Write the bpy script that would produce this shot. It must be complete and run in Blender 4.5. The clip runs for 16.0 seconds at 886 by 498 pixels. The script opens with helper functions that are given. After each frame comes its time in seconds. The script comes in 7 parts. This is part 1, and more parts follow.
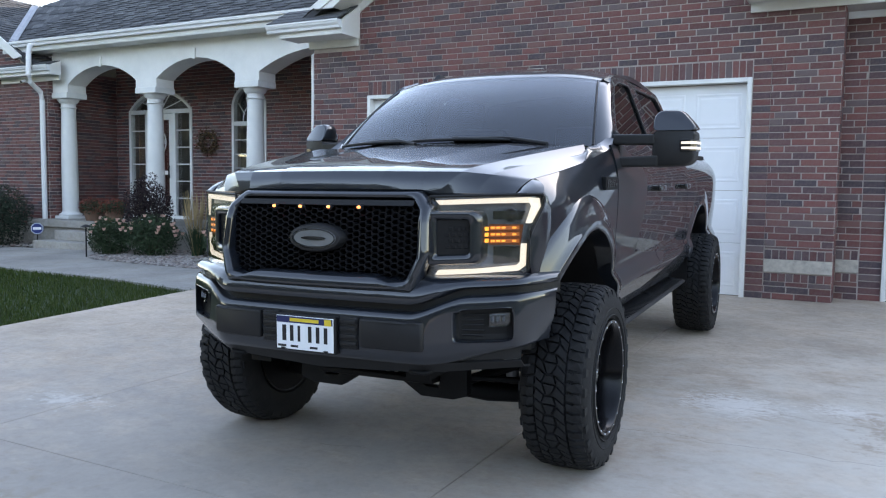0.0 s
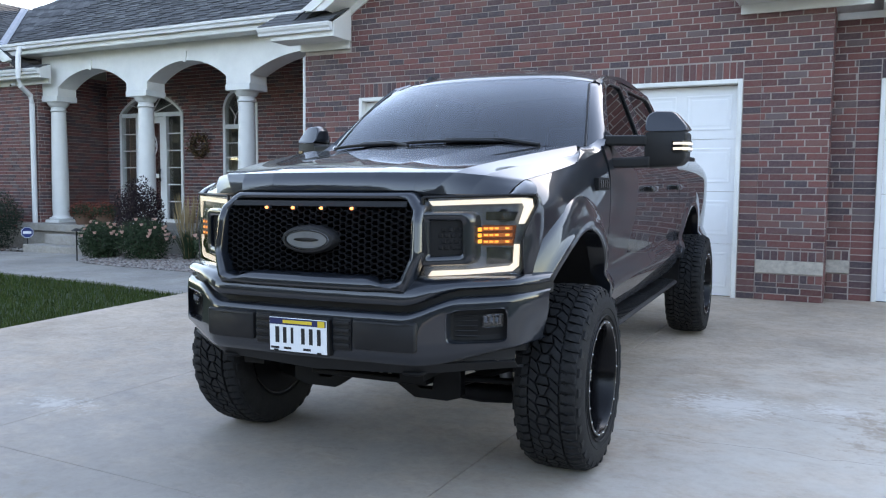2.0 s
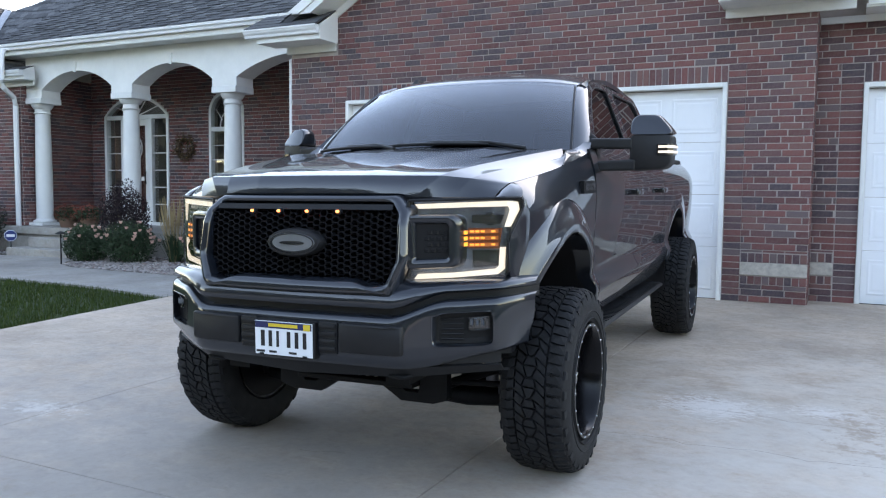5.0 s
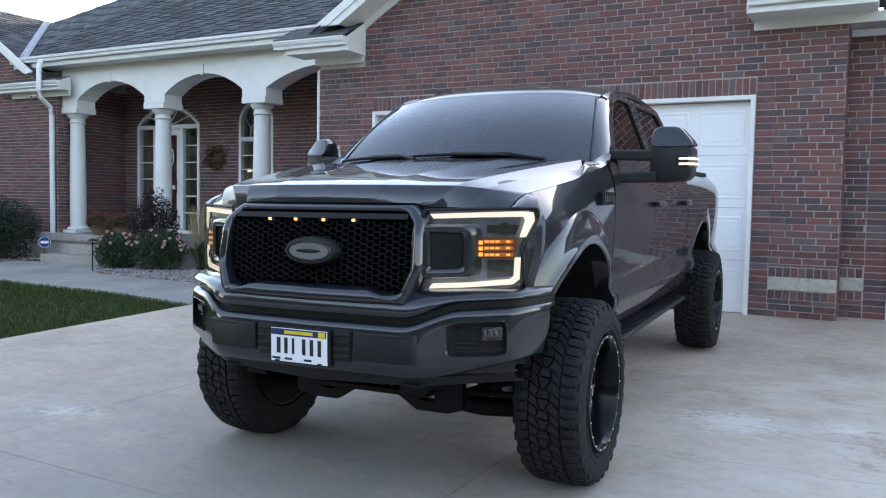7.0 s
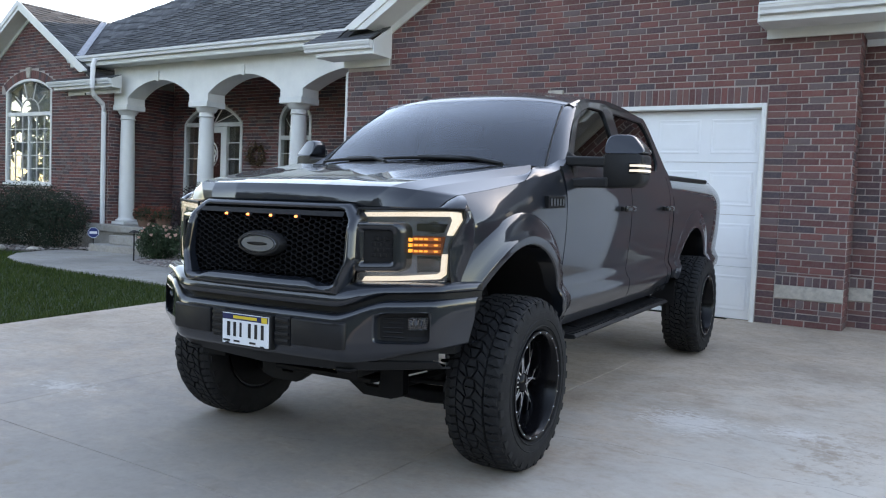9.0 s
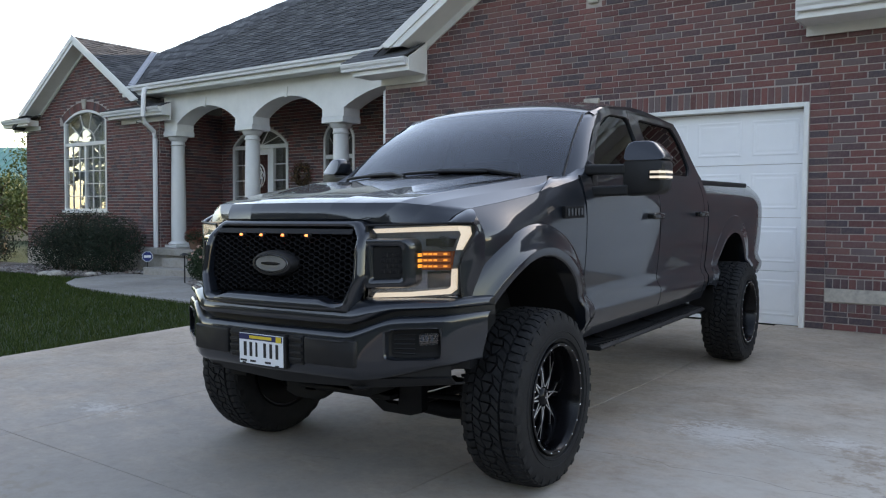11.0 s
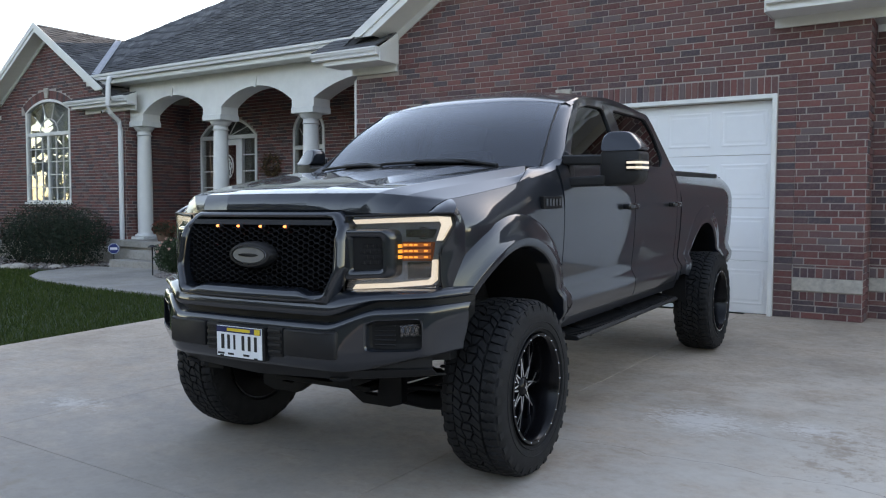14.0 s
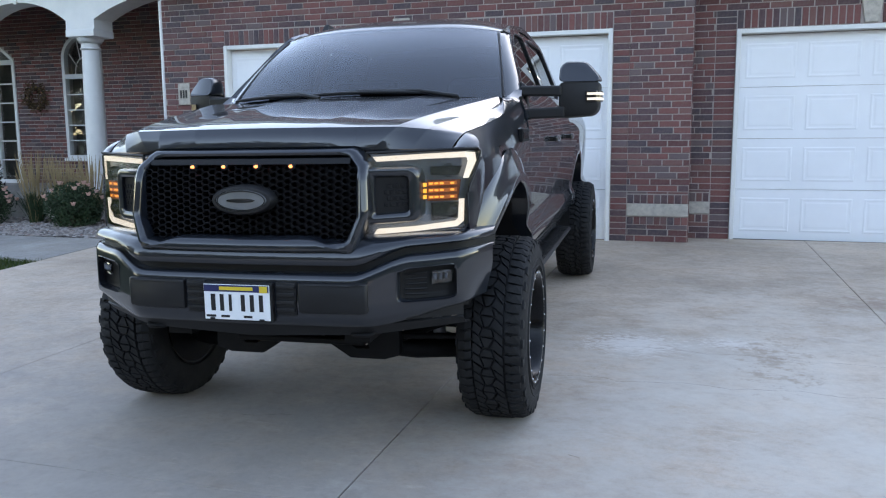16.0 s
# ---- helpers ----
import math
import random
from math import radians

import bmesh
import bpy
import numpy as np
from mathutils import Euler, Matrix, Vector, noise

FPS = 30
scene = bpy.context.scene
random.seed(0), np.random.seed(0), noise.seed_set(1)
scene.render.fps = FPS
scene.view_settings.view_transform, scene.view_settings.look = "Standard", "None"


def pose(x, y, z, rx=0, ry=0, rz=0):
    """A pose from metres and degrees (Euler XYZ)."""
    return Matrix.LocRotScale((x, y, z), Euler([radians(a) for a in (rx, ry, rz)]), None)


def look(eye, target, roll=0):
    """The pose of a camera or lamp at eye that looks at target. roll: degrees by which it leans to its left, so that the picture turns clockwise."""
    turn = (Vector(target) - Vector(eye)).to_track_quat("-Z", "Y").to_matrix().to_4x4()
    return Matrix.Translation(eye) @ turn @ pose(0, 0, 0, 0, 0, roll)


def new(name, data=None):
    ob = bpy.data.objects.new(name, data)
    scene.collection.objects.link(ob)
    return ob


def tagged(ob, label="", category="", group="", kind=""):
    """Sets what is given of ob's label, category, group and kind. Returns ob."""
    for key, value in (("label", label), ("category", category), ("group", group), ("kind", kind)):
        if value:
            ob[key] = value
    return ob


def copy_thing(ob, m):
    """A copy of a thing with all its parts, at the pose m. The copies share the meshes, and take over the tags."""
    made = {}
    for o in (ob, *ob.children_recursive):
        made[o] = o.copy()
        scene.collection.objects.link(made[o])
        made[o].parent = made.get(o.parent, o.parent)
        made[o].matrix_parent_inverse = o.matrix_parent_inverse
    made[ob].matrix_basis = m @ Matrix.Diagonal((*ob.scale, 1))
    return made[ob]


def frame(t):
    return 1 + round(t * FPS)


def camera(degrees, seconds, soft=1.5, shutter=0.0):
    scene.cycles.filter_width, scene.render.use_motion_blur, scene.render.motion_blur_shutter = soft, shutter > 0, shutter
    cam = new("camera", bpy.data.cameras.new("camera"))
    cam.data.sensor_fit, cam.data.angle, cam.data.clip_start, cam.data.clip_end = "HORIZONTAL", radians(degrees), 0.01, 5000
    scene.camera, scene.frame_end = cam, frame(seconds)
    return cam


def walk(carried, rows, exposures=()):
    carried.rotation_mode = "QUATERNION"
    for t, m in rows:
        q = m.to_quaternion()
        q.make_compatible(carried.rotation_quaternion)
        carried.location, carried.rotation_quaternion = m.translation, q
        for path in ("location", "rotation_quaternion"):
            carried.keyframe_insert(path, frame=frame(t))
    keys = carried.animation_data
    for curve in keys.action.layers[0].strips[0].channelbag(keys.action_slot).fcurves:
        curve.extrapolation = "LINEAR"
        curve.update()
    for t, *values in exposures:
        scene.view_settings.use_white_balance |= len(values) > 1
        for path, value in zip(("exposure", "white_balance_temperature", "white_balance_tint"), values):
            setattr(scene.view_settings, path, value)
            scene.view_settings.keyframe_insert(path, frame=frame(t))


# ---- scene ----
cam = camera(57.8, 16.0, 1.15)
PATH = [
    (0, (0.019, -0.001, 1.337), (-0.925, 1.755, 1.178), 0.8),
    (0.5, (0.022, -0.001, 1.334), (-0.922, 1.755, 1.168), 0.7),
    (1, (0.019, -0.003, 1.331), (-0.919, 1.755, 1.164), 0.7),
    (1.5, (0.017, -0.002, 1.334), (-0.915, 1.76, 1.172), 0.6),
    (2, (0.014, -0.002, 1.329), (-0.913, 1.764, 1.177), 0.6),
    (2.5, (0.009, 0.0, 1.33), (-0.913, 1.768, 1.184), 0.6),
    (3, (0.012, -0.003, 1.331), (-0.907, 1.767, 1.184), 0.5),
    (3.5, (0.013, -0.004, 1.329), (-0.9, 1.77, 1.181), 0.4),
    (4, (0.016, -0.002, 1.331), (-0.888, 1.776, 1.185), 0.4),
    (6.5, (0.023, 0.003, 1.329), (-0.883, 1.781, 1.191), 1.0),
    (7, (0.077, 0.019, 1.325), (-0.886, 1.768, 1.207), 1.1),
    (7.5, (0.194, 0.03, 1.308), (-0.843, 1.735, 1.164), 1.6),
    (8, (0.396, -0.018, 1.32), (-0.649, 1.683, 1.195), 2.7),
    (10.5, (0.886, 0.21, 1.347), (-0.285, 1.828, 1.242), 0.6),
    (11, (0.88, 0.205, 1.349), (-0.314, 1.807, 1.259), 0.4),
    (11.5, (0.877, 0.203, 1.342), (-0.31, 1.811, 1.249), 0.2),
    (12, (0.866, 0.204, 1.344), (-0.293, 1.832, 1.256), 0.4),
    (12.5, (0.859, 0.209, 1.344), (-0.286, 1.846, 1.258), 0.3),
    (13, (0.857, 0.203, 1.341), (-0.294, 1.836, 1.251), 0.2),
    (13.5, (0.841, 0.201, 1.345), (-0.317, 1.829, 1.26), 0.1),
    (14, (0.827, 0.185, 1.347), (-0.303, 1.831, 1.235), 0.3),
    (14.5, (0.667, 0.063, 1.337), (-0.311, 1.798, 1.153), 0.0),
    (15, (0.352, -0.086, 1.341), (-0.432, 1.733, 1.063), -0.6),
    (15.5, (-0.006, -0.058, 1.32), (-0.659, 1.804, 0.993), -0.4),
    (16, (-0.39, -0.092, 1.349), (-0.972, 1.801, 1.074), -0.4),
]
walk(cam, [(t, look(eye, target, roll)) for t, eye, target, roll in PATH],
     [(0, 2.58, 7510, 15.5), (1.5, 2.7, 7510, 15.5), (3.5, 2.69, 7510, 15.5), (6.5, 2.66, 7510, 15.5), (7.5, 2.48, 7510, 15.5), (8.2, 2.64, 7660, 15.5), (10.3, 2.02, 7960, 16), (14.0, 2.16, 8060, 16), (14.5, 2.18, 8060, 16), (15.0, 1.84, 7460, 15.5), (15.5, 2.32, 7360, 15.5), (16, 2.5, 7360, 15.5)])


# ---- light ----
SUN_AZ, SUN_EL = 10.0, 19.0            # degrees clockwise from +y, and above the horizon
world = bpy.data.worlds.new("world")
scene.world = world
world.use_nodes = True
wn = world.node_tree.nodes
sky = wn.new("ShaderNodeTexSky")
sky.sky_type, sky.sun_disc = "NISHITA", False
sky.sun_elevation, sky.sun_rotation = radians(SUN_EL), radians(SUN_AZ)
sky.dust_density, sky.air_density = 0.35, 1.0
wn["Background"].inputs["Strength"].default_value = 0.15
haze = wn.new("ShaderNodeHueSaturation")
haze.inputs["Saturation"].default_value = 0.92
world.node_tree.links.new(sky.outputs["Color"], haze.inputs["Color"])
world.node_tree.links.new(haze.outputs["Color"], wn["Background"].inputs["Color"])
sun = new("sun", bpy.data.lights.new("sun", "SUN"))
sun.data.energy, sun.data.angle, sun.data.color = 1.5, radians(0.6), (1.0, 0.92, 0.8)
a, e = radians(SUN_AZ), radians(SUN_EL)
sun.matrix_world = look((30 * math.sin(a), 30 * math.cos(a), 30 * math.tan(e)), (0, 0, 0))


# ---- materials ----
def nodes_of(name):
    m = bpy.data.materials.new(name)
    m.use_nodes = True
    return m, m.node_tree.nodes, m.node_tree.links, m.node_tree.nodes["Principled BSDF"]


def set_in(b, **kw):
    for k, v in kw.items():
        b.inputs[k.replace("_", " ")].default_value = v


def ramp(n, stops, mode="LINEAR"):
    r = n.new("ShaderNodeValToRGB")
    r.color_ramp.interpolation = mode
    el = r.color_ramp.elements
    while len(el) < len(stops):
        el.new(0.5)
    for q, (p, c) in zip(el, stops):
        q.position, q.color = p, (*c, 1) if len(c) == 3 else c
    return r


def noise_tex(n, l, scale, detail=4, rough=0.6, stretch=None):
    t = n.new("ShaderNodeTexNoise")
    set_in(t, Scale=scale, Detail=detail, Roughness=rough)
    c = n.new("ShaderNodeTexCoord")
    if stretch:
        mp = n.new("ShaderNodeMapping")
        mp.inputs["Scale"].default_value = stretch
        l.new(c.outputs["Object"], mp.inputs["Vector"])
        l.new(mp.outputs["Vector"], t.inputs["Vector"])
    else:
        l.new(c.outputs["Object"], t.inputs["Vector"])
    return t


def mixc(n, l, a, b, fac, mode="MIX"):
    m = n.new("ShaderNodeMix")
    m.data_type, m.blend_type = "RGBA", mode
    for s, v in ((0, fac), (6, a), (7, b)):
        if isinstance(v, bpy.types.NodeSocket):
            l.new(v, m.inputs[s])
        else:
            m.inputs[s].default_value = v if s == 0 else (*v, 1)
    return m.outputs[2]


def bump(n, l, b, height, strength=0.3, dist=0.01):
    k = n.new("ShaderNodeBump")
    set_in(k, Strength=strength, Distance=dist)
    l.new(height, k.inputs["Height"])
    l.new(k.outputs["Normal"], b.inputs["Normal"])


def surface(name, col, rough=0.6, var=0.15, scale=6.0, fine=80.0, metallic=0.0, relief=0.15, coat=0.0, spec=0.5):
    """A plain surface with stains at a large scale and grain at a small one."""
    m, n, l, b = nodes_of(name)
    t1, t2 = noise_tex(n, l, scale), noise_tex(n, l, fine, 3)
    dark, light = tuple(c * (1 - var) for c in col), tuple(min(1, c * (1 + var)) for c in col)
    r = ramp(n, [(0.3, dark), (0.7, light)])
    l.new(t1.outputs["Fac"], r.inputs["Fac"])
    c2 = mixc(n, l, r.outputs["Color"], tuple(c * 0.75 for c in col), 0.0)
    mult = n.new("ShaderNodeMath")
    mult.operation = "MULTIPLY"
    mult.inputs[1].default_value = var
    l.new(t2.outputs["Fac"], mult.inputs[0])
    l.new(mult.outputs[0], c2.node.inputs[0])
    l.new(c2, b.inputs["Base Color"])
    set_in(b, Roughness=rough, Metallic=metallic)
    b.inputs["Coat Weight"].default_value = coat
    b.inputs["Coat Roughness"].default_value = 0.04
    b.inputs["Specular IOR Level"].default_value = spec
    if relief:
        bump(n, l, b, t2.outputs["Fac"], relief, 0.004)
    return m


def glow(name, col, strength, base=(0.8, 0.8, 0.8)):
    m, n, l, b = nodes_of(name)
    b.inputs["Base Color"].default_value = (*base, 1)
    b.inputs["Emission Color"].default_value = (*col, 1)
    set_in(b, Emission_Strength=strength, Roughness=0.25)
    return m


def glass(name, col, rough=0.0, ior=1.5):
    m, n, l, b = nodes_of(name)
    b.inputs["Base Color"].default_value = (*col, 1)
    set_in(b, Roughness=rough, IOR=ior)
    b.inputs["Transmission Weight"].default_value = 1.0
    return m


def brick_mat(name, per_object):
    """Clay bricks in red, brown and slate tones, one tone a brick, with faces worn and sanded."""
    m, n, l, b = nodes_of(name)
    if per_object:
        rnd = n.new("ShaderNodeObjectInfo").outputs["Random"]
    else:
        rnd = n.new("ShaderNodeNewGeometry").outputs["Random Per Island"]
    tones = [(0.0, (0.114, 0.039, 0.039)), (0.16, (0.158, 0.053, 0.050)), (0.32, (0.191, 0.065, 0.059)), (0.44, (0.130, 0.058, 0.060)),
             (0.56, (0.082, 0.044, 0.052)), (0.69, (0.128, 0.091, 0.094)), (0.77, (0.060, 0.044, 0.055)), (0.88, (0.174, 0.076, 0.068))]
    r = ramp(n, tones, "CONSTANT")
    l.new(rnd, r.inputs["Fac"])
    t1, t2 = noise_tex(n, l, 26, 6, 0.7), noise_tex(n, l, 130, 3)
    c1 = mixc(n, l, r.outputs["Color"], (0.19, 0.135, 0.12), 0.2)
    g = ramp(n, [(0.40, (0, 0, 0)), (0.75, (0.55, 0.55, 0.55))])
    l.new(t1.outputs["Fac"], g.inputs["Fac"])
    l.new(g.outputs["Color"], c1.node.inputs[0])
    l.new(c1, b.inputs["Base Color"])
    set_in(b, Roughness=0.85)
    bump(n, l, b, t2.outputs["Fac"], 0.5, 0.004)
    return m


BRICK_P, BRICK_J = brick_mat("brick_clay", True), brick_mat("brick_clay_far", False)
MORTAR = surface("mortar", (0.42, 0.365, 0.335), 0.95, 0.15, 5, 150, relief=0.4)
STONE = surface("cast_stone", (0.44, 0.40, 0.35), 0.85, 0.28, 14, 45, relief=0.9)
TRIM = surface("white_painted_trim", (0.74, 0.74, 0.72), 0.45, 0.05, 3, 60, relief=0.05)
STUCCO = surface("white_stucco", (0.78, 0.77, 0.74), 0.8, 0.06, 2.5, 180, relief=0.35)
GUTTER = surface("white_aluminium_gutter", (0.76, 0.76, 0.76), 0.35, 0.05, 2, 30, relief=0.03)
DOORWHITE = surface("white_garage_door_steel", (0.8, 0.81, 0.83), 0.42, 0.03, 2, 160, relief=0.06)
ROOFDECK = surface("roof_underlay", (0.05, 0.052, 0.058), 0.95, 0.2, 4, 90, relief=0.4)
FLASH = surface("grey_metal_flashing", (0.3, 0.31, 0.34), 0.5, 0.12, 5, 40, metallic=0.3)
# Dark sheet colour that stands in for the unlit room behind glass.
ROOM_DARK = surface("dark_room_sheet", (0.12, 0.11, 0.1), 0.9, 0.2, 2, 20, relief=0)
CRACKDIRT = surface("dirt_in_crack", (0.16, 0.13, 0.105), 0.95, 0.3, 9, 60)
BLIND = surface("pale_window_blind", (0.55, 0.57, 0.6), 0.8, 0.05, 3, 40, relief=0)
MAHOGANY = surface("red_brown_door", (0.075, 0.018, 0.015), 0.4, 0.2, 6, 60)
BLACK = surface("black_plastic", (0.0115, 0.0115, 0.0125), 0.5, 0.2, 12, 220, relief=0.12, spec=0.3)
BLACKGLOSS = surface("gloss_black", (0.012, 0.012, 0.013), 0.16, 0.1, 12, 60, relief=0.0)
GRILLE = surface("grille_black", (0.0065, 0.0065, 0.0075), 0.5, 0.2, 12, 200, relief=0.1, spec=0.25)
CHASSIS = surface("black_chassis_paint", (0.006, 0.006, 0.007), 0.6, 0.3, 14, 90, relief=0.2, spec=0.2)
RUBBER = surface("tyre_rubber", (0.0135, 0.0135, 0.0145), 0.7, 0.35, 18, 160, relief=0.3, spec=0.25)
CHROME = surface("bright_milled_metal", (0.8, 0.8, 0.8), 0.12, 0.05, 10, 60, metallic=1.0, relief=0)
MILLED = surface("milled_aluminium", (0.82, 0.82, 0.84), 0.38, 0.06, 10, 90, metallic=1.0, relief=0)
RIMBLACK = surface("gloss_black_rim", (0.004, 0.004, 0.005), 0.2, 0.1, 10, 60, relief=0, coat=0.0, spec=0.22)
PAINT = surface("dark_grey_metallic_paint", (0.0140, 0.0168, 0.0228), 0.31, 0.03, 3, 900, metallic=0.15, relief=0.0, coat=1.0, spec=0.1)
PAINT.node_tree.nodes["Principled BSDF"].inputs["Coat IOR"].default_value = 1.59
PAINT.node_tree.nodes["Principled BSDF"].inputs["Coat Roughness"].default_value = 0.012
TINT = glass("tinted_car_glass", (0.04, 0.045, 0.05), ior=1.38)
WSHIELD = glass("windshield_glass", (0.25, 0.29, 0.36), ior=1.72)
LAMPGREY = surface("silvered_lamp_inside", (0.19, 0.22, 0.27), 0.25, 0.15, 14, 60, metallic=0.7, relief=0)
LENS = glass("clear_lens", (0.94, 0.95, 0.96))
PANE = glass("window_glass", (0.93, 0.95, 0.95))
COATED = glass("coated_window_glass", (0.8, 0.84, 0.86), ior=2.3)
LED = glow("white_light_bar", (1.0, 0.93, 0.78), 0.155, (0.4, 0.4, 0.4))
AMBER = glow("amber_lamp", (1.0, 0.36, 0.05), 0.32, (0.8, 0.3, 0.05))
AMBERMID = glow("lit_amber_strip", (1.0, 0.22, 0.03), 0.025, (0.4, 0.12, 0.03))
AMBERDIM = glow("amber_reflector", (1.0, 0.22, 0.03), 0.006, (0.12, 0.03, 0.012))
MARKER = glow("orange_marker_lamp", (1.0, 0.27, 0.09), 0.6, (0.9, 0.4, 0.1))
WHITEPLATE = surface("white_plate_enamel", (0.78, 0.8, 0.82), 0.35, 0.03, 8, 60, relief=0)
BLUEINK = surface("dark_blue_ink", (0.012, 0.02, 0.09), 0.4, 0.1, 8, 60, relief=0)
YELLOWINK = surface("yellow_ink", (0.7, 0.5, 0.04), 0.4, 0.1, 8, 60, relief=0)
BLACKINK = surface("black_ink", (0.01, 0.01, 0.012), 0.4, 0.1, 8, 60, relief=0)
LEAF = surface("shrub_leaf", (0.022, 0.048, 0.016), 0.75, 0.45, 3, 30, relief=0.1)
JUNIPER = surface("juniper_green", (0.012, 0.027, 0.012), 0.7, 0.45, 4, 30, relief=0.1)
PURPLE = surface("dark_purple_leaf", (0.02, 0.008, 0.011), 0.75, 0.4, 4, 30, relief=0.1)
ROSE = surface("peach_rose_petal", (0.7, 0.44, 0.36), 0.6, 0.25, 9, 40, relief=0.1)
REED = surface("dry_reed_grass", (0.34, 0.25, 0.13), 0.8, 0.3, 6, 40, relief=0)
REDFLOWER = surface("rust_red_flower", (0.22, 0.05, 0.03), 0.7, 0.4, 9, 40, relief=0.1)
# Darker leaf colour for the tree belt, with its shade put into the tone.
DARKTREE = surface("shaded_tree_leaf", (0.058, 0.075, 0.06), 0.8, 0.4, 1.5, 30, relief=0)
TREELEAF = surface("tree_leaf", (0.085, 0.115, 0.025), 0.6, 0.4, 1.5, 30, relief=0)
BARK = surface("bark", (0.09, 0.07, 0.05), 0.9, 0.3, 8, 40, relief=0.5)
METALROOF = surface("green_metal_roof", (0.13, 0.3, 0.26), 0.45, 0.1, 2, 20, metallic=0.2, relief=0)
SIDING = surface("tan_siding", (0.3, 0.26, 0.2), 0.8, 0.1, 2, 30)


def shingle_mat():
    m, n, l, b = nodes_of("slate_grey_shingles")
    rnd = n.new("ShaderNodeNewGeometry").outputs["Random Per Island"]
    r = ramp(n, [(0.0, (0.04, 0.042, 0.046)), (0.3, (0.076, 0.079, 0.086)), (0.65, (0.116, 0.119, 0.128)), (1.0, (0.188, 0.192, 0.2))])
    l.new(rnd, r.inputs["Fac"])
    t2 = noise_tex(n, l, 160, 3)
    c = mixc(n, l, r.outputs["Color"], (0.03, 0.03, 0.033), 0.3)
    l.new(t2.outputs["Fac"], c.node.inputs[0])
    l.new(c, b.inputs["Base Color"])
    set_in(b, Roughness=0.92)
    bump(n, l, b, t2.outputs["Fac"], 0.6, 0.006)
    return m


SHINGLE = shingle_mat()


def concrete_mat(name, tone):
    """Broom-finished grey concrete with water stains, rust blots and a pale patch of spilt lime; shade around the
    truck's front is painted in.
    """
    m, n, l, b = nodes_of(name)
    t0, t1, t2, t3 = noise_tex(n, l, 0.55, 5, 0.62), noise_tex(n, l, 3.0, 7, 0.72, (0.8, 1.0, 1)), noise_tex(n, l, 170, 3), noise_tex(n, l, 10, 7, 0.75)
    t4 = noise_tex(n, l, 34, 9, 0.85, (0.5, 1.3, 1))
    r = ramp(n, [(0.34, tuple(c * 0.74 for c in tone)), (0.66, tuple(c * 1.12 for c in tone))])
    l.new(t0.outputs["Fac"], r.inputs["Fac"])
    r1 = ramp(n, [(0.34, (0.84, 0.80, 0.76)), (0.60, (1.04, 1.035, 1.02))])
    l.new(t1.outputs["Fac"], r1.inputs["Fac"])
    c = mixc(n, l, r.outputs["Color"], r1.outputs["Color"], 0.55, "MULTIPLY")
    t5 = noise_tex(n, l, 21, 8, 0.78)
    r5 = ramp(n, [(0.32, (0.76, 0.735, 0.71)), (0.5, (1.0, 1.0, 1.0)), (0.68, (1.12, 1.12, 1.12))])
    l.new(t5.outputs["Fac"], r5.inputs["Fac"])
    c = mixc(n, l, c, r5.outputs["Color"], 0.7, "MULTIPLY")
    t8, t9 = noise_tex(n, l, 7.5, 10, 0.82), noise_tex(n, l, 1.6, 6, 0.7)
    r8 = ramp(n, [(0.36, (0.80, 0.77, 0.74)), (0.5, (0.98, 0.975, 0.97)), (0.66, (1.09, 1.09, 1.085))])
    l.new(t8.outputs["Fac"], r8.inputs["Fac"])
    c = mixc(n, l, c, r8.outputs["Color"], 0.8, "MULTIPLY")
    r9 = ramp(n, [(0.42, (1.0, 1.0, 1.0)), (0.62, (1.0, 0.965, 0.92))])
    l.new(t9.outputs["Fac"], r9.inputs["Fac"])
    c = mixc(n, l, c, r9.outputs["Color"], 0.9, "MULTIPLY")
    # pale scuffs drawn out along the trowel's strokes, and fine dark pits
    t6, t7 = noise_tex(n, l, 5.5, 9, 0.82, (0.45, 1.6, 1)), noise_tex(n, l, 75, 2, 0.5)
    r6 = ramp(n, [(0.57, (0, 0, 0)), (0.68, (0.5, 0.5, 0.5))])
    l.new(t6.outputs["Fac"], r6.inputs["Fac"])
    c = mixc(n, l, c, tuple(min(1, q * 1.35) for q in tone), r6.outputs["Color"])
    r7 = ramp(n, [(0.70, (1, 1, 1)), (0.78, (0.72, 0.69, 0.66))])
    l.new(t7.outputs["Fac"], r7.inputs["Fac"])
    c = mixc(n, l, c, r7.outputs["Color"], 0.8, "MULTIPLY")
    co = n.new("ShaderNodeTexCoord")

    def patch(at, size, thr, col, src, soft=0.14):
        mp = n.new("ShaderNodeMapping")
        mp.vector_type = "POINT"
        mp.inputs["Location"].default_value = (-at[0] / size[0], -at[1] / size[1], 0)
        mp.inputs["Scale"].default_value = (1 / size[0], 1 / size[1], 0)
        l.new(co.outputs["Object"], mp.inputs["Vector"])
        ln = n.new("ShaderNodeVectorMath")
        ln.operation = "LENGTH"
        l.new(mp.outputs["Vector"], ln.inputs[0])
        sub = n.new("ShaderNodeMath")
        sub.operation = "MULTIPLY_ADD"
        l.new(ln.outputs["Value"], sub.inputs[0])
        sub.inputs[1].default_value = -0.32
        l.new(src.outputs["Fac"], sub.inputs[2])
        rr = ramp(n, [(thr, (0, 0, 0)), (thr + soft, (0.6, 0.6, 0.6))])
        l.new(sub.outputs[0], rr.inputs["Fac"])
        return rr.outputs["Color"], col

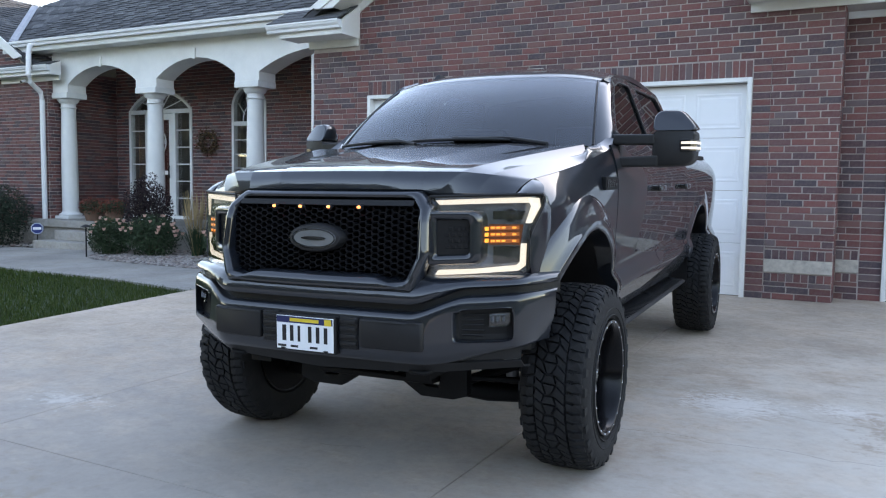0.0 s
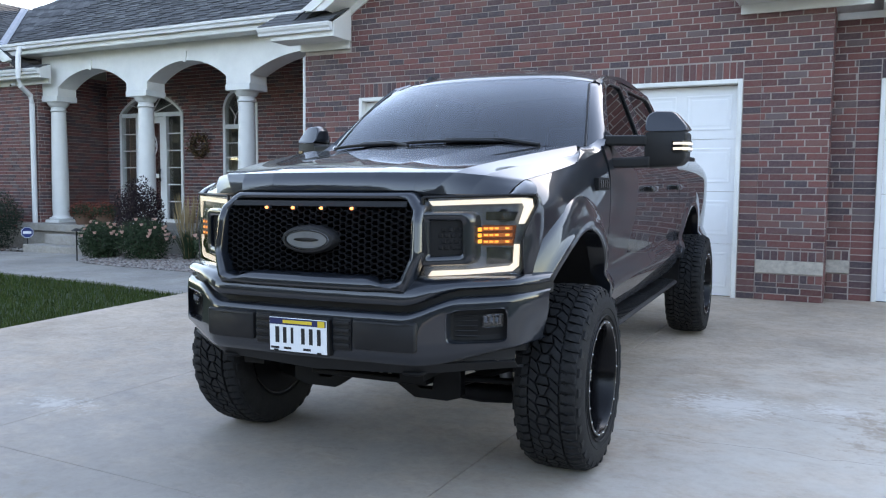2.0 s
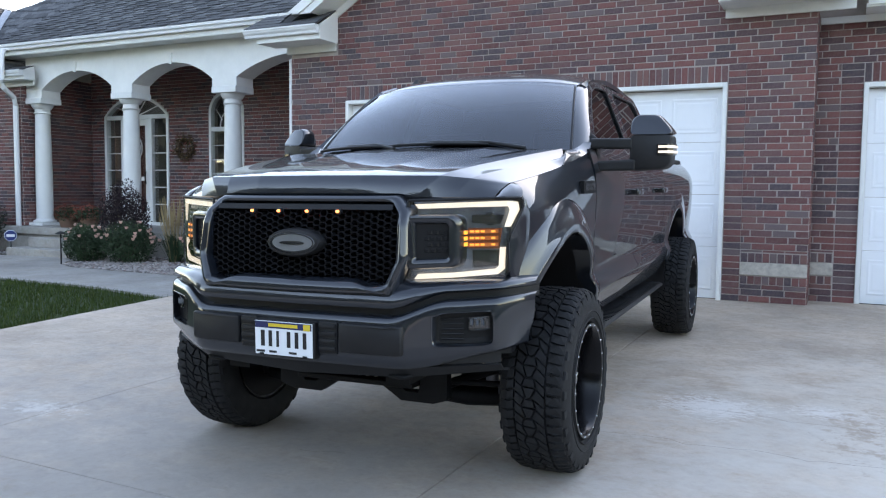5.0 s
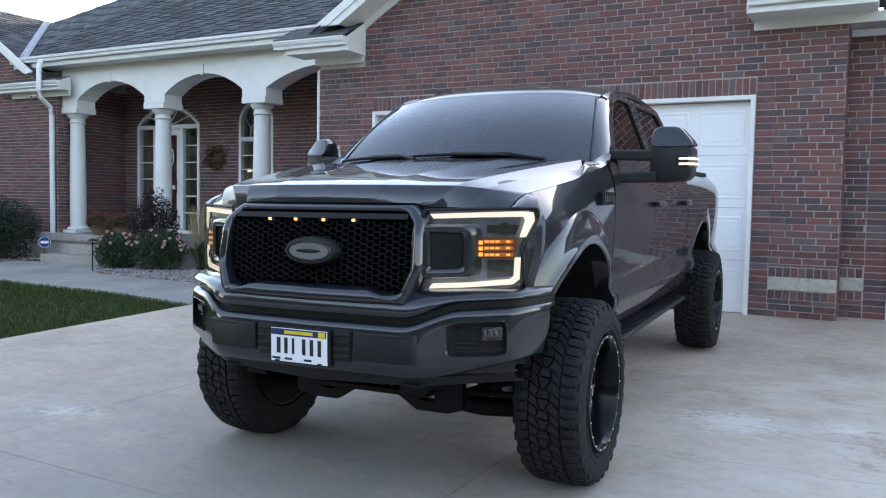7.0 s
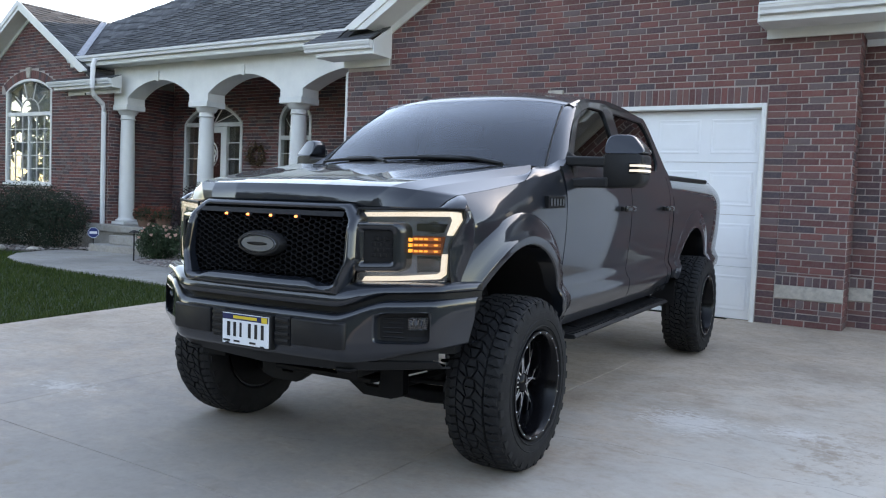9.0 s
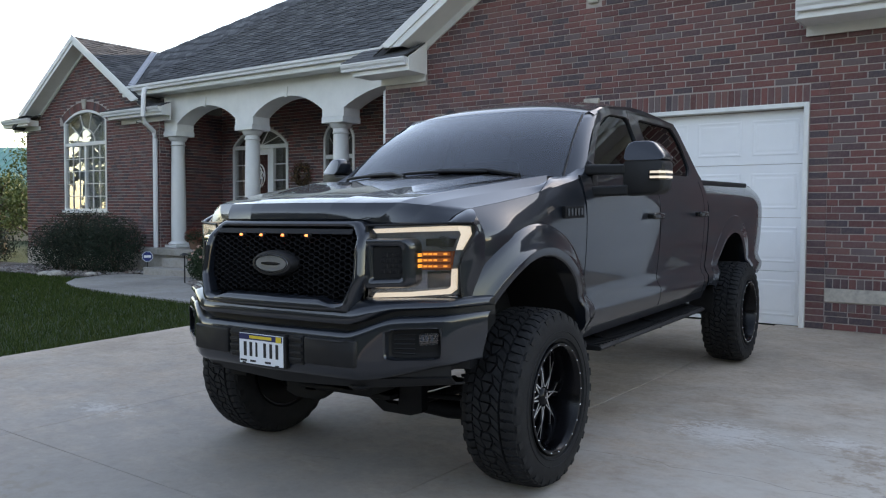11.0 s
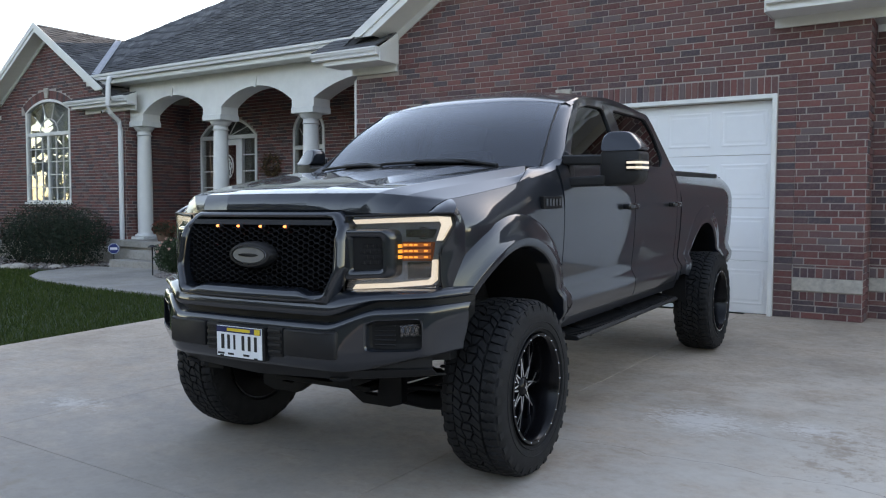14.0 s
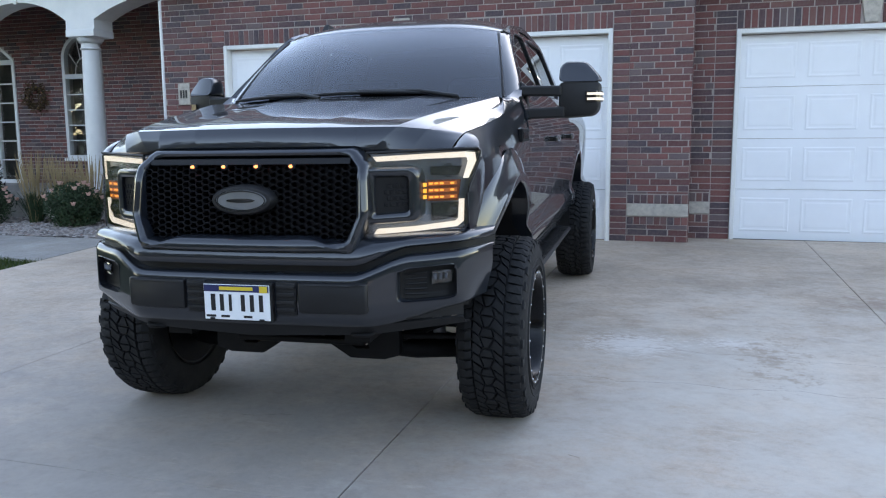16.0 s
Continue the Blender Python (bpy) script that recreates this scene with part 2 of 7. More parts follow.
    # Wide dark patch at (-3.0, 2.3): shade before the truck, painted into the colour.
    # Wide pale patch at (0.2, 4.6) lightens the drive's right side.
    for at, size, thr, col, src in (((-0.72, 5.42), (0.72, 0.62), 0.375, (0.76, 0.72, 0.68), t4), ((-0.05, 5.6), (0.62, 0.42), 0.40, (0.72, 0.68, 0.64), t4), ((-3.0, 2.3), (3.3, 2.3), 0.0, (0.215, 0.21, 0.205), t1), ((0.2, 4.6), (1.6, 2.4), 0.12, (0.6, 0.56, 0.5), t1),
                                    ((0.15, 5.3), (0.7, 1.6), 0.40, (0.27, 0.19, 0.13), t3), ((1.1, 7.2), (0.9, 0.9), 0.42, (0.27, 0.18, 0.13), t3), ((1.9, 8.4), (0.6, 0.5), 0.40, (0.28, 0.17, 0.12), t3), ((-3.5, 2.2), (2.0, 1.0), 0.44, (0.26, 0.21, 0.16), t3),
                                    ((-4.6, 3.4), (0.6, 0.35), 0.36, (0.62, 0.58, 0.53), t3)):
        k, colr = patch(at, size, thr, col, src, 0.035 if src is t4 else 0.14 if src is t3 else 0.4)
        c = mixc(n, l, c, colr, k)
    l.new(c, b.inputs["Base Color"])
    set_in(b, Roughness=0.72)
    bump(n, l, b, t2.outputs["Fac"], 0.35, 0.004)
    return m


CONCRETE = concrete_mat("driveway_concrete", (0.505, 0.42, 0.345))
WALKWAY = concrete_mat("walkway_concrete", (0.31, 0.30, 0.285))


def lawn_mat():
    m, n, l, b = nodes_of("lawn_soil_green")
    t1, t2 = noise_tex(n, l, 0.7, 5), noise_tex(n, l, 60, 4)
    r = ramp(n, [(0.3, (0.028, 0.05, 0.014)), (0.7, (0.05, 0.085, 0.022))])
    l.new(t1.outputs["Fac"], r.inputs["Fac"])
    c = mixc(n, l, r.outputs["Color"], (0.02, 0.03, 0.01), 0.4)
    l.new(t2.outputs["Fac"], c.node.inputs[0])
    l.new(c, b.inputs["Base Color"])
    set_in(b, Roughness=0.95)
    bump(n, l, b, t2.outputs["Fac"], 0.8, 0.03)
    return m


LAWN = lawn_mat()


def blade_mat():
    m, n, l, b = nodes_of("grass_blades")
    rnd = n.new("ShaderNodeNewGeometry").outputs["Random Per Island"]
    r = ramp(n, [(0.0, (0.025, 0.046, 0.009)), (0.6, (0.046, 0.077, 0.016)), (1.0, (0.09, 0.105, 0.031))])
    l.new(rnd, r.inputs["Fac"])
    l.new(r.outputs["Color"], b.inputs["Base Color"])
    set_in(b, Roughness=0.8)
    b.inputs["Specular IOR Level"].default_value = 0.15
    return m


BLADE = blade_mat()


def pebble_mat():
    m, n, l, b = nodes_of("river_pebbles")
    rnd = n.new("ShaderNodeNewGeometry").outputs["Random Per Island"]
    r = ramp(n, [(0.0, (0.10, 0.085, 0.08)), (0.35, (0.24, 0.21, 0.195)), (0.75, (0.40, 0.37, 0.35)), (1.0, (0.2, 0.13, 0.105))])
    l.new(rnd, r.inputs["Fac"])
    l.new(r.outputs["Color"], b.inputs["Base Color"])
    set_in(b, Roughness=0.75)
    return m


PEBBLE = pebble_mat()


# ---- mesh helpers ----
class Shape:
    """Gathers corners and faces of one mesh."""

    def __init__(self):
        self.v, self.f = [], []

    def add(self, pts, faces):
        o = len(self.v)
        self.v += [tuple(p) for p in pts]
        self.f += [tuple(o + i for i in q) for q in faces]
        return self

    def box(self, x0, x1, y0, y1, z0, z1):
        p = [(x, y, z) for x in (x0, x1) for y in (y0, y1) for z in (z0, z1)]
        return self.add(p, [(0, 1, 3, 2), (4, 6, 7, 5), (0, 4, 5, 1), (2, 3, 7, 6), (0, 2, 6, 4), (1, 5, 7, 3)])

    def prism(self, low, high):
        """Between two outlines with the same count of corners."""
        k = len(low)
        return self.add(list(low) + list(high), [tuple(range(k))[::-1], tuple(range(k, 2 * k))] + [(i, (i + 1) % k, k + (i + 1) % k, k + i) for i in range(k)])

    def grid(self, rows, close=False):
        k = len(rows[0])
        fs = []
        for i in range(len(rows) - 1):
            for j in range(k if close else k - 1):
                fs.append((i * k + j, i * k + (j + 1) % k, (i + 1) * k + (j + 1) % k, (i + 1) * k + j))
        return self.add([p for r in rows for p in r], fs)

    def tube(self, pts, r, n=8, caps=True):
        pts = [Vector(p) for p in pts]
        rows = []
        for i, p in enumerate(pts):
            d = (pts[min(i + 1, len(pts) - 1)] - pts[max(i - 1, 0)]).normalized()
            s = d.cross(Vector((0, 0, 1)) if abs(d.z) < 0.9 else Vector((1, 0, 0))).normalized()
            t = d.cross(s)
            rr = r[i] if isinstance(r, (list, tuple)) else r
            rows.append([tuple(p + rr * (math.cos(2 * math.pi * k / n) * s + math.sin(2 * math.pi * k / n) * t)) for k in range(n)])
        o = len(self.v)
        self.grid(rows, True)
        if caps:
            m = len(rows) - 1
            self.f += [tuple(o + k for k in range(n))[::-1], tuple(o + m * n + k for k in range(n))]
        return self

    def lathe(self, prof, axis, at=(0, 0, 0), n=32):
        """Profile of (radius, along) turned about the axis 'x' or 'z' through at."""
        rows = []
        for r, h in prof:
            row = []
            for k in range(n):
                c, s = r * math.cos(2 * math.pi * k / n), r * math.sin(2 * math.pi * k / n)
                q = (h, c, s) if axis == "x" else (c, s, h) if axis == "z" else (c, h, s)
                row.append((q[0] + at[0], q[1] + at[1], q[2] + at[2]))
            rows.append(row)
        return self.grid(rows, True)


def link(name, shape, mat, parent=None, label="", smooth=0, bevel=0.0, seg=2, thick=0.0):
    """One mesh object. smooth: degrees under which edges are shaded round. bevel: metres. thick: a sheet's thickness."""
    me = bpy.data.meshes.new(name)
    me.from_pydata(shape.v, [], shape.f)
    bm = bmesh.new()
    bm.from_mesh(me)
    bmesh.ops.remove_doubles(bm, verts=bm.verts, dist=1e-5)
    if thick:
        bmesh.ops.recalc_face_normals(bm, faces=bm.faces)
        bmesh.ops.solidify(bm, geom=bm.faces[:], thickness=thick)
    bmesh.ops.recalc_face_normals(bm, faces=bm.faces)
    if bevel:
        ed = [q for q in bm.edges if len(q.link_faces) == 2 and q.calc_face_angle(0) > 0.5]
        bmesh.ops.bevel(bm, geom=ed, offset=bevel, segments=seg, profile=0.5, affect="EDGES", clamp_overlap=True)
    bm.to_mesh(me)
    bm.free()
    return finish(name, me, mat, parent, label, smooth)


def finish(name, me, mat, parent=None, label="", smooth=0):
    me.materials.append(mat)
    if smooth:
        me.polygons.foreach_set("use_smooth", [True] * len(me.polygons))
        me.set_sharp_from_angle(angle=radians(smooth))
    ob = new(name, me)
    if parent:
        ob.parent = parent
    if label:
        ob["label"] = label
    return ob


def quick(name, shape, mat, parent=None, label="", smooth=0):
    """A large joined mesh, linked as it stands."""
    me = bpy.data.meshes.new(name)
    me.from_pydata(shape.v, [], shape.f)
    me.update()
    return finish(name, me, mat, parent, label, smooth)


def empty(name, m, label, category, group="", kind=""):
    ob = new(name)
    ob.empty_display_size = 0.2
    ob.matrix_world = m
    return tagged(ob, label, category, group, kind)


def structure(ob, label, category):
    return tagged(ob, label, category, kind="structure")


def lerp(a, b, k):
    return a + (b - a) * k


def sstep(a, b, x):
    k = min(1, max(0, (x - a) / (b - a)))
    return k * k * (3 - 2 * k)


# ---- ground ----
def gz(x, y):
    """Height of the ground: the drive falls from the garages, the garden a little more to the west."""
    yy = min(max(y, -20), 14)
    return -0.135 + 0.0125 * yy + 0.003 * (max(x, -7.24) + 1) * (1 if x < 6 else 0.5) + 0.02 * (max(x, -26) + 7.24 if x < -7.24 else 0)


s = Shape()
gx = [-2500, -600, -150, -60, -34, -30, -26, -22, -18, -14, -11, -7.24, -4, 0, 4, 8, 14, 30, 60, 150, 600, 2500]
gy = [-2500, -600, -150, -60, -20, -10, -5, 0, 4, 8, 12, 14, 18, 24, 40, 80, 200, 700, 2500]
s.grid([[(x, y, gz(x, y) - 0.03) for x in gx] for y in gy])
structure(quick("ground", s, LAWN), "mown green lawn ground reaching to the horizon", "ground")

# ---- drive and walk ----
drive = Shape()
drive.prism([(x, y, gz(x, y) - 0.25) for x, y in ((-7.3, -9), (6.4, -9), (6.4, 11.0), (-0.45, 11.0), (-0.45, 10.5), (-7.3, 10.5))],
            [(x, y, gz(x, y) - 0.022) for x, y in ((-7.3, -9), (6.4, -9), (6.4, 11.0), (-0.45, 11.0), (-0.45, 10.5), (-7.3, 10.5))])
driveway = structure(link("driveway", drive, MORTAR), "grey broom-finished concrete driveway with sawn joints and stains", "driveway")
XS, YS = [-7.36, -4.48, -1.72, 1.04, 3.8, 6.5], [-9.0, -5.2, -1.3, 2.69, 10.9]
for i in range(5):
    for j in range(4):
        x0, x1, y0, y1 = XS[i] + 0.0028, XS[i + 1] - 0.0028, YS[j] + 0.0028, YS[j + 1] - 0.0028
        if j == 3:
            y1 = 10.515 if x1 < 0 else 11.0
        c = [(x0, y0), (x1, y0), (x1, y1), (x0, y1)]
        if i == 0 and j == 3:
            c = [(x0, y0), (x1, y0), (x1, y1), (-8.03, y1), (-8.03, 9.4), (-7.76, 7.5), (x0, 3.9)]
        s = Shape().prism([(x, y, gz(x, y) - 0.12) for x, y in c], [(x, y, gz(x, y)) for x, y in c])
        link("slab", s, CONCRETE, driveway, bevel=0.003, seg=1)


def crack(x0, y0, x1, y1, wander, seed, w=0.0018):
    """A hairline crack that wanders across a slab."""
    n_ = max(4, int(abs(x1 - x0) / 0.12))
    sh = Shape()
    at = lambda k: (lerp(x0, x1, k / n_) + 0.02 * math.sin(k * 2.1 + seed), lerp(y0, y1, k / n_) + wander * (math.sin(k * 1.3 + seed) + 0.6 * math.sin(k * 3.7 + 2 * seed)))
    for k in range(n_):
        (xa, ya), (xb, yb) = at(k), at(k + 1)
        wa = w * (0.5 + 0.5 * abs(math.sin(k * 1.9 + seed)))
        sh.add([(xa, ya - wa, gz(xa, ya) + 0.003), (xb, yb - wa, gz(xb, yb) + 0.003), (xb, yb + wa, gz(xb, yb) + 0.003), (xa, ya + wa, gz(xa, ya) + 0.003)], [(0, 1, 2, 3)])
    quick("crack", sh, CRACKDIRT, driveway, "thin dark hairline crack")


for q in ((-1.7, 4.58, 0.95, 4.62, 0.025, 0), (-1.1, 5.38, 1.0, 5.22, 0.02, 2), (-2.6, 3.5, -2.35, 3.56, 0.01, 4), (-0.9, 3.46, -0.82, 3.38, 0.004, 1), (-0.95, 8.5, -0.35, 8.3, 0.02, 3), (-4.4, 4.6, -3.6, 4.9, 0.03, 5)):
    crack(*q)

WALK_NEAR = [(-7.77, 7.52), (-8.6, 7.72), (-9.9, 8.02), (-11.5, 8.2), (-13.1, 8.4), (-14.6, 8.68), (-15.9, 9.15), (-16.9, 9.9), (-17.3, 10.8), (-17.35, 11.42)]
WALK_FAR = [(-8.04, 9.38), (-8.6, 9.42), (-9.9, 9.58), (-11.5, 9.78), (-12.7, 10.0), (-13.3, 10.3), (-13.6, 10.6), (-13.8, 10.9), (-13.9, 11.15), (-13.95, 11.42)]
s = Shape()
for k in range(len(WALK_NEAR) - 1):
    q = [WALK_NEAR[k], WALK_NEAR[k + 1], WALK_FAR[k + 1], WALK_FAR[k]]
    s.prism([(x, y, gz(x, y) - 0.1) for x, y in q], [(x, y, gz(x, y) + 0.004) for x, y in q])
structure(link("walkway", s, WALKWAY), "curved grey concrete walkway between lawn and planting bed", "walkway")

# ---- house: walls ----
AX0, AX1, AY, AC = -8.04, -0.40, 10.52, -4.22       # gabled garage block
BY, BX1 = 11.01, 10.0                                # set-back garage block, lengthened east out of view to widen its shade
WX0, WX1, WY, WC = -24.4, -17.45, 12.5, -20.95      # gabled wing
PY = 14.5                                           # back wall of the porch
COLS = (-17.22, -14.28, -11.37)


def wall_plate(name, label, outline, holes, y0, y1):
    """An upright wall along x: outline and holes in (x, z), from its face y0 to its back y1."""
    bm = bmesh.new()
    edges = []
    for loop in [outline] + holes:
        vs = [bm.verts.new((x, y0, z)) for x, z in loop]
        edges += [bm.edges.new((vs[i], vs[(i + 1) % len(vs)])) for i in range(len(vs))]
    bmesh.ops.triangle_fill(bm, edges=edges, use_beauty=True, use_dissolve=False)
    r = bmesh.ops.extrude_face_region(bm, geom=bm.faces[:])
    bmesh.ops.translate(bm, verts=[q for q in r["geom"] if isinstance(q, bmesh.types.BMVert)], vec=(0, y1 - y0, 0))
    bmesh.ops.recalc_face_normals(bm, faces=bm.faces)
    me = bpy.data.meshes.new(name)
    bm.to_mesh(me)
    bm.free()
    return structure(finish(name, me, MORTAR), label, "wall")


def arch_loop(x0, x1, z0, zs, zt, n=16):
    """An opening with a segmental head: sill z0, springing zs, crown zt."""
    w, h = (x1 - x0) / 2, zt - zs
    r = (w * w + h * h) / (2 * h)
    a = math.asin(min(1, w / r)) if h <= w else math.pi - math.asin(w / r)
    c = (x0 + x1) / 2
    return [(x0, z0), (x1, z0)] + [(c + r * math.sin(lerp(a, -a, k / n)), zt - r + r * math.cos(lerp(a, -a, k / n))) for k in range(n + 1)]


def rect(x0, x1, z0, z1):
    return [(x0, z0), (x1, z0), (x1, z1), (x0, z1)]


DA, DB = (-6.99, -1.38, 2.70), (0.12, 3.18, 2.68)    # garage door trim: x, x, head
A_TOP = lambda x: 5.95 - 0.615 * abs(x - AC)
W_TOP = lambda x: 5.9 - 0.64 * abs(x - WC)
wall_a = wall_plate("wall_garage_gable", "dark red and slate brick gable wall over a wide garage door",
                    [(AX0, -0.3), (AX1, -0.3), (AX1, A_TOP(AX1)), (AC, 5.95), (AX0, A_TOP(AX0))], [rect(DA[0] + .05, DA[1] - .05, -0.12, DA[2] - .05)], AY + 0.012, AY + 0.3)
wall_b = wall_plate("wall_garage_side", "dark red and slate brick wall beside a single garage door", rect(AX1 - 0.25, BX1, -0.3, 3.7),
                    [rect(DB[0] + .05, DB[1] - .05, -0.12, DB[2] - .05)], BY + 0.012, BY + 0.3)
WIN = (-22.15, -19.9, 1.33, 3.87, 4.2)
wall_w = wall_plate("wall_wing", "dark red brick gable wall with a tall arched window", [(WX0, -0.5), (WX1, -0.5), (WX1, W_TOP(WX1)), (WC, 5.9), (WX0, W_TOP(WX0))],
                    [arch_loop(*WIN)], WY + 0.012, WY + 0.3)
DOOR, PWIN = (-16.98, -14.78, 0.4, 3.1, 3.6), (-13.5, -12.45, 0.95, 3.15, 3.6)
wall_p = wall_plate("wall_porch", "dark brick porch wall behind the white columns", rect(WX1 - .02, AX0 + .02, 0.0, 4.4), [arch_loop(*DOOR), arch_loop(*PWIN)], PY + 0.012, PY + 0.3)


def side_wall(name, x0, x1, y0, y1, z0, z1):
    return structure(link(name, Shape().box(x0, x1, y0, y1, z0, z1), MORTAR), "dark red brick side wall of the house", "wall")


side_wall("wall_garage_west", AX0 + 0.012, AX0 + 0.3, AY + 0.31, 20, -0.3, 3.66)
side_wall("wall_garage_east", AX1 - 0.3, AX1 - 0.012, AY + 0.31, BY + 0.008, -0.3, 3.66)
side_wall("wall_wing_east", WX1 - 0.3, WX1 - 0.012, WY + 0.31, PY + 0.28, -0.5, 3.9)
side_wall("wall_wing_west", WX0 + 0.012, WX0 + 0.3, WY + 0.31, 21, -0.5, 4.0)
side_wall("wall_far_east", BX1 - 0.3, BX1 - 0.012, BY + 0.31, 21, -0.3, 3.7)
side_wall("wall_rear", WX0, BX1, 21, 21.3, -0.5, 3.7)
structure(link("ceiling", Shape().box(WX1, AX0, 13.15, PY, 4.3, 4.36), STUCCO), "white porch ceiling", "ceiling")

# porch floor and steps
s = Shape().box(WX1 - .3, AX0 + .3, 12.12, PY + 0.3, 0.24, 0.4)
structure(link("porch_floor", s, WALKWAY, bevel=0.012), "pale grey concrete porch floor slab", "floor")
structure(link("porch_base", Shape().box(WX1 - .2, AX0 + .2, 12.2, PY + 0.3, -0.4, 0.235), WALKWAY), "concrete base under the porch floor", "foundation")
steps = empty("porch_steps", pose(0, 0, 0), "two pale concrete steps up to the porch", "steps", kind="structure")
link("step", Shape().box(-16.55, -14.3, 11.42, 12.19, -0.4, -0.02), WALKWAY, steps, bevel=0.015)
link("step", Shape().box(-16.3, -14.3, 11.78, 12.185, -0.02, 0.19), WALKWAY, steps, bevel=0.015)

# ---- porch arcade ----
bays = [(COLS[0] + 0.32, COLS[1] - 0.32), (COLS[1] + 0.32, COLS[2] - 0.32), (COLS[2] + 0.32, AX0 - 0.02)]
out = [(WX1 + 0.01, 4.36), (WX1 + 0.01, 3.395)]
for x0, x1 in bays:
    arch = arch_loop(x0, x1, 3.395, 3.57, 3.955)[2:][::-1]
    out += [(x0, 3.395)] + arch + [(x1, 3.395)]
out += [(AX0 - 0.012, 3.395), (AX0 - 0.012, 4.36)]
out = [p for i, p in enumerate(out) if i == 0 or (abs(p[0] - out[i - 1][0]) + abs(p[1] - out[i - 1][1])) > 1e-4]
arcade = wall_plate("arcade", "white stucco porch arcade with three segmental arches", out, [], 12.66, 13.16)
arcade.data.materials[0] = STUCCO
for x0, x1 in bays[:2]:
    c = (x0 + x1) / 2
    k = Shape().prism([(c - 0.035, 12.662, 3.92), (c + 0.035, 12.662, 3.92), (c + 0.06, 12.662, 4.15), (c - 0.06, 12.662, 4.15)],
                      [(c - 0.035, 12.635, 3.92), (c + 0.035, 12.635, 3.92), (c + 0.06, 12.62, 4.15), (c - 0.06, 12.62, 4.15)])
    link("keystone", k, STUCCO, arcade, bevel=0.008)


def column():
    root = empty("porch_column", pose(COLS[0], 12.91, 0.4), "round white smooth porch column with moulded capital", "column", "porch columns")
    prof = [(0.185, 0.13), (0.19, 0.3), (0.19, 1.0), (0.18, 1.8), (0.165, 2.58), (0.165, 2.635)]
    link("shaft", Shape().lathe(prof, "z", n=40), TRIM, root, smooth=50)
    b = Shape().box(-0.27, 0.27, -0.27, 0.27, 0, 0.07)
    link("plinth", b, TRIM, root, bevel=0.01)
    link("base", Shape().lathe([(0.2, 0.07), (0.25, 0.075), (0.265, 0.1), (0.25, 0.125), (0.21, 0.135), (0.2, 0.16), (0.186, 0.17)], "z", n=40), TRIM, root, smooth=40)
    link("neck_ring", Shape().lathe([(0.16, 2.635), (0.185, 2.645), (0.195, 2.66), (0.185, 2.675), (0.17, 2.685), (0.17, 2.755), (0.2, 2.765), (0.24, 2.825), (0.255, 2.865), (0.0, 2.87)], "z", n=40), TRIM, root, smooth=40)
    link("capital", Shape().box(-0.32, 0.32, -0.28, 0.28, 2.865, 2.997), TRIM, root, bevel=0.012)
    return root


col = column()
for x in COLS[1:]:
    copy_thing(col, pose(x, 12.91, 0.4))

# ---- roofs ----


def roof_plane(name, label, eave_a, eave_b, top_b, top_a, row=0.165, tab=0.36, deep=0.1):
    """A pitched plane: a deck, and courses of staggered shingle tabs that overlap. Corners run along the eave and back along the top."""
    ea, eb, tb, ta = (Vector(p) for p in (eave_a, eave_b, top_b, top_a))
    nrm = (eb - ea).cross(ta - ea).normalized()
    if nrm.z < 0:
        nrm = -nrm
    quad = [ea, eb, tb, ta]
    deck = Shape().prism([p - nrm * deep for p in quad], [p for p in quad])
    ob = structure(link(name, deck, ROOFDECK), label, "roof")
    up = max((ta - ea).length, (tb - eb).length)
    n = max(2, int(up / row))
    sh = Shape()
    for i in range(n):
        k0, k1 = i / n, min(1, (i + 1.25) / n)
        a0, b0, a1, b1 = ea.lerp(ta, k0), eb.lerp(tb, k0), ea.lerp(ta, k1), eb.lerp(tb, k1)
        m = max(1, int((b0 - a0).length / tab))
        off = (i % 2) * 0.5 + random.uniform(-0.04, 0.04)
        for j in range(-1, m + 1):
            u0, u1 = min(1, max(0, (j + off) / m)), min(1, max(0, (j + off + 0.97) / m))
            if u1 - u0 < 0.1 / m:
                continue
            deep_tab = (j + i // 2) % 2 == 0
            h = 0.012 + (0.014 if deep_tab else 0) + random.uniform(0, 0.002)
            dip = (0.026 if deep_tab else 0) / max(0.2, (a1 - a0).length) if i else 0
            p = [a0.lerp(a1, -dip).lerp(b0.lerp(b1, -dip), u0), a0.lerp(a1, -dip).lerp(b0.lerp(b1, -dip), u1), a1.lerp(b1, u1), a1.lerp(b1, u0)]
            sh.add([p[0] + nrm * h, p[1] + nrm * h, p[2] + nrm * 0.004, p[3] + nrm * 0.004, p[0] + nrm * 0.001, p[1] + nrm * 0.001], [(0, 1, 2, 3), (4, 5, 1, 0)])
    tagged(quick("shingles", sh, SHINGLE, ob), kind="stuff")
    return ob


roof_plane("roof_main", "slate grey shingled main roof slope above the porch", (-18.7, 12.25, 4.52), (-7.2, 12.25, 4.52), (-7.2, 19.25, 9.19), (-15.3, 19.25, 9.19))
roof_plane("roof_main_west", "slate grey shingled hip beside the wing valley", (-20.7, 14.35, 5.92), (-18.7, 12.27, 4.53), (-15.3, 19.25, 9.19), (-15.32, 19.27, 9.19))
roof_plane("roof_back", "slate grey shingled rear roof slope", (-25, 24, 4.9), (-18.9, 26.0, 4.7), (-7.2, 19.25, 9.12), (-15.3, 19.25, 9.12), 0.6, 1.2)
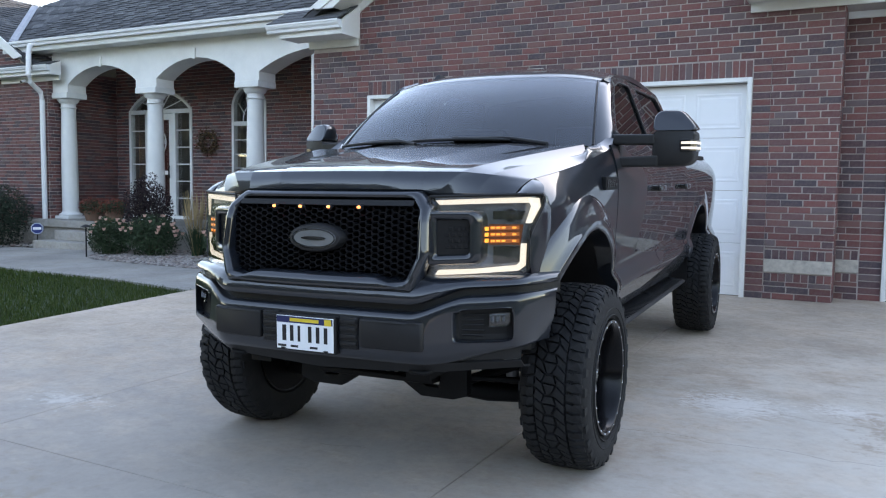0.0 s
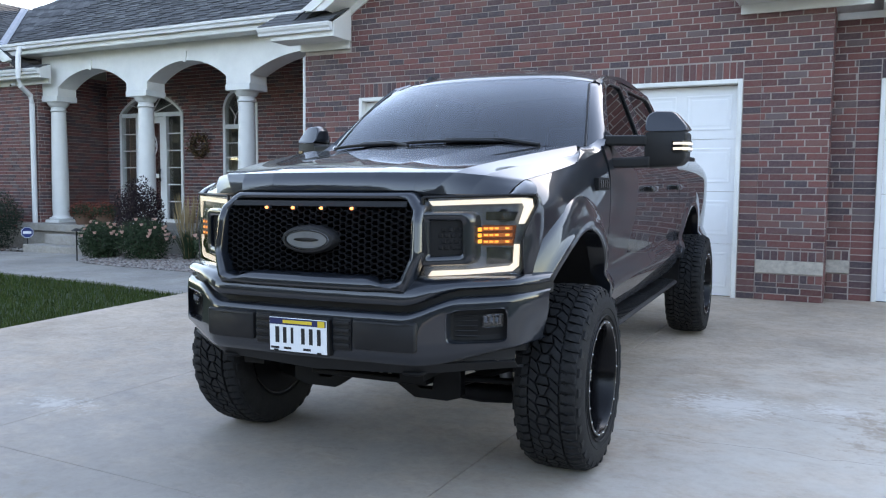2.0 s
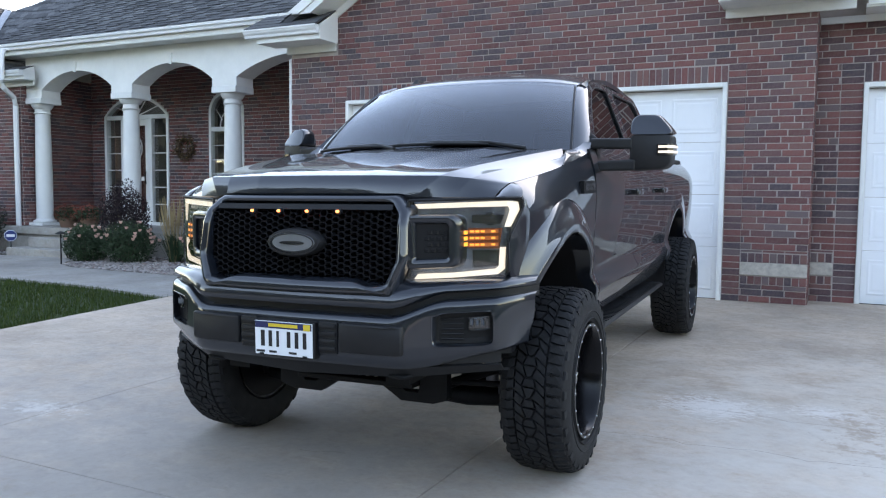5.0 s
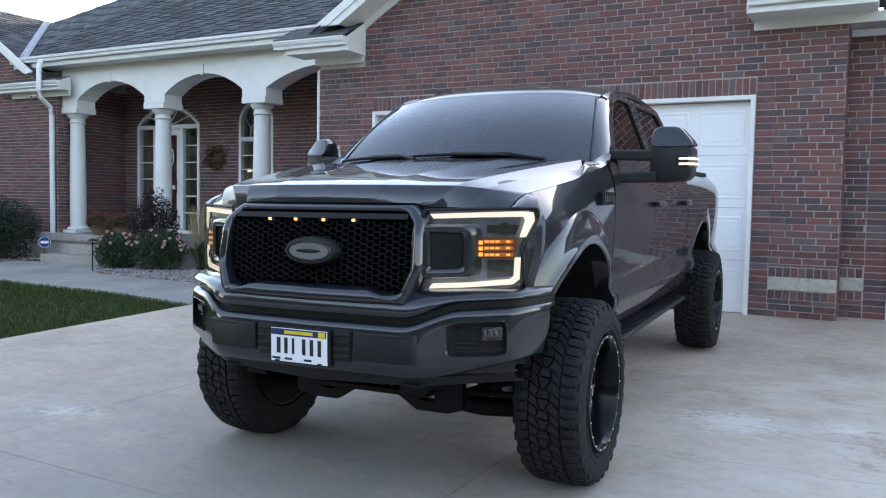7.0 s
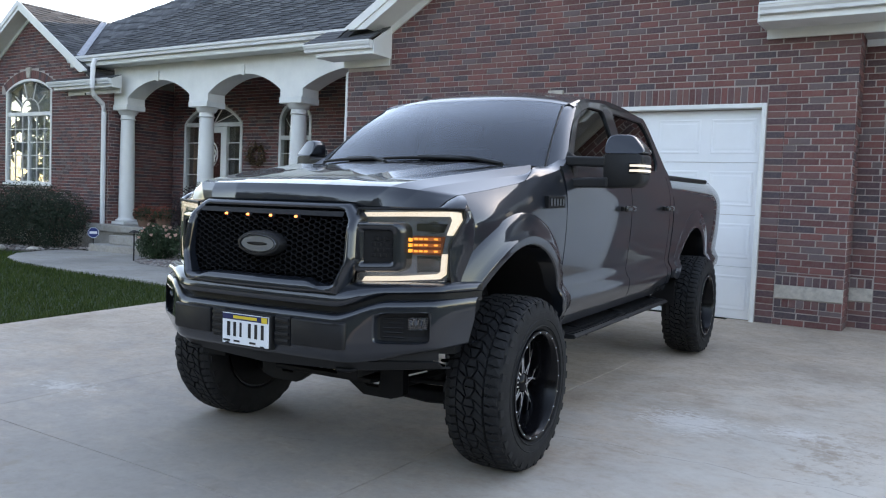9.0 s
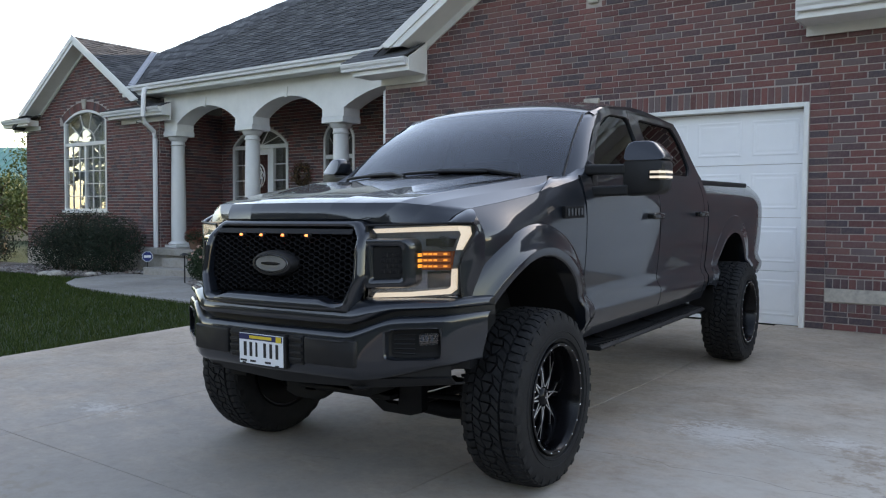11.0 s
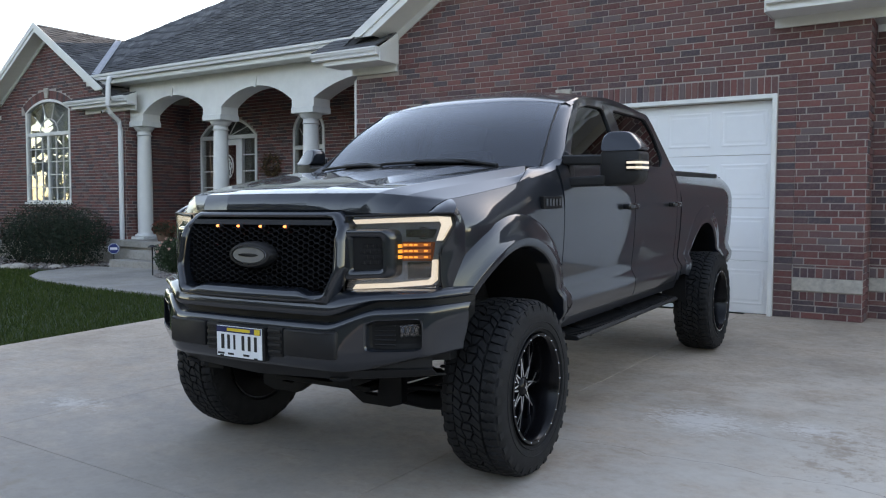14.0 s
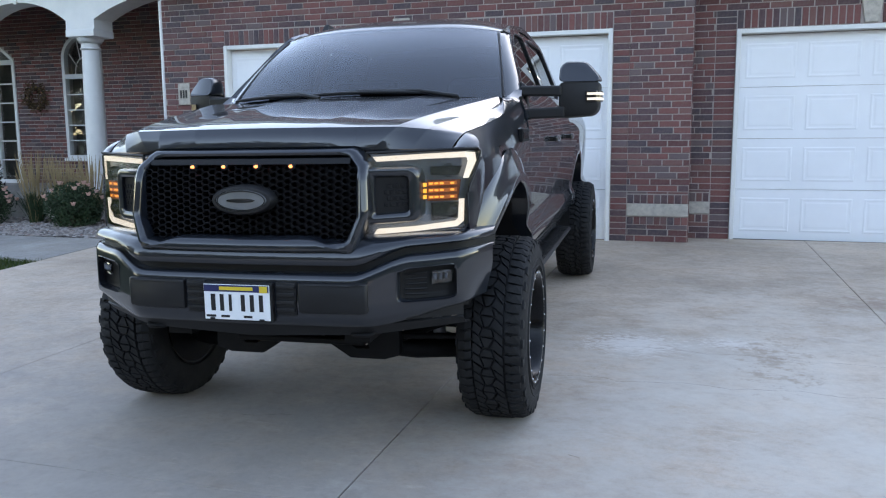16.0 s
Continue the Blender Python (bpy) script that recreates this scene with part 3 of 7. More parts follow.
# garage gable: ridge runs back along y
AR = 6.12
roof_plane("roof_gable_west", "slate grey shingled west slope of the garage gable", (-7.95, 20, 3.845), (-7.95, 10.08, 3.845), (AC, 10.08, AR), (AC, 20, AR))
roof_plane("roof_gable_east", "slate grey shingled east slope of the garage gable", (-0.49, 10.08, 3.845), (-0.49, 20, 3.845), (AC, 20, AR), (AC, 10.08, AR))
# This roof runs on unseen to x = 10.4 so its shade covers the drive.
roof_plane("roof_side_garage", "slate grey shingled roof slope of the set-back garage, lengthened unseen for shade", (-0.2, 10.55, 3.72), (10.4, 10.55, 3.72), (10.4, 18.5, 9.0), (-0.2, 18.5, 9.0))
roof_plane("roof_side_garage_rear", "slate grey shingled rear slope of the set-back garage", (10.4, 26, 3.8), (-0.2, 26, 3.8), (-0.2, 18.5, 9.0), (10.4, 18.5, 9.0), 0.6, 1.2)
roof_plane("roof_wing_west", "slate grey shingled west slope of the wing gable", (-24.5, 21, 3.87), (-24.5, 12.12, 3.87), (WC + 0.1, 12.12, 6.17), (WC + 0.1, 21, 6.17))
roof_plane("roof_wing_east", "slate grey shingled east slope of the wing gable", (-17.4, 12.12, 3.97), (-17.4, 12.9, 3.97), (WC + 0.1, 15.2, 6.17), (WC + 0.1, 12.12, 6.17))
rows = []
for k in range(2):
    x = lerp(-18.25, WC + 0.3, k)
    z = 6.17 - 0.647 * (x - WC - 0.1)
    y = 12.25 + (z - 4.52) / 0.667
    rows.append([(x - 0.065, y - 0.065, z + 0.075), (x, y, z + 0.04), (x + 0.065, y + 0.065, z + 0.075)])
v = Shape().grid(rows)
structure(link("valley_flashing", v, FLASH, thick=0.012), "grey metal valley flashing between the two roofs", "flashing")


def gutter(name, label, x0, x1, y, z, h=0.13, d=0.13):
    """A box gutter with a stepped face along x, on a fascia board, with a soffit behind."""
    g = empty(name, pose(0, 0, 0), label, "gutter", kind="structure")
    prof = [(y, z), (y - d * 0.62, z), (y - d * 0.72, z + h * 0.42), (y - d * 0.95, z + h * 0.6), (y - d, z + h), (y - d + 0.018, z + h), (y - d * 0.9, z + h * 0.7), (y, z + 0.03)]
    link("trough", Shape().prism([(x0, a, b) for a, b in prof], [(x1, a, b) for a, b in prof]), GUTTER, g)
    link("fascia", Shape().box(x0, x1, y + 0.002, y + 0.03, z - 0.1, z + 0.12), TRIM, g)
    return g


gutter("gutter_porch", "long white aluminium gutter along the porch eave", -18.7, -8.4, 12.25, 4.44)
structure(link("soffit_porch", Shape().box(-18.3, AX0 - .02, 12.26, 12.9, 4.33, 4.37), TRIM), "white soffit board under the porch eave", "soffit")


def rake(name, label, cx, zc, y, run, slope, wid, depth):
    """White rake boards and soffit of a gable, mirrored about its ridge."""
    g = empty(name, pose(0, 0, 0), label, "rake trim", kind="structure")
    for sgn in (-1, 1):
        a, b = (cx, zc), (cx + sgn * run, zc - slope * run)

        def cut(drop, rise=0.0):
            """The foot of a line that runs a drop below the top edge, where the end is cut level."""
            return cx + sgn * (run - (drop - rise) / slope), b[1] + rise

        f, fz = cut(wid)
        q = [(a[0], y, a[1] - wid), (f, y, fz), (b[0], y, b[1]), (a[0], y, a[1])]
        link("rake_board", Shape().prism(q, [(p[0], y - 0.035, p[2]) for p in q]), TRIM, g, bevel=0.006)
        m, mz = cut(0.09)
        q = [(a[0], y - 0.036, a[1] - 0.09), (m, y - 0.036, mz), (b[0] + sgn * 0.05, y - 0.036, b[1] + 0.03), (a[0], y - 0.036, a[1] + 0.06)]
        link("rake_moulding", Shape().prism(q, [(p[0], y - 0.06, p[2]) for p in q]), TRIM, g)
        q = [(a[0], y + 0.002, a[1] - wid + 0.03), (f, y + 0.002, fz + 0.03), (f, y + depth, fz + 0.03), (a[0], y + depth, a[1] - wid + 0.03)]
        link("rake_soffit", Shape().prism([(p[0], p[1], p[2] - 0.02) for p in q], q), TRIM, g)
        e, ez = cut(wid + 0.11)
        q = [(a[0], y + depth - 0.028, a[1] - wid - 0.11), (e, y + depth - 0.028, ez), (f, y + depth - 0.028, fz + 0.008), (a[0], y + depth - 0.028, a[1] - wid + 0.008)]
        link("rake_frieze", Shape().prism(q, [(p[0], y + depth + 0.01, p[2]) for p in q]), TRIM, g)
    return g


rake("rake_garage", "white rake boards on the garage gable", AC, AR - 0.03, 10.08, 3.47, 0.61, 0.215, 0.44)
rake("rake_wing", "white rake boards on the wing gable", WC + 0.1, 6.15, 12.12, 3.1, 0.64, 0.20, 0.38)


def eave_return(name, label, x0, x1, y0, y1, z, sgn, cap=0.60):
    """A boxed cornice return at a gable's foot, with its gutter, fascia, end cheek, frieze and small shingled cap. sgn: the side on which it stops on the wall."""
    g = empty(name, pose(0, 0, 0), label, "cornice return", kind="structure")
    bx0, bx1 = (x0 + 0.2, x1 - 0.012) if sgn > 0 else (x0 + 0.012, x1 - 0.2)
    link("return_box", Shape().box(bx0, bx1, y0, y1, z + 0.085, z + 0.27), TRIM, g, bevel=0.006)
    c0, c1 = (x1 - 0.012, x1 + 0.006) if sgn > 0 else (x0 - 0.006, x0 + 0.012)
    cheek = [(y0 - 0.012, z + 0.078), (y1, z + 0.078), (y1, z + cap - 0.015), (y0 - 0.012, z + 0.292)]
    link("end_cheek", Shape().prism([(c0, a, b) for a, b in cheek], [(c1, a, b) for a, b in cheek]), TRIM, g, bevel=0.003)
    gx0, gx1 = (x0, x1 - 0.02) if sgn > 0 else (x0 + 0.02, x1)
    prof = [(y0 - 0.003, z + 0.165), (y0 - 0.062, z + 0.165), (y0 - 0.07, z + 0.205), (y0 - 0.095, z + 0.232), (y0 - 0.104, z + 0.262), (y0 - 0.112, z + 0.266), (y0 - 0.112, z + 0.29), (y0 - 0.003, z + 0.29)]
    link("crown", Shape().prism([(gx0, a, b) for a, b in prof], [(gx1, a, b) for a, b in prof]), GUTTER, g, bevel=0.003)
    link("frieze", Shape().box(x0 + (0.45 if sgn > 0 else 0.02), x1 - (0.02 if sgn > 0 else 0.1), y1 - 0.03, y1 + 0.01, z - 0.03, z + 0.085), TRIM, g)
    rx0, rx1 = x0 + 0.02, x1 - 0.02
    rise = lambda y: lerp(z + 0.295, z + cap, (y - y0 + 0.1) / (y1 - y0 + 0.1))
    for k in range(4):
        ya, yb = lerp(y0 - 0.1, y1, k / 4), lerp(y0 - 0.1, y1, (k + 1.1) / 4) if k < 3 else y1
        lo = [(rx0, ya, rise(ya) - 0.02), (rx1, ya, rise(ya) - 0.02), (rx1, yb, rise(yb) - 0.02), (rx0, yb, rise(yb) - 0.02)]
        hi = [(rx0, ya, rise(ya) + 0.014), (rx1, ya, rise(ya) + 0.014), (rx1, yb, rise(yb) + 0.002), (rx0, yb, rise(yb) + 0.002)]
        link("return_shingles", Shape().prism(lo, hi), SHINGLE, g)
    return g


eave_return("return_garage_west", "white boxed cornice return with small shingled cap", -8.55, -7.15, 10.05, 10.51, 3.5, 1)
eave_return("return_garage_east", "white boxed cornice return over the brick pier", -1.45, 0.1, 10.05, 10.51, 3.5, -1)
eave_return("return_wing_east", "white boxed cornice return at the wing corner", -19.55, -16.9, 12.22, 12.49, 3.69, 1, 0.42)
eave_return("return_wing_west", "white boxed cornice return at the far wing corner", -25.1, -23.4, 12.15, 12.49, 3.79, -1, 0.42)
gutter("gutter_side_garage", "white gutter over the set-back garage door", 0.12, 10.4, 10.5, 3.6)
structure(link("soffit_side_garage", Shape().box(0.1, 10.4, 10.53, 11.0, 3.48, 3.52), TRIM), "white soffit over the set-back garage", "soffit")
structure(link("frieze_side_garage", Shape().box(AX1 + .02, 10.0, 10.975, 11.008, 3.4, 3.48), TRIM), "white frieze board over the set-back garage", "trim")


def downspout(label, pts, r=0.045):
    s = Shape().tube(pts, r, 10)
    return tagged(link("downspout", s, GUTTER, smooth=40), label, "downspout", "downspouts")


downspout("white downspout bent down the wing corner to the ground", [(-17.42, 12.1, 4.46), (-17.42, 12.05, 4.3), (-17.42, 12.03, 3.75), (-17.45, 12.1, 3.58), (-17.5, 12.38, 3.395), (-17.5, 12.42, 3.2), (-17.5, 12.42, -0.1)], 0.06)
downspout("white downspout elbow beneath the garage cornice", [(-8.2, 12.3, 4.66), (-8.2, 12.35, 4.3), (-8.12, 11.0, 3.6), (-8.1, 10.6, 3.4), (-8.1, 10.6, 0.0)], 0.04)


# ---- garage doors ----
def garage_door(name, label, x0, x1, head, y, cols):
    g = empty(name, pose(0, 0, 0), label, "garage door", kind="structure")
    t = 0.055
    z0 = 0.0
    for q in ((x0, x0 + t, z0 - 0.1, head), (x1 - t, x1, z0 - 0.1, head), (x0 + t, x1 - t, head - t, head)):
        link("door_trim", Shape().box(q[0], q[1], y - 0.035, y + 0.12, q[2], q[3]), TRIM, g, bevel=0.006)
    n, a, b = 4, x0 + t + 0.004, x1 - t - 0.004
    h = (head - t - 0.01 - z0) / n
    for i in range(n):
        za, zb = z0 + i * h + 0.003, z0 + (i + 1) * h - 0.003
        s = Shape().box(a, b, y + 0.09, y + 0.14, za, zb)
        w = (b - a) / cols
        for j in range(cols):
            xa, xb = a + j * w + 0.065, a + (j + 1) * w - 0.065
            ya = y + 0.09
            zc, zd = za + 0.105, zb - 0.105
            s.grid([[(xa + o, ya - d, zc + o), (xb - o, ya - d, zc + o), (xb - o, ya - d, zd - o), (xa + o, ya - d, zd - o)] for o, d in ((0.0, 0.001), (0.010, 0.005), (0.022, 0.006), (0.032, 0.0035), (0.05, 0.003), (0.068, 0.0055))], True)
            s.add([(xa + 0.068, ya - 0.0055, zc + 0.068), (xb - 0.068, ya - 0.0055, zc + 0.068), (xb - 0.068, ya - 0.0055, zd - 0.068), (xa + 0.068, ya - 0.0055, zd - 0.068)], [(0, 1, 2, 3)])
        link("door_section", s, DOORWHITE, g)
    link("bottom_seal", Shape().box(a, b, y + 0.1, y + 0.13, z0 - 0.06, z0), BLACK, g)
    return g


garage_door("garage_door_1", "wide white panelled steel garage door behind the truck, closed", DA[0], DA[1], DA[2], AY, 8)
garage_door("garage_door_2", "white panelled steel single garage door, closed", DB[0], DB[1], DB[2], BY, 4)


def garage_key(x, y, z0, z1, name="keystone", lab="pale cast stone keystone above the garage door"):
    k = Shape().prism([(x - 0.075, y - 0.04, z0), (x + 0.075, y - 0.04, z0), (x + 0.12, y - 0.04, z1), (x - 0.12, y - 0.04, z1)],
                      [(x - 0.075, y + 0.05, z0), (x + 0.075, y + 0.05, z0), (x + 0.12, y + 0.05, z1), (x - 0.12, y + 0.05, z1)])
    return tagged(link(name, k, STONE, bevel=0.01), lab, "keystone", "keystones", "structure")


garage_key(AC, AY, 2.71, 2.96)
garage_key((DB[0] + DB[1]) / 2, BY, 2.7, 2.98)
garage_key(WC - 0.06, WY, 4.22, 4.5, lab="pale cast stone keystone above the arched window")
garage_key(AC, AY, 4.28, 4.6, lab="pale stone ornament high on the garage gable")


# ---- windows and front door ----
def frame_ring(outer, inner, y0, y1):
    s = Shape()
    n = len(outer)
    rows = [[(p[0], y0, p[1]) for p in outer], [(p[0], y0, p[1]) for p in inner], [(p[0], y1, p[1]) for p in inner], [(p[0], y1, p[1]) for p in outer]]
    for a, b in ((0, 1), (1, 2), (2, 3), (3, 0)):
        s.grid([rows[a] + rows[a][:1], rows[b] + rows[b][:1]])
    return s


def arched(x0, x1, z0, zs, zt, o):
    return arch_loop(x0 + o, x1 - o, z0 + o, zs, zt - o)


def arched_window(name, label, w, y, bars, rows, backing, pane):
    x0, x1, z0, zs, zt = w
    g = empty(name, pose(0, 0, 0), label, "window", kind="structure")
    link("window_frame", frame_ring(arched(*w, 0.0), arched(*w, 0.07), y - 0.01, y + 0.12), TRIM, g)
    inner = arched(*w, 0.06)
    link("pane", Shape().prism([(p[0], y + 0.05, p[1]) for p in inner], [(p[0], y + 0.058, p[1]) for p in inner]), pane, g).visible_shadow = False
    zm = zt - 0.335 * (zt - z0)
    link("transom_bar", Shape().box(x0 + .06, x1 - .06, y, y + 0.1, zm - 0.05, zm + 0.05), TRIM, g, bevel=0.006)
    if bars > 2:
        c = (x0 + x1) / 2
        link("mullion", Shape().box(c - 0.035, c + 0.035, y + 0.005, y + 0.095, z0 + 0.06, zm - 0.05), TRIM, g)
    for i in range(1, bars):
        x = lerp(x0 + .06, x1 - .06, i / bars)
        link("muntin", Shape().box(x - 0.011, x + 0.011, y + 0.03, y + 0.046, z0 + 0.06, zm - 0.05), TRIM, g)
    for i in range(1, rows):
        z = lerp(z0 + 0.06, zm - 0.05, i / rows)
        link("muntin", Shape().box(x0 + .06, x1 - .06, y + 0.032, y + 0.048, z - 0.011, z + 0.011), TRIM, g)
    c = (x0 + x1) / 2
    top = zt - 0.07 - zm
    for ang in (-50, -18, 18, 50):
        e1 = (c + math.sin(radians(ang)) * (x1 - x0) * 0.43, zm + math.cos(radians(ang)) * top * (1.0 if abs(ang) < 30 else 0.9))
        link("muntin", Shape().tube([(c + (e1[0] - c) * 0.45, y + 0.04, lerp(zm, e1[1], 0.45)), (e1[0], y + 0.04, e1[1])], 0.011, 6), TRIM, g)
    arcp = [(c + math.sin(radians(q)) * (x1 - x0) * 0.2, y + 0.04, zm + 0.05 + math.cos(radians(q)) * top * 0.42) for q in range(-90, 91, 15)]
    link("muntin", Shape().tube(arcp, 0.011, 6), TRIM, g)
    link("window_sill", Shape().box(x0 - 0.05, x1 + 0.05, y - 0.06, y + 0.05, z0 - 0.05, z0 + 0.005), TRIM, g, bevel=0.006)
    # A pale blind at window_1; at window_2 a dark sheet for the unlit room.
    link("blind_or_dark_sheet", Shape().box(x0 - 0.1, x1 + 0.1, y + 0.32, y + 0.34, z0 - 0.1, zt + 0.1), backing, g)
    return g


arched_window("window_1", "tall white arched window with grid muntins and pale blinds", WIN, WY, 6, 5, BLIND, COATED)
arched_window("window_2", "narrow white arched porch window with grid muntins", PWIN, PY, 2, 5, ROOM_DARK, PANE)

x0, x1, z0, zs, zt = DOOR
entry = empty("door_1", pose(0, 0, 0), "white front entry with sidelights, arched transom and dark red door", "front door", kind="structure")
link("door_frame", frame_ring(arched(*DOOR, 0.0), arched(*DOOR, 0.075), PY - 0.02, PY + 0.12), TRIM, entry)
link("transom_bar", Shape().box(x0 + .07, x1 - .07, PY - 0.01, PY + 0.1, 3.02, 3.12), TRIM, entry, bevel=0.006)
dx0, dx1 = -16.36, -15.4
for x in (dx0, dx1):
    link("jamb", Shape().box(x - 0.05, x + 0.05, PY - 0.01, PY + 0.1, 0.41, 3.02), TRIM, entry, bevel=0.006)
link("pane", Shape().prism([(p[0], PY + 0.05, p[1]) for p in arched(*DOOR, 0.06)], [(p[0], PY + 0.056, p[1]) for p in arched(*DOOR, 0.06)]), PANE, entry).visible_shadow = False
leaf = link("door_leaf", Shape().box(dx0 + .06, dx1 - .06, PY + 0.07, PY + 0.11, 0.42, 3.0), MAHOGANY, entry, "dark red panelled inner door", bevel=0.006)
link("storm_door", frame_ring(rect(dx0 + .052, dx1 - .052, 0.42, 3.01), rect(dx0 + .17, dx1 - .17, 0.7, 2.86), PY - 0.005, PY + 0.03), TRIM, entry, "white glazed storm door frame", bevel=0.006)
link("cross_rail", Shape().box(dx0 + .17, dx1 - .17, PY - 0.002, PY + 0.03, 1.5, 1.6), TRIM, entry)
link("handle", Shape().tube([(dx1 - .12, PY - 0.05, 1.42), (dx1 - .12, PY - 0.07, 1.5), (dx1 - .12, PY - 0.07, 1.66), (dx1 - .12, PY - 0.05, 1.72)], 0.018, 8), BLACK, entry, "dark metal door handle")
for a, b in ((x0 + .075, dx0 - .05), (dx1 + .05, x1 - .075)):
    for i in range(1, 6):
        z = lerp(0.5, 3.02, i / 6)
        link("muntin", Shape().box(a, b, PY + 0.03, PY + 0.045, z - 0.014, z + 0.014), TRIM, entry)
c = (x0 + x1) / 2
for ang in (-55, -20, 20, 55):
    link("muntin", Shape().tube([(c, PY + 0.035, 3.1), (c + math.sin(radians(ang)) * 0.95, PY + 0.035, 3.1 + math.cos(radians(ang)) * 0.44)], 0.014, 6), TRIM, entry)
# Dark sheet in place of the unlit hall behind the door.
link("backing", Shape().box(x0 - .1, x1 + .1, PY + 0.4, PY + 0.42, 0.3, 3.7), ROOM_DARK, entry)
ring = Shape()
for cx, cz, r in ((0, 0, 0.23), (0, 0.1, 0.1), (0, -0.12, 0.12), (-0.09, 0.0, 0.08), (0.1, 0.02, 0.07)):
    ring.tube([(cx + r * math.cos(q * math.pi / 12), 0, cz + 1.35 * r * math.sin(q * math.pi / 12)) for q in range(25)], 0.017, 6, False)
wr = link("door_wreath", ring, TRIM, smooth=50)
wr.location = ((dx0 + dx1) / 2, PY - 0.03, 2.3)
tagged(wr, "white wire monogram wreath hung on the storm door", "wreath")

# ---- pickup truck ----
# Own axes: x to its left side, y to its tail, z up from the ground at the front axle.
TRUCK = pose(-2.243, 3.84, -0.096, 0, 0, 2.8) @ pose(0, 0, 0, 0.85, -0.5, 0)
truck = empty("pickup_truck", TRUCK, "lifted dark grey crew-cab pickup truck parked on the driveway", "pickup truck")
AXLES, ARCH_R, ARCH_Z = (0.0, 4.05), 0.60, 0.62
TAIL = 5.3


def bow(x):
    """How far forward the front end reaches at x."""
    d = abs(x) - 0.54
    return -0.968 + 0.03 * min(abs(x), 0.6) + 0.33 * (math.hypot(d, 0.045) + d) + 12.0 * max(0, abs(x) - 0.885) ** 2


def flank(y, z):
    """Half width of the body sides."""
    w = 1.0
    w += 0.008 - 0.040 * sstep(0.86, 0.94, z) + 0.034 * math.sin(min(1, max(0, (z - 0.93) / 0.45)) * math.pi / 2)
    w -= 0.035 * max(0, (0.86 - z) / 0.14) ** 2
    w -= (0.11 if y > 3.22 else 0.055) * max(0, (z - 1.42) / 0.25) ** 2
    w -= 0.085 * max(0, (-0.15 - y) / 0.4) ** 2
    w -= 0.02 * max(0, (y - 4.9) / 0.4) ** 2
    return w


def arch_low(y, yc, floor):
    d = abs(y - yc)
    return max(floor, ARCH_Z + math.sqrt(max(0, ARCH_R ** 2 - d * d))) if d < ARCH_R else floor


def roll_w(y):
    """Height over which the fender rolls in to the hood."""
    return lerp(0.15, 0.26, sstep(-0.43, 0.1, y))


def panel(name, side, ys, low, top, parent, rows=22, roll=0.0, label="", hooded=False):
    s = Shape()
    g = []
    for y in ys:
        a, b = low(y), top(y)
        col_ = []
        for i in range(rows + 1):
            z = lerp(a, b, i / rows)
            x = flank(y, z) - roll * max(0, (z - (b - 0.17)) / 0.17) ** 2
            if hooded:
                x = lerp(flank(y, min(z, 1.42)), hood_edge(y)[0], max(0, (z - (b - roll_w(y))) / roll_w(y)) ** (1.6 + 0.6 * sstep(0.2, 0.67, y)))
            col_.append((side * x, y, z))
        g.append(col_)
    s.grid(g)
    return link(name, s, PAINT, parent, label, smooth=35, thick=0.012 * side)


def spread(a, b, yc=None, n=40):
    """Stations from a to b, closer where a wheel arch stands upright."""
    ys = [lerp(a, b, i / n) for i in range(n + 1)]
    if yc is not None:
        ys = [y for y in ys if abs(y - yc) > ARCH_R + 0.004] + [yc - ARCH_R * math.cos(math.pi * i / 44) for i in range(45)]
        ys = sorted(y for y in ys if a - 1e-6 <= y <= b + 1e-6)
    if ys[0] > a + 1e-4:
        ys = [a] + ys
    return ys


# The seam between hood and fender, from the lamp back: y, x, height.
SEAM = [(-0.60, 0.852, 1.401), (-0.55, 0.862, 1.432), (-0.47, 0.874, 1.462), (-0.2, 0.905, 1.494), (0.1, 0.930, 1.535), (0.20, 0.937, 1.553), (0.45, 0.943, 1.595), (0.70, 0.947, 1.638)]
# Lines of the hood from its lip to the cowl, from the middle out: foot of the nose, its brow, and the rear end.
STRAKES = [((0.0, -0.800, 1.421), (0.0, -0.766, 1.503), (0.0, 0.475, 1.674)),
           ((0.27, -0.796, 1.421), (0.285, -0.760, 1.502), (0.43, 0.485, 1.671)),
           ((0.470, -0.774, 1.420), (0.480, -0.730, 1.500), (0.62, 0.500, 1.652)),
           ((0.545, -0.750, 1.404), (0.635, -0.684, 1.499), (0.870, 0.415, 1.652)),
           ((0.70, -0.690, 1.402), (0.748, -0.610, 1.486), (0.898, 0.345, 1.600))]


def hood_edge(y):
    """The hood's side edge at y: its x and its height."""
    y = min(max(y, SEAM[0][0]), SEAM[-1][0])
    for (ya, xa, za), (yb, xb, zb) in zip(SEAM, SEAM[1:]):
        if y <= yb:
            k = (y - ya) / (yb - ya)
            return lerp(xa, xb, k), lerp(za, zb, k)


def along(pts, k):
    """A point at the share k of a line's length."""
    pts = [Vector(p) for p in pts]
    ln = [(b - a).length for a, b in zip(pts, pts[1:])]
    d = k * sum(ln)
    for a, b, m in zip(pts, pts[1:], ln):
        if d <= m + 1e-9:
            return a.lerp(b, d / m)
        d -= m
    return pts[-1]


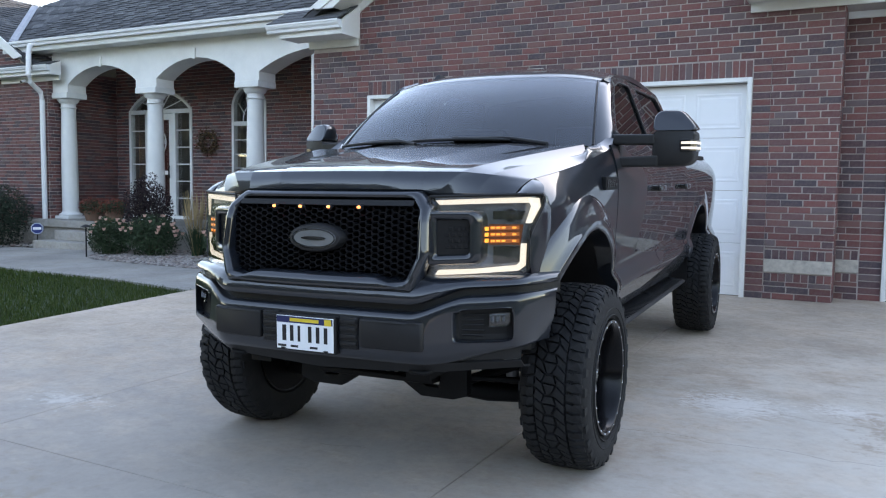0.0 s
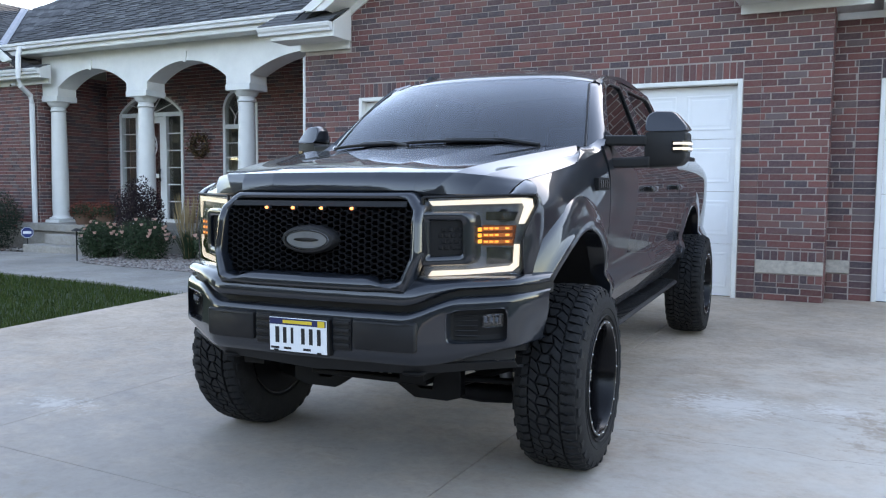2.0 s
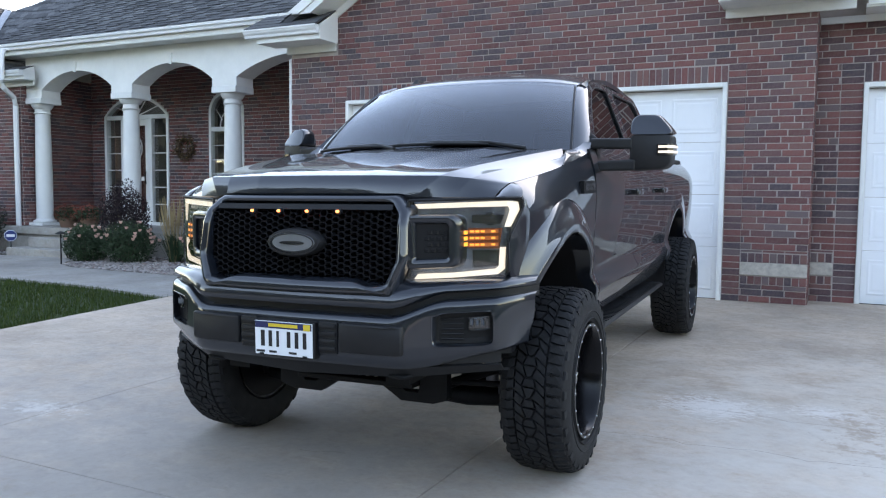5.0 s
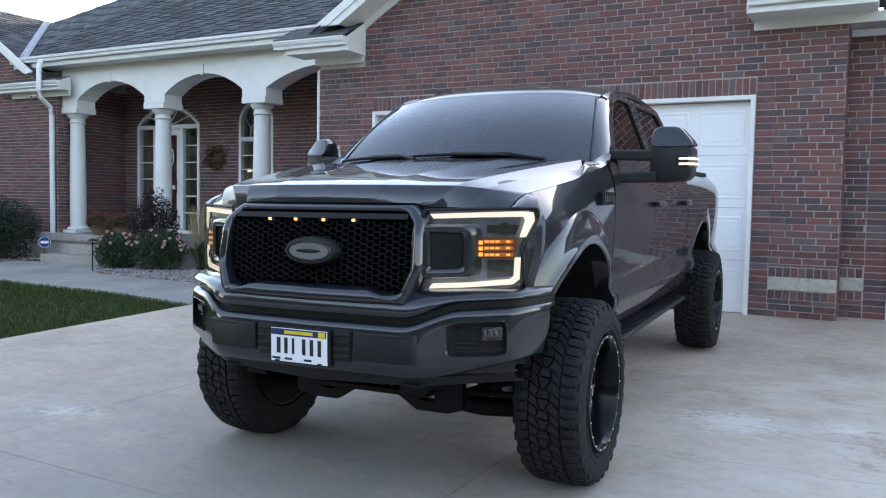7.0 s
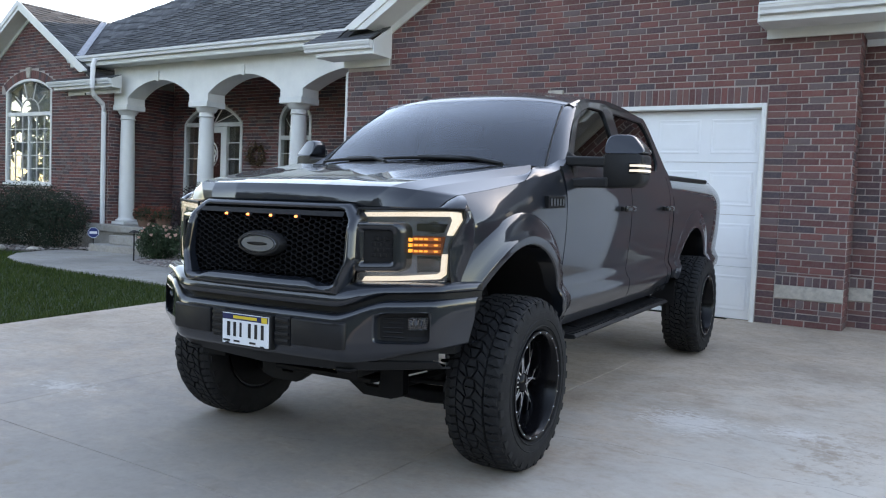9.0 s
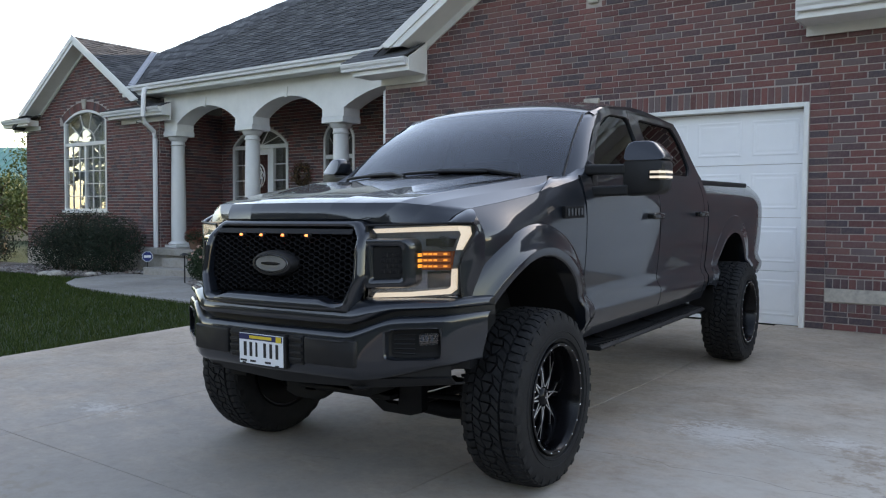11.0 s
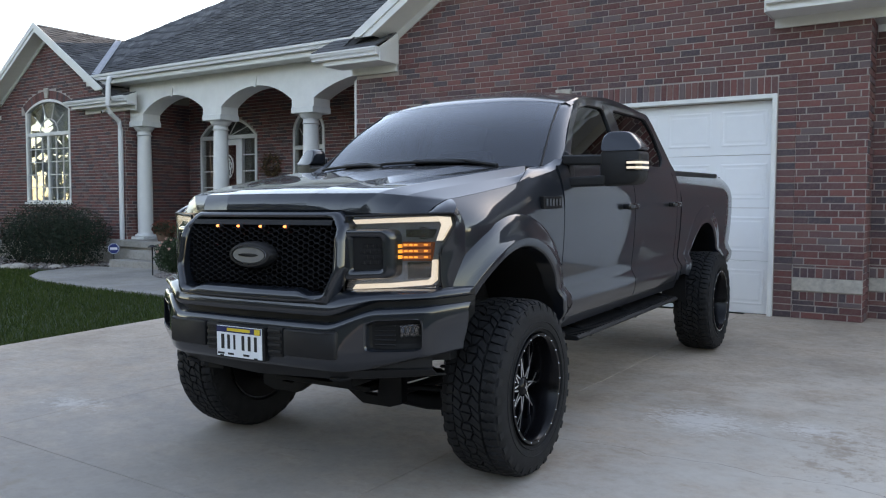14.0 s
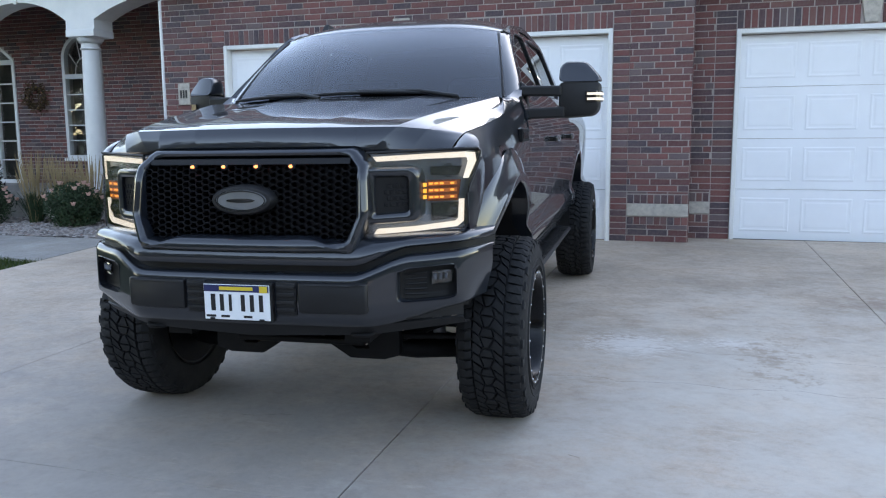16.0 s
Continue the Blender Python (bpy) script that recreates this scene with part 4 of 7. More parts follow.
HOODLINE = lambda y: hood_edge(y)[1]
BELT = lambda y: 1.66 + 0.006 * (y - 0.7)
RAIL = lambda y: 1.70
FY = 0.06
for sd in (1, -1):
    fender = panel("front_fender", sd, spread(-0.43, 0.672, FY), lambda y: max(arch_low(y, FY, 0.74), 0.985 if y < -0.40 else 0), HOODLINE, truck, hooded=True)
    door_f = panel("front_door", sd, spread(0.682, 1.985), lambda y: 0.74, BELT, truck)
    door_r = panel("rear_door", sd, spread(1.995, 3.09), lambda y: 0.74, BELT, truck)
    corner = panel("cab_corner", sd, spread(3.1, 3.205, n=6), lambda y: 0.74, BELT, truck)
    bed = panel("bed_side", sd, spread(3.235, TAIL, 4.1), lambda y: arch_low(y, 4.1, 0.78), RAIL, truck, roll=0.05)
    # wheel-arch flares
    for yc, owner, a0, a1, bulge in ((FY, fender, 143, 8, 1.0), (4.1, bed, 168, 12, 0.22)):
        prof = [(ARCH_R - 0.010, -0.05), (ARCH_R - 0.012, 0.042), (ARCH_R - 0.006, 0.05), (ARCH_R + 0.032, 0.054), (ARCH_R + 0.038, 0.052), (ARCH_R + 0.044, 0.047), (ARCH_R + 0.08, 0.034), (ARCH_R + 0.12, 0.018), (ARCH_R + 0.15, 0.005), (ARCH_R + 0.162, -0.008)]
        rows = []
        for i in range(49):
            a = radians(lerp(a0, a1, i / 48))
            fade = sstep(0.68, 1.0, i / 48) if yc == FY else 0.0
            r = []
            for rad, off in prof:
                y, z = yc + rad * math.cos(a), ARCH_Z + rad * math.sin(a)
                r.append((sd * (flank(y, min(max(z, 0.93 * fade), 1.42)) + (off * bulge * (1 - 0.8 * fade) if off > 0 else off)), y, z))
            rows.append(r)
        link("wheel_arch_flare", Shape().grid(rows), PAINT, owner, smooth=28)
    # liners inside the arches
    for yc in (FY, 4.1):
        rows = [[(sd * x, yc - (ARCH_R + 0.005) * math.cos(radians(q)), ARCH_Z + (ARCH_R + 0.005) * math.sin(radians(q))) for x in (0.52, 0.97)] for q in (range(40, 191, 10) if yc == FY else range(-10, 191, 10))]
        link("wheel_well_liner", Shape().grid(rows), GRILLE, truck, smooth=40, thick=0.008)
        link("wheel_well_wall", Shape().prism([(sd * 0.5, yc - ARCH_R - .02, 0.6), (sd * 0.5, yc + ARCH_R + .02, 0.6), (sd * 0.5, yc + ARCH_R + .02, 1.24), (sd * 0.5, yc - ARCH_R - .02, 1.24)],
                                              [(sd * 0.52, yc - ARCH_R - .02, 0.6), (sd * 0.52, yc + ARCH_R + .02, 0.6), (sd * 0.52, yc + ARCH_R + .02, 1.24), (sd * 0.52, yc - ARCH_R - .02, 1.24)]), BLACK, truck)
    # rocker sill
    link("rocker", Shape().prism([(sd * x, 0.68, z) for x, z in ((0.88, 0.672), (0.945, 0.672), (0.972, 0.735), (0.9, 0.76))], [(sd * x, 3.2, z) for x, z in ((0.88, 0.672), (0.945, 0.672), (0.972, 0.735), (0.9, 0.76))]), PAINT, truck)
    # door handles
    for y, owner in ((1.84, door_f), (2.96, door_r)):
        x = flank(y, 1.42)
        h = link("door_handle", Shape().box(sd * (x + 0.022), sd * (x + 0.05), y - 0.115, y + 0.115, 1.375, 1.42), BLACKGLOSS, owner, "gloss black pull handle", bevel=0.014, smooth=50)
        for dy in (-0.1, 0.1):
            link("handle_mount", Shape().box(sd * (x - 0.01), sd * (x + 0.03), y + dy - 0.02, y + dy + 0.02, 1.38, 1.415), BLACKGLOSS, owner, bevel=0.005)
    # fender badge: plain bars in a dark frame
    x = flank(0.48, 1.44) + 0.004
    bd = link("fender_badge", Shape().box(sd * (x - 0.02), sd * (x + 0.006), 0.36, 0.62, 1.405, 1.475), CHASSIS, fender, "black rectangular badge", bevel=0.004)
    for k in range(5):
        link("badge_bar", Shape().box(sd * (x + 0.006), sd * (x + 0.010), 0.385 + 0.045 * k, 0.41 + 0.045 * k, 1.42, 1.46), BLACKGLOSS, bd)

# hood
edge = [(x - 0.004, y, z + 0.001) for y, x, z in SEAM[:6]] + [(0.922, 0.284, 1.600), (0.896, 0.376, 1.634)]
lines = []
for (lip, brow, tail), crown in zip(STRAKES, (0.017, 0.016, 0.014, 0.012, 0.008)):
    lip, brow, tail = Vector(lip), Vector(brow), Vector(tail)
    ln = [lip + Vector((0, 0.012, -0.012)), lip]
    for i in range(1, 7):
        k = i / 7
        ln.append(lip.lerp(brow, k) + Vector((0, -0.007, 0.005)) * math.sin(math.pi * k))
    ln += [brow + Vector((0, -0.002, -0.001)), brow + Vector((0, 0.008, 0.002))]
    for i in range(1, 25):
        k = i / 24
        ln.append(brow.lerp(tail, k) + Vector((0, 0, crown * (1 - math.exp(-k / 0.07)) * (1 - k ** 2))))
    lines.append(ln)
ln = [Vector(edge[0]) + Vector((0, 0.012, -0.012))] + [along(edge[:3], i / 8) for i in range(9)] + [along(edge[2:], i / 24) for i in range(1, 25)]
lines.append(ln)
rows = []
for j in range(len(ln)):
    half = [lines[0][j]]
    for la, lb in zip(lines, lines[1:]):
        half += [la[j].lerp(lb[j], q) for q in (0.03, 0.25, 0.5, 0.75, 0.97, 1.0)]
    rows.append([(-p.x, p.y, p.z) for p in half[:0:-1]] + [tuple(p) for p in half])
hood = link("hood", Shape().grid(rows), PAINT, truck, "dark grey metallic hood with raised centre and creases", smooth=24, thick=0.014)

# cowl, windshield and wipers
ws_b = lambda x: (x * 1.01, 0.53 + 0.13 * (x / 0.86) ** 2, 1.672 - 0.02 * (x / 0.86) ** 2)
ws_t = lambda x: (x * 0.850, 1.163 + 0.10 * (x / 0.86) ** 2, 2.132 - 0.03 * (x / 0.86) ** 4 - 0.006 * (x / 0.86) ** 2)
rows = [[tuple(lerp(p, q, k / 10) + (0.03 * math.sin(math.pi * k / 10) if c == 2 else -0.01 * math.sin(math.pi * k / 10) if c == 1 else 0) for c, (p, q) in enumerate(zip(ws_b(x), ws_t(x)))) for x in [lerp(-0.86, 0.86, i / 24) for i in range(25)]] for k in range(11)]
link("windshield", Shape().grid(rows), WSHIELD, truck, "tinted curved windshield reflecting the sky", smooth=60, thick=0.006)
cow = [[(x, 0.40 + 0.2 * (x / 0.9) ** 2, 1.645 - 0.03 * (x / 0.9) ** 2) for x in [lerp(-0.87, 0.87, i / 20) for i in range(21)]],
       [(x, 0.56 + 0.2 * (x / 0.9) ** 2, 1.675 - 0.03 * (x / 0.9) ** 2) for x in [lerp(-0.87, 0.87, i / 20) for i in range(21)]]]
cowl = link("cowl", Shape().grid(cow), BLACK, truck, "black slotted plastic cowl", thick=0.01)
for i in range(26):
    x = -0.6 + 0.048 * i
    y = 0.47 + 0.2 * (x / 0.9) ** 2
    link("cowl_rib", Shape().box(x - 0.012, x + 0.012, y - 0.03, y + 0.05, 1.655 - 0.03 * (x / .9) ** 2, 1.672 - 0.03 * (x / .9) ** 2), BLACK, cowl)


def on_glass(x, k):
    b, t = ws_b(x), ws_t(x)
    return tuple(lerp(p, q, k) + (0.012 if c == 2 else -0.016 if c == 1 else 0) for c, (p, q) in enumerate(zip(b, t)))


for xa, xb, xp in ((-0.84, -0.33, -0.22), (-0.29, 0.38, 0.60)):
    w = link("wiper", Shape().tube([on_glass(lerp(xa, xb, k / 8), 0.026 + 0.012 * math.sin(math.pi * k / 8)) for k in range(9)], [0.006] + [0.0105] * 7 + [0.006], 8), BLACK, truck, "black flat wiper blade", smooth=50)
    link("wiper_arm", Shape().tube([on_glass(lerp(xa, xb, 0.45), 0.062), on_glass(lerp(xa, xp, 0.75), 0.05), on_glass(xp, -0.02)], [0.008, 0.011, 0.014], 8), BLACK, w, smooth=50)

# roof
rows = []
for k in range(25):
    v = (k / 24) ** 1.6
    r = []
    for i in range(25):
        x = lerp(-0.86, 0.86, i / 24)
        y = lerp(ws_t(x)[1], 3.07 - 0.06 * (x / 0.86) ** 2, v)
        z = ws_t(x)[2] + 0.022 * (1 - (x / 0.86) ** 2) * sstep(0, 0.25, v) + 0.088 * math.sin(min(1, v * 1.9) * math.pi / 2) - 0.055 * sstep(0.55, 1, v) + 0.034 * (1 - math.exp(-v / 0.045)) * (1 - 0.5 * (x / 0.86) ** 4)
        r.append((x * 0.855, y, z))
    rows.append(r)
roof = link("roof", Shape().grid(rows), PAINT, truck, "dark grey metallic cab roof", smooth=50, thick=0.015)
link("antenna_fin", Shape().prism([(-0.66, 1.62, 2.19), (-0.60, 1.62, 2.19), (-0.60, 1.80, 2.19), (-0.66, 1.80, 2.19)], [(-0.645, 1.68, 2.253), (-0.615, 1.68, 2.253), (-0.615, 1.78, 2.245), (-0.645, 1.78, 2.245)]), BLACK, roof, "small black antenna fin", bevel=0.006)
# Headliner, set to close the cab against stray light.
link("headliner", Shape().grid([[(p[0] * 1.02, p[1] - 0.03 if k == 0 else p[1] + 0.02, p[2] - 0.03) for p in r] for k, r in enumerate(rows)]), CHASSIS, truck, smooth=50)
# Added inner wall that blocks light coming in from the cab's rear.
link("cab_light_block", Shape().prism([(x, 2.9, z) for x, z in ((-0.88, 0.8), (0.88, 0.8), (0.88, 1.66), (0.72, 2.1), (-0.72, 2.1), (-0.88, 1.66))], [(x, 2.94, z) for x, z in ((-0.88, 0.8), (0.88, 0.8), (0.88, 1.66), (0.72, 2.1), (-0.72, 2.1), (-0.88, 1.66))]), CHASSIS, truck)
rear = [[(x * 0.86, 3.055 - 0.05 * (x / .86) ** 2, 2.19 - 0.05 * (x / .86) ** 2) for x in [lerp(-0.86, 0.86, i / 12) for i in range(13)]],
        [(x * 1.1, 3.215, 1.68) for x in [lerp(-0.86, 0.86, i / 12) for i in range(13)]], [(x * 1.12, 3.215, 0.8) for x in [lerp(-0.86, 0.86, i / 12) for i in range(13)]]]
link("cab_back", Shape().grid(rear), PAINT, truck, smooth=30, thick=0.015)
link("rear_window", Shape().prism([(-0.6, 3.125, 2.1), (0.6, 3.125, 2.1), (0.66, 3.222, 1.75), (-0.66, 3.222, 1.75)], [(-0.6, 3.13, 2.1), (0.6, 3.13, 2.1), (0.66, 3.23, 1.75), (-0.66, 3.23, 1.75)]), TINT, truck)


def upper(p):
    """Side of the cab above the belt line leans in."""
    y, z = p
    return 0.940 - 0.39 * (z - 1.69) - 0.35 * max(0, z - 2.08) ** 1.5 - 0.12 * max(0, (0.9 - y)) ** 1.2


def smooth_loop(pts, r=0.05, n=4):
    """An outline with rounded corners."""
    out_, k = [], len(pts)
    for i in range(k):
        p, a, b = Vector(pts[i]), Vector(pts[i - 1]), Vector(pts[(i + 1) % k])
        da, db = min(r, (a - p).length * 0.45), min(r, (b - p).length * 0.45)
        p0, p1 = p + (a - p).normalized() * da, p + (b - p).normalized() * db
        for j in range(n + 1):
            t = j / n
            q = p0 * (1 - t) ** 2 + p * 2 * t * (1 - t) + p1 * t * t
            out_.append((q.x, q.y))
    return out_


def dense(loop, step=0.08):
    out_ = []
    for i, p in enumerate(loop):
        q = loop[(i + 1) % len(loop)]
        m = max(1, int(math.hypot(q[0] - p[0], q[1] - p[1]) / step))
        out_ += [(lerp(p[0], q[0], j / m), lerp(p[1], q[1], j / m)) for j in range(m)]
    return out_


CAB_SIDE = [(0.70, 1.655), (3.205, 1.665), (3.04, 2.155), (2.6, 2.185), (2.0, 2.195), (1.6, 2.175), (1.40, 2.125), (1.24, 2.03), (1.02, 1.86), (0.80, 1.70)]
WIN_F = smooth_loop([(0.90, 1.695), (1.92, 1.70), (1.915, 2.12), (1.60, 2.115), (1.40, 2.07), (1.20, 1.945)], 0.05)
WIN_R = smooth_loop([(2.07, 1.70), (2.86, 1.70), (2.99, 1.78), (2.985, 2.0), (2.90, 2.12), (2.12, 2.125)], 0.06)
for sd in (1, -1):
    bm = bmesh.new()
    edges = []
    for loop in (dense(CAB_SIDE), dense(WIN_F, 0.2), dense(WIN_R, 0.2)):
        vs = [bm.verts.new((p[0], p[1], 0)) for p in loop]
        edges += [bm.edges.new((vs[i], vs[(i + 1) % len(vs)])) for i in range(len(vs))]
    bmesh.ops.triangle_fill(bm, edges=edges, use_beauty=True, use_dissolve=False)
    for q in bm.verts:
        y, z = q.co.x, q.co.y
        q.co = (sd * upper((y, z)), y, z)
    bmesh.ops.recalc_face_normals(bm, faces=bm.faces)
    me = bpy.data.meshes.new("cab_frame")
    bmesh.ops.solidify(bm, geom=bm.faces[:], thickness=0.03)
    bmesh.ops.recalc_face_normals(bm, faces=bm.faces)
    bm.to_mesh(me)
    bm.free()
    fr = finish("cab_frame", me, PAINT, truck)
    for nm, loop in (("front_window", WIN_F), ("rear_side_window", WIN_R)):
        lp = [(lerp(sum(p[0] for p in loop) / len(loop), p[0], 1.02), lerp(sum(p[1] for p in loop) / len(loop), p[1], 1.03)) for p in loop]
        low = [(sd * (upper(p) - 0.016), p[0], p[1]) for p in lp]
        hi = [(sd * (upper(p) - 0.021), p[0], p[1]) for p in lp]
        wn_ = link(nm, Shape().prism(low, hi), TINT, fr, "dark tinted side glass")
        link("window_seal", Shape().tube([(sd * (upper(p) - 0.004), p[0], p[1]) for p in loop + loop[:1]], 0.006, 6, False), BLACK, wn_)
    # painted corner where hood, pillar and door meet
    inner = [(0.934, 0.205, 1.553), (0.924, 0.29, 1.601), (0.899, 0.384, 1.635), (0.872, 0.52, 1.650), (0.872, 0.66, 1.655)]
    outer = [(0.940, 0.20, 1.551), (0.941, 0.33, 1.575), (0.944, 0.46, 1.598), (0.948, 0.60, 1.622), (0.952, 0.70, 1.645)]
    rows = [[tuple(lerp(p_, q_, k_) + (0.006 * math.sin(math.pi * k_) if c_ == 2 else 0) for c_, (p_, q_) in enumerate(zip(a_, b_))) for k_ in (0, 0.25, 0.5, 0.75, 1.0)] for a_, b_ in zip(inner, outer)]
    rows.append([(0.885, 0.75, 1.70), (0.90, 0.755, 1.70), (0.915, 0.76, 1.70), (0.93, 0.77, 1.70), (0.944, 0.78, 1.70)])
    link("cowl_corner", Shape().grid([[(sd * p_[0], p_[1], p_[2]) for p_ in r_] for r_ in rows]), PAINT, truck, smooth=60, thick=0.006)
    # pillar between glass and windshield
    rows = []
    for k in range(13):
        v = k / 12
        a = [lerp(p, q, v) for p, q in zip(ws_b(0.86), ws_t(0.86))]
        a[2] += 0.03 * math.sin(math.pi * v)
        i0, i1 = (0.795, 1.695), (1.395, 2.12)
        b = (lerp(i0[0], i1[0], v) - 0.02 * math.sin(math.pi * v), lerp(i0[1], i1[1], v) + 0.03 * math.sin(math.pi * v))
        x2 = upper(b)
        p0, p1, p2 = Vector((a[0] - 0.008, a[1], a[2] + 0.004)), Vector((x2 - 0.012, (a[1] + b[0]) / 2 - 0.008, (a[2] + b[1]) / 2 + 0.008)), Vector((x2 + 0.004, b[0] + 0.012, b[1] - 0.01))
        sink = 0.014 if k == 12 else 0
        rows.append([(sd * q.x, q.y, q.z - sink) for q in (p0 * (1 - t_) ** 2 + p1 * 2 * t_ * (1 - t_) + p2 * t_ * t_ for t_ in (0, 0.2, 0.4, 0.6, 0.8, 1.0))])
    pillar = link("windshield_pillar", Shape().grid(rows), PAINT, truck, smooth=60, thick=0.012)
    link("glass_seal", Shape().tube([(r[0][0] - sd * 0.006, r[0][1] - 0.002, r[0][2] + 0.001) for r in rows], 0.008, 6), BLACK, pillar)
    # roof edge strip
    rows = []
    for k in range(13):
        y = lerp(1.33, 3.03, k / 12)
        v = (y - 1.33) / 1.72
        zt = 2.12 + 0.075 * math.sin(min(1, v * 1.9) * math.pi / 2) - 0.055 * sstep(0.55, 1, v) + 0.004
        zs_ = lerp(2.125, 2.195, min(1, (y - 1.33) / 0.67)) if y < 2.0 else lerp(2.195, 2.155, (y - 2.0) / 1.04)
        y, zt, zs_ = (1.29, zt - 0.035, zs_ - 0.03) if k == 0 else (y, zt, zs_)
        rows.append([(sd * 0.722, y, zt - 0.002), (sd * 0.748, y, (zt + zs_) / 2 + 0.012), (sd * (upper((y, zs_)) + 0.003), y, zs_ - 0.012)])
    link("roof_rail", Shape().grid(rows), PAINT, truck, smooth=60, thick=0.01)

# bed interior cover, tail
link("bed_cover", Shape().box(-0.88, 0.88, 3.24, TAIL - 0.24, 1.65, 1.694), BLACK, truck, "black folding bed cover", bevel=0.012)
link("tailgate", Shape().box(-0.86, 0.86, TAIL - 0.06, TAIL, 0.85, 1.67), PAINT, truck, bevel=0.015)
link("rear_bumper", Shape().box(-0.93, 0.93, TAIL - 0.02, TAIL + 0.16, 0.72, 0.9), PAINT, truck, bevel=0.03)
for sd in (1, -1):
    link("tail_lamp", Shape().box(sd * 0.84, sd * 0.925, TAIL - 0.12, TAIL + 0.01, 1.2, 1.58), surface("red_lamp", (0.3, 0.01, 0.01), 0.1, 0.05, 5, 40, relief=0), truck, bevel=0.02)
link("underbody", Shape().box(-0.86, 0.86, 0.68, TAIL - 0.1, 0.66, 0.74), CHASSIS, truck)
link("firewall", Shape().box(-0.88, 0.88, 0.62, 0.68, 0.66, 1.64), BLACK, truck)
link("dashboard", Shape().box(-0.8, 0.8, 0.7, 1.1, 1.1, 1.6), BLACK, truck, bevel=0.05)
for sd in (1, -1):
    st = link("seat", Shape().box(sd * 0.18, sd * 0.72, 1.5, 2.0, 1.0, 1.2), BLACK, truck, bevel=0.05)
    link("seat_back", Shape().box(sd * 0.2, sd * 0.7, 1.95, 2.08, 1.15, 1.85), BLACK, st, bevel=0.05)

# ---- front end ----
def inside_loop(x, z, loop):
    hit = False
    for i in range(len(loop)):
        (xa, za), (xb, zb) = loop[i], loop[i - 1]
        if (za > z) != (zb > z) and x < (xb - xa) * (z - za) / (zb - za) + xa:
            hit = not hit
    return hit


BUMP = lambda x: 0.895 + 0.07 * sstep(0.48, 0.72, abs(x)) + 0.01 * sstep(0.7, 1.0, abs(x))


def strip(name, xs, bands, mat, parent, label="", smooth=30, thick=0.0):
    """A band across the front: at each x rows of (offset back from the bow, height)."""
    rows = [[(x, bow(x) + o(x), z(x)) for x in xs] for o, z in bands]
    return link(name, Shape().grid(rows), mat, parent, label, smooth=smooth, thick=thick)


span = lambda a, b, n: [lerp(a, b, i / n) for i in range(n + 1)]
cst = lambda c: (lambda x: c)
wide = span(-1.0, 1.0, 80)
FOGX = (0.66, 0.89)


def bumper_rows(x):
    """The bumper's face at x from its foot up: offset behind the bow, and height."""
    lo, top = 0.670 + 0.075 * sstep(0.55, 1, abs(x)), BUMP(x)
    face = [(0.002 + 0.008 * i / 10, lerp(0.765, top - 0.036, i / 10)) for i in range(11)]
    brow = [(0.010 + 0.036 * (1 - math.cos(q)), top - 0.036 + 0.036 * math.sin(q)) for q in (radians(15 * i) for i in range(1, 7))]
    return [(0.14, lo), (0.034, lo), (0.013, lerp(lo, 0.755, 0.25)), (0.005, lerp(lo, 0.755, 0.6)), (0.003, 0.755)] + face + brow + [(0.13, top + 0.002)]


fine = span(-1.0, 1.0, 200)
cols_ = [bumper_rows(x) for x in fine]
s = Shape().grid([[(x * (1 - 0.028 * sstep(0.9, 1.0, abs(x)) * (1 - sstep(0.74, 0.9, cols_[i][k][1]))), bow(x) + cols_[i][k][0], cols_[i][k][1]) for i, x in enumerate(fine)] for k in range(len(cols_[0]))])
s.f = [f for i, f in enumerate(s.f) if not (5 <= i // 200 < 14 and FOGX[0] - 1e-6 <= abs((i % 200 + 0.5) * 0.01 - 1.0) <= FOGX[1] + 1e-6)]
bumper = link("front_bumper", s, PAINT, truck, "dark grey painted steel front bumper", smooth=40)
strip("bumper_core", span(-0.9, 0.9, 60), [(cst(0.062), lambda x: 0.68), (cst(0.062), lambda x: 0.88)], BLACK, bumper)
# painted valance under the grille and lamps
VFOOT = lambda x: BUMP(x) + 0.035
VTOP = lambda x: 1.045 + 0.005 * sstep(0.5, 0.9, abs(x))
strip("valance", wide, [(cst(o), (lambda x, f=f: lerp(VTOP(x), VFOOT(x), f))) for o, f in ((0.17, 0.0), (0.11, 0.06), (0.075, 0.16), (0.048, 0.32), (0.030, 0.52), (0.022, 0.72), (0.020, 0.88), (0.027, 1.0))] + [(cst(0.10), lambda x: VFOOT(x) - 0.012)], PAINT, truck, "painted strip below the grille", smooth=40)
strip("bumper_gap", wide, [(cst(0.075), lambda x: BUMP(x) + 0.06), (cst(0.075), lambda x: BUMP(x) - 0.02)], BLACK, truck)
link("front_core", Shape().prism([(x, bow(x) + 0.27, 0.68) for x in span(-0.88, 0.88, 20)] + [(0.88, -0.2, 0.68), (-0.88, -0.2, 0.68)],
                                 [(x, bow(x) + 0.27, 1.40) for x in span(-0.88, 0.88, 20)] + [(0.88, -0.2, 1.40), (-0.88, -0.2, 1.40)]), BLACK, truck, "black structure behind the grille")
strip("lower_air_dam", span(-0.9, 0.9, 40), [(cst(0.06), lambda x: 0.67), (cst(0.10), lambda x: 0.60 + 0.04 * abs(x)), (cst(0.18), lambda x: 0.585 + 0.04 * abs(x))], BLACK, truck, "black plastic air dam", thick=0.01)


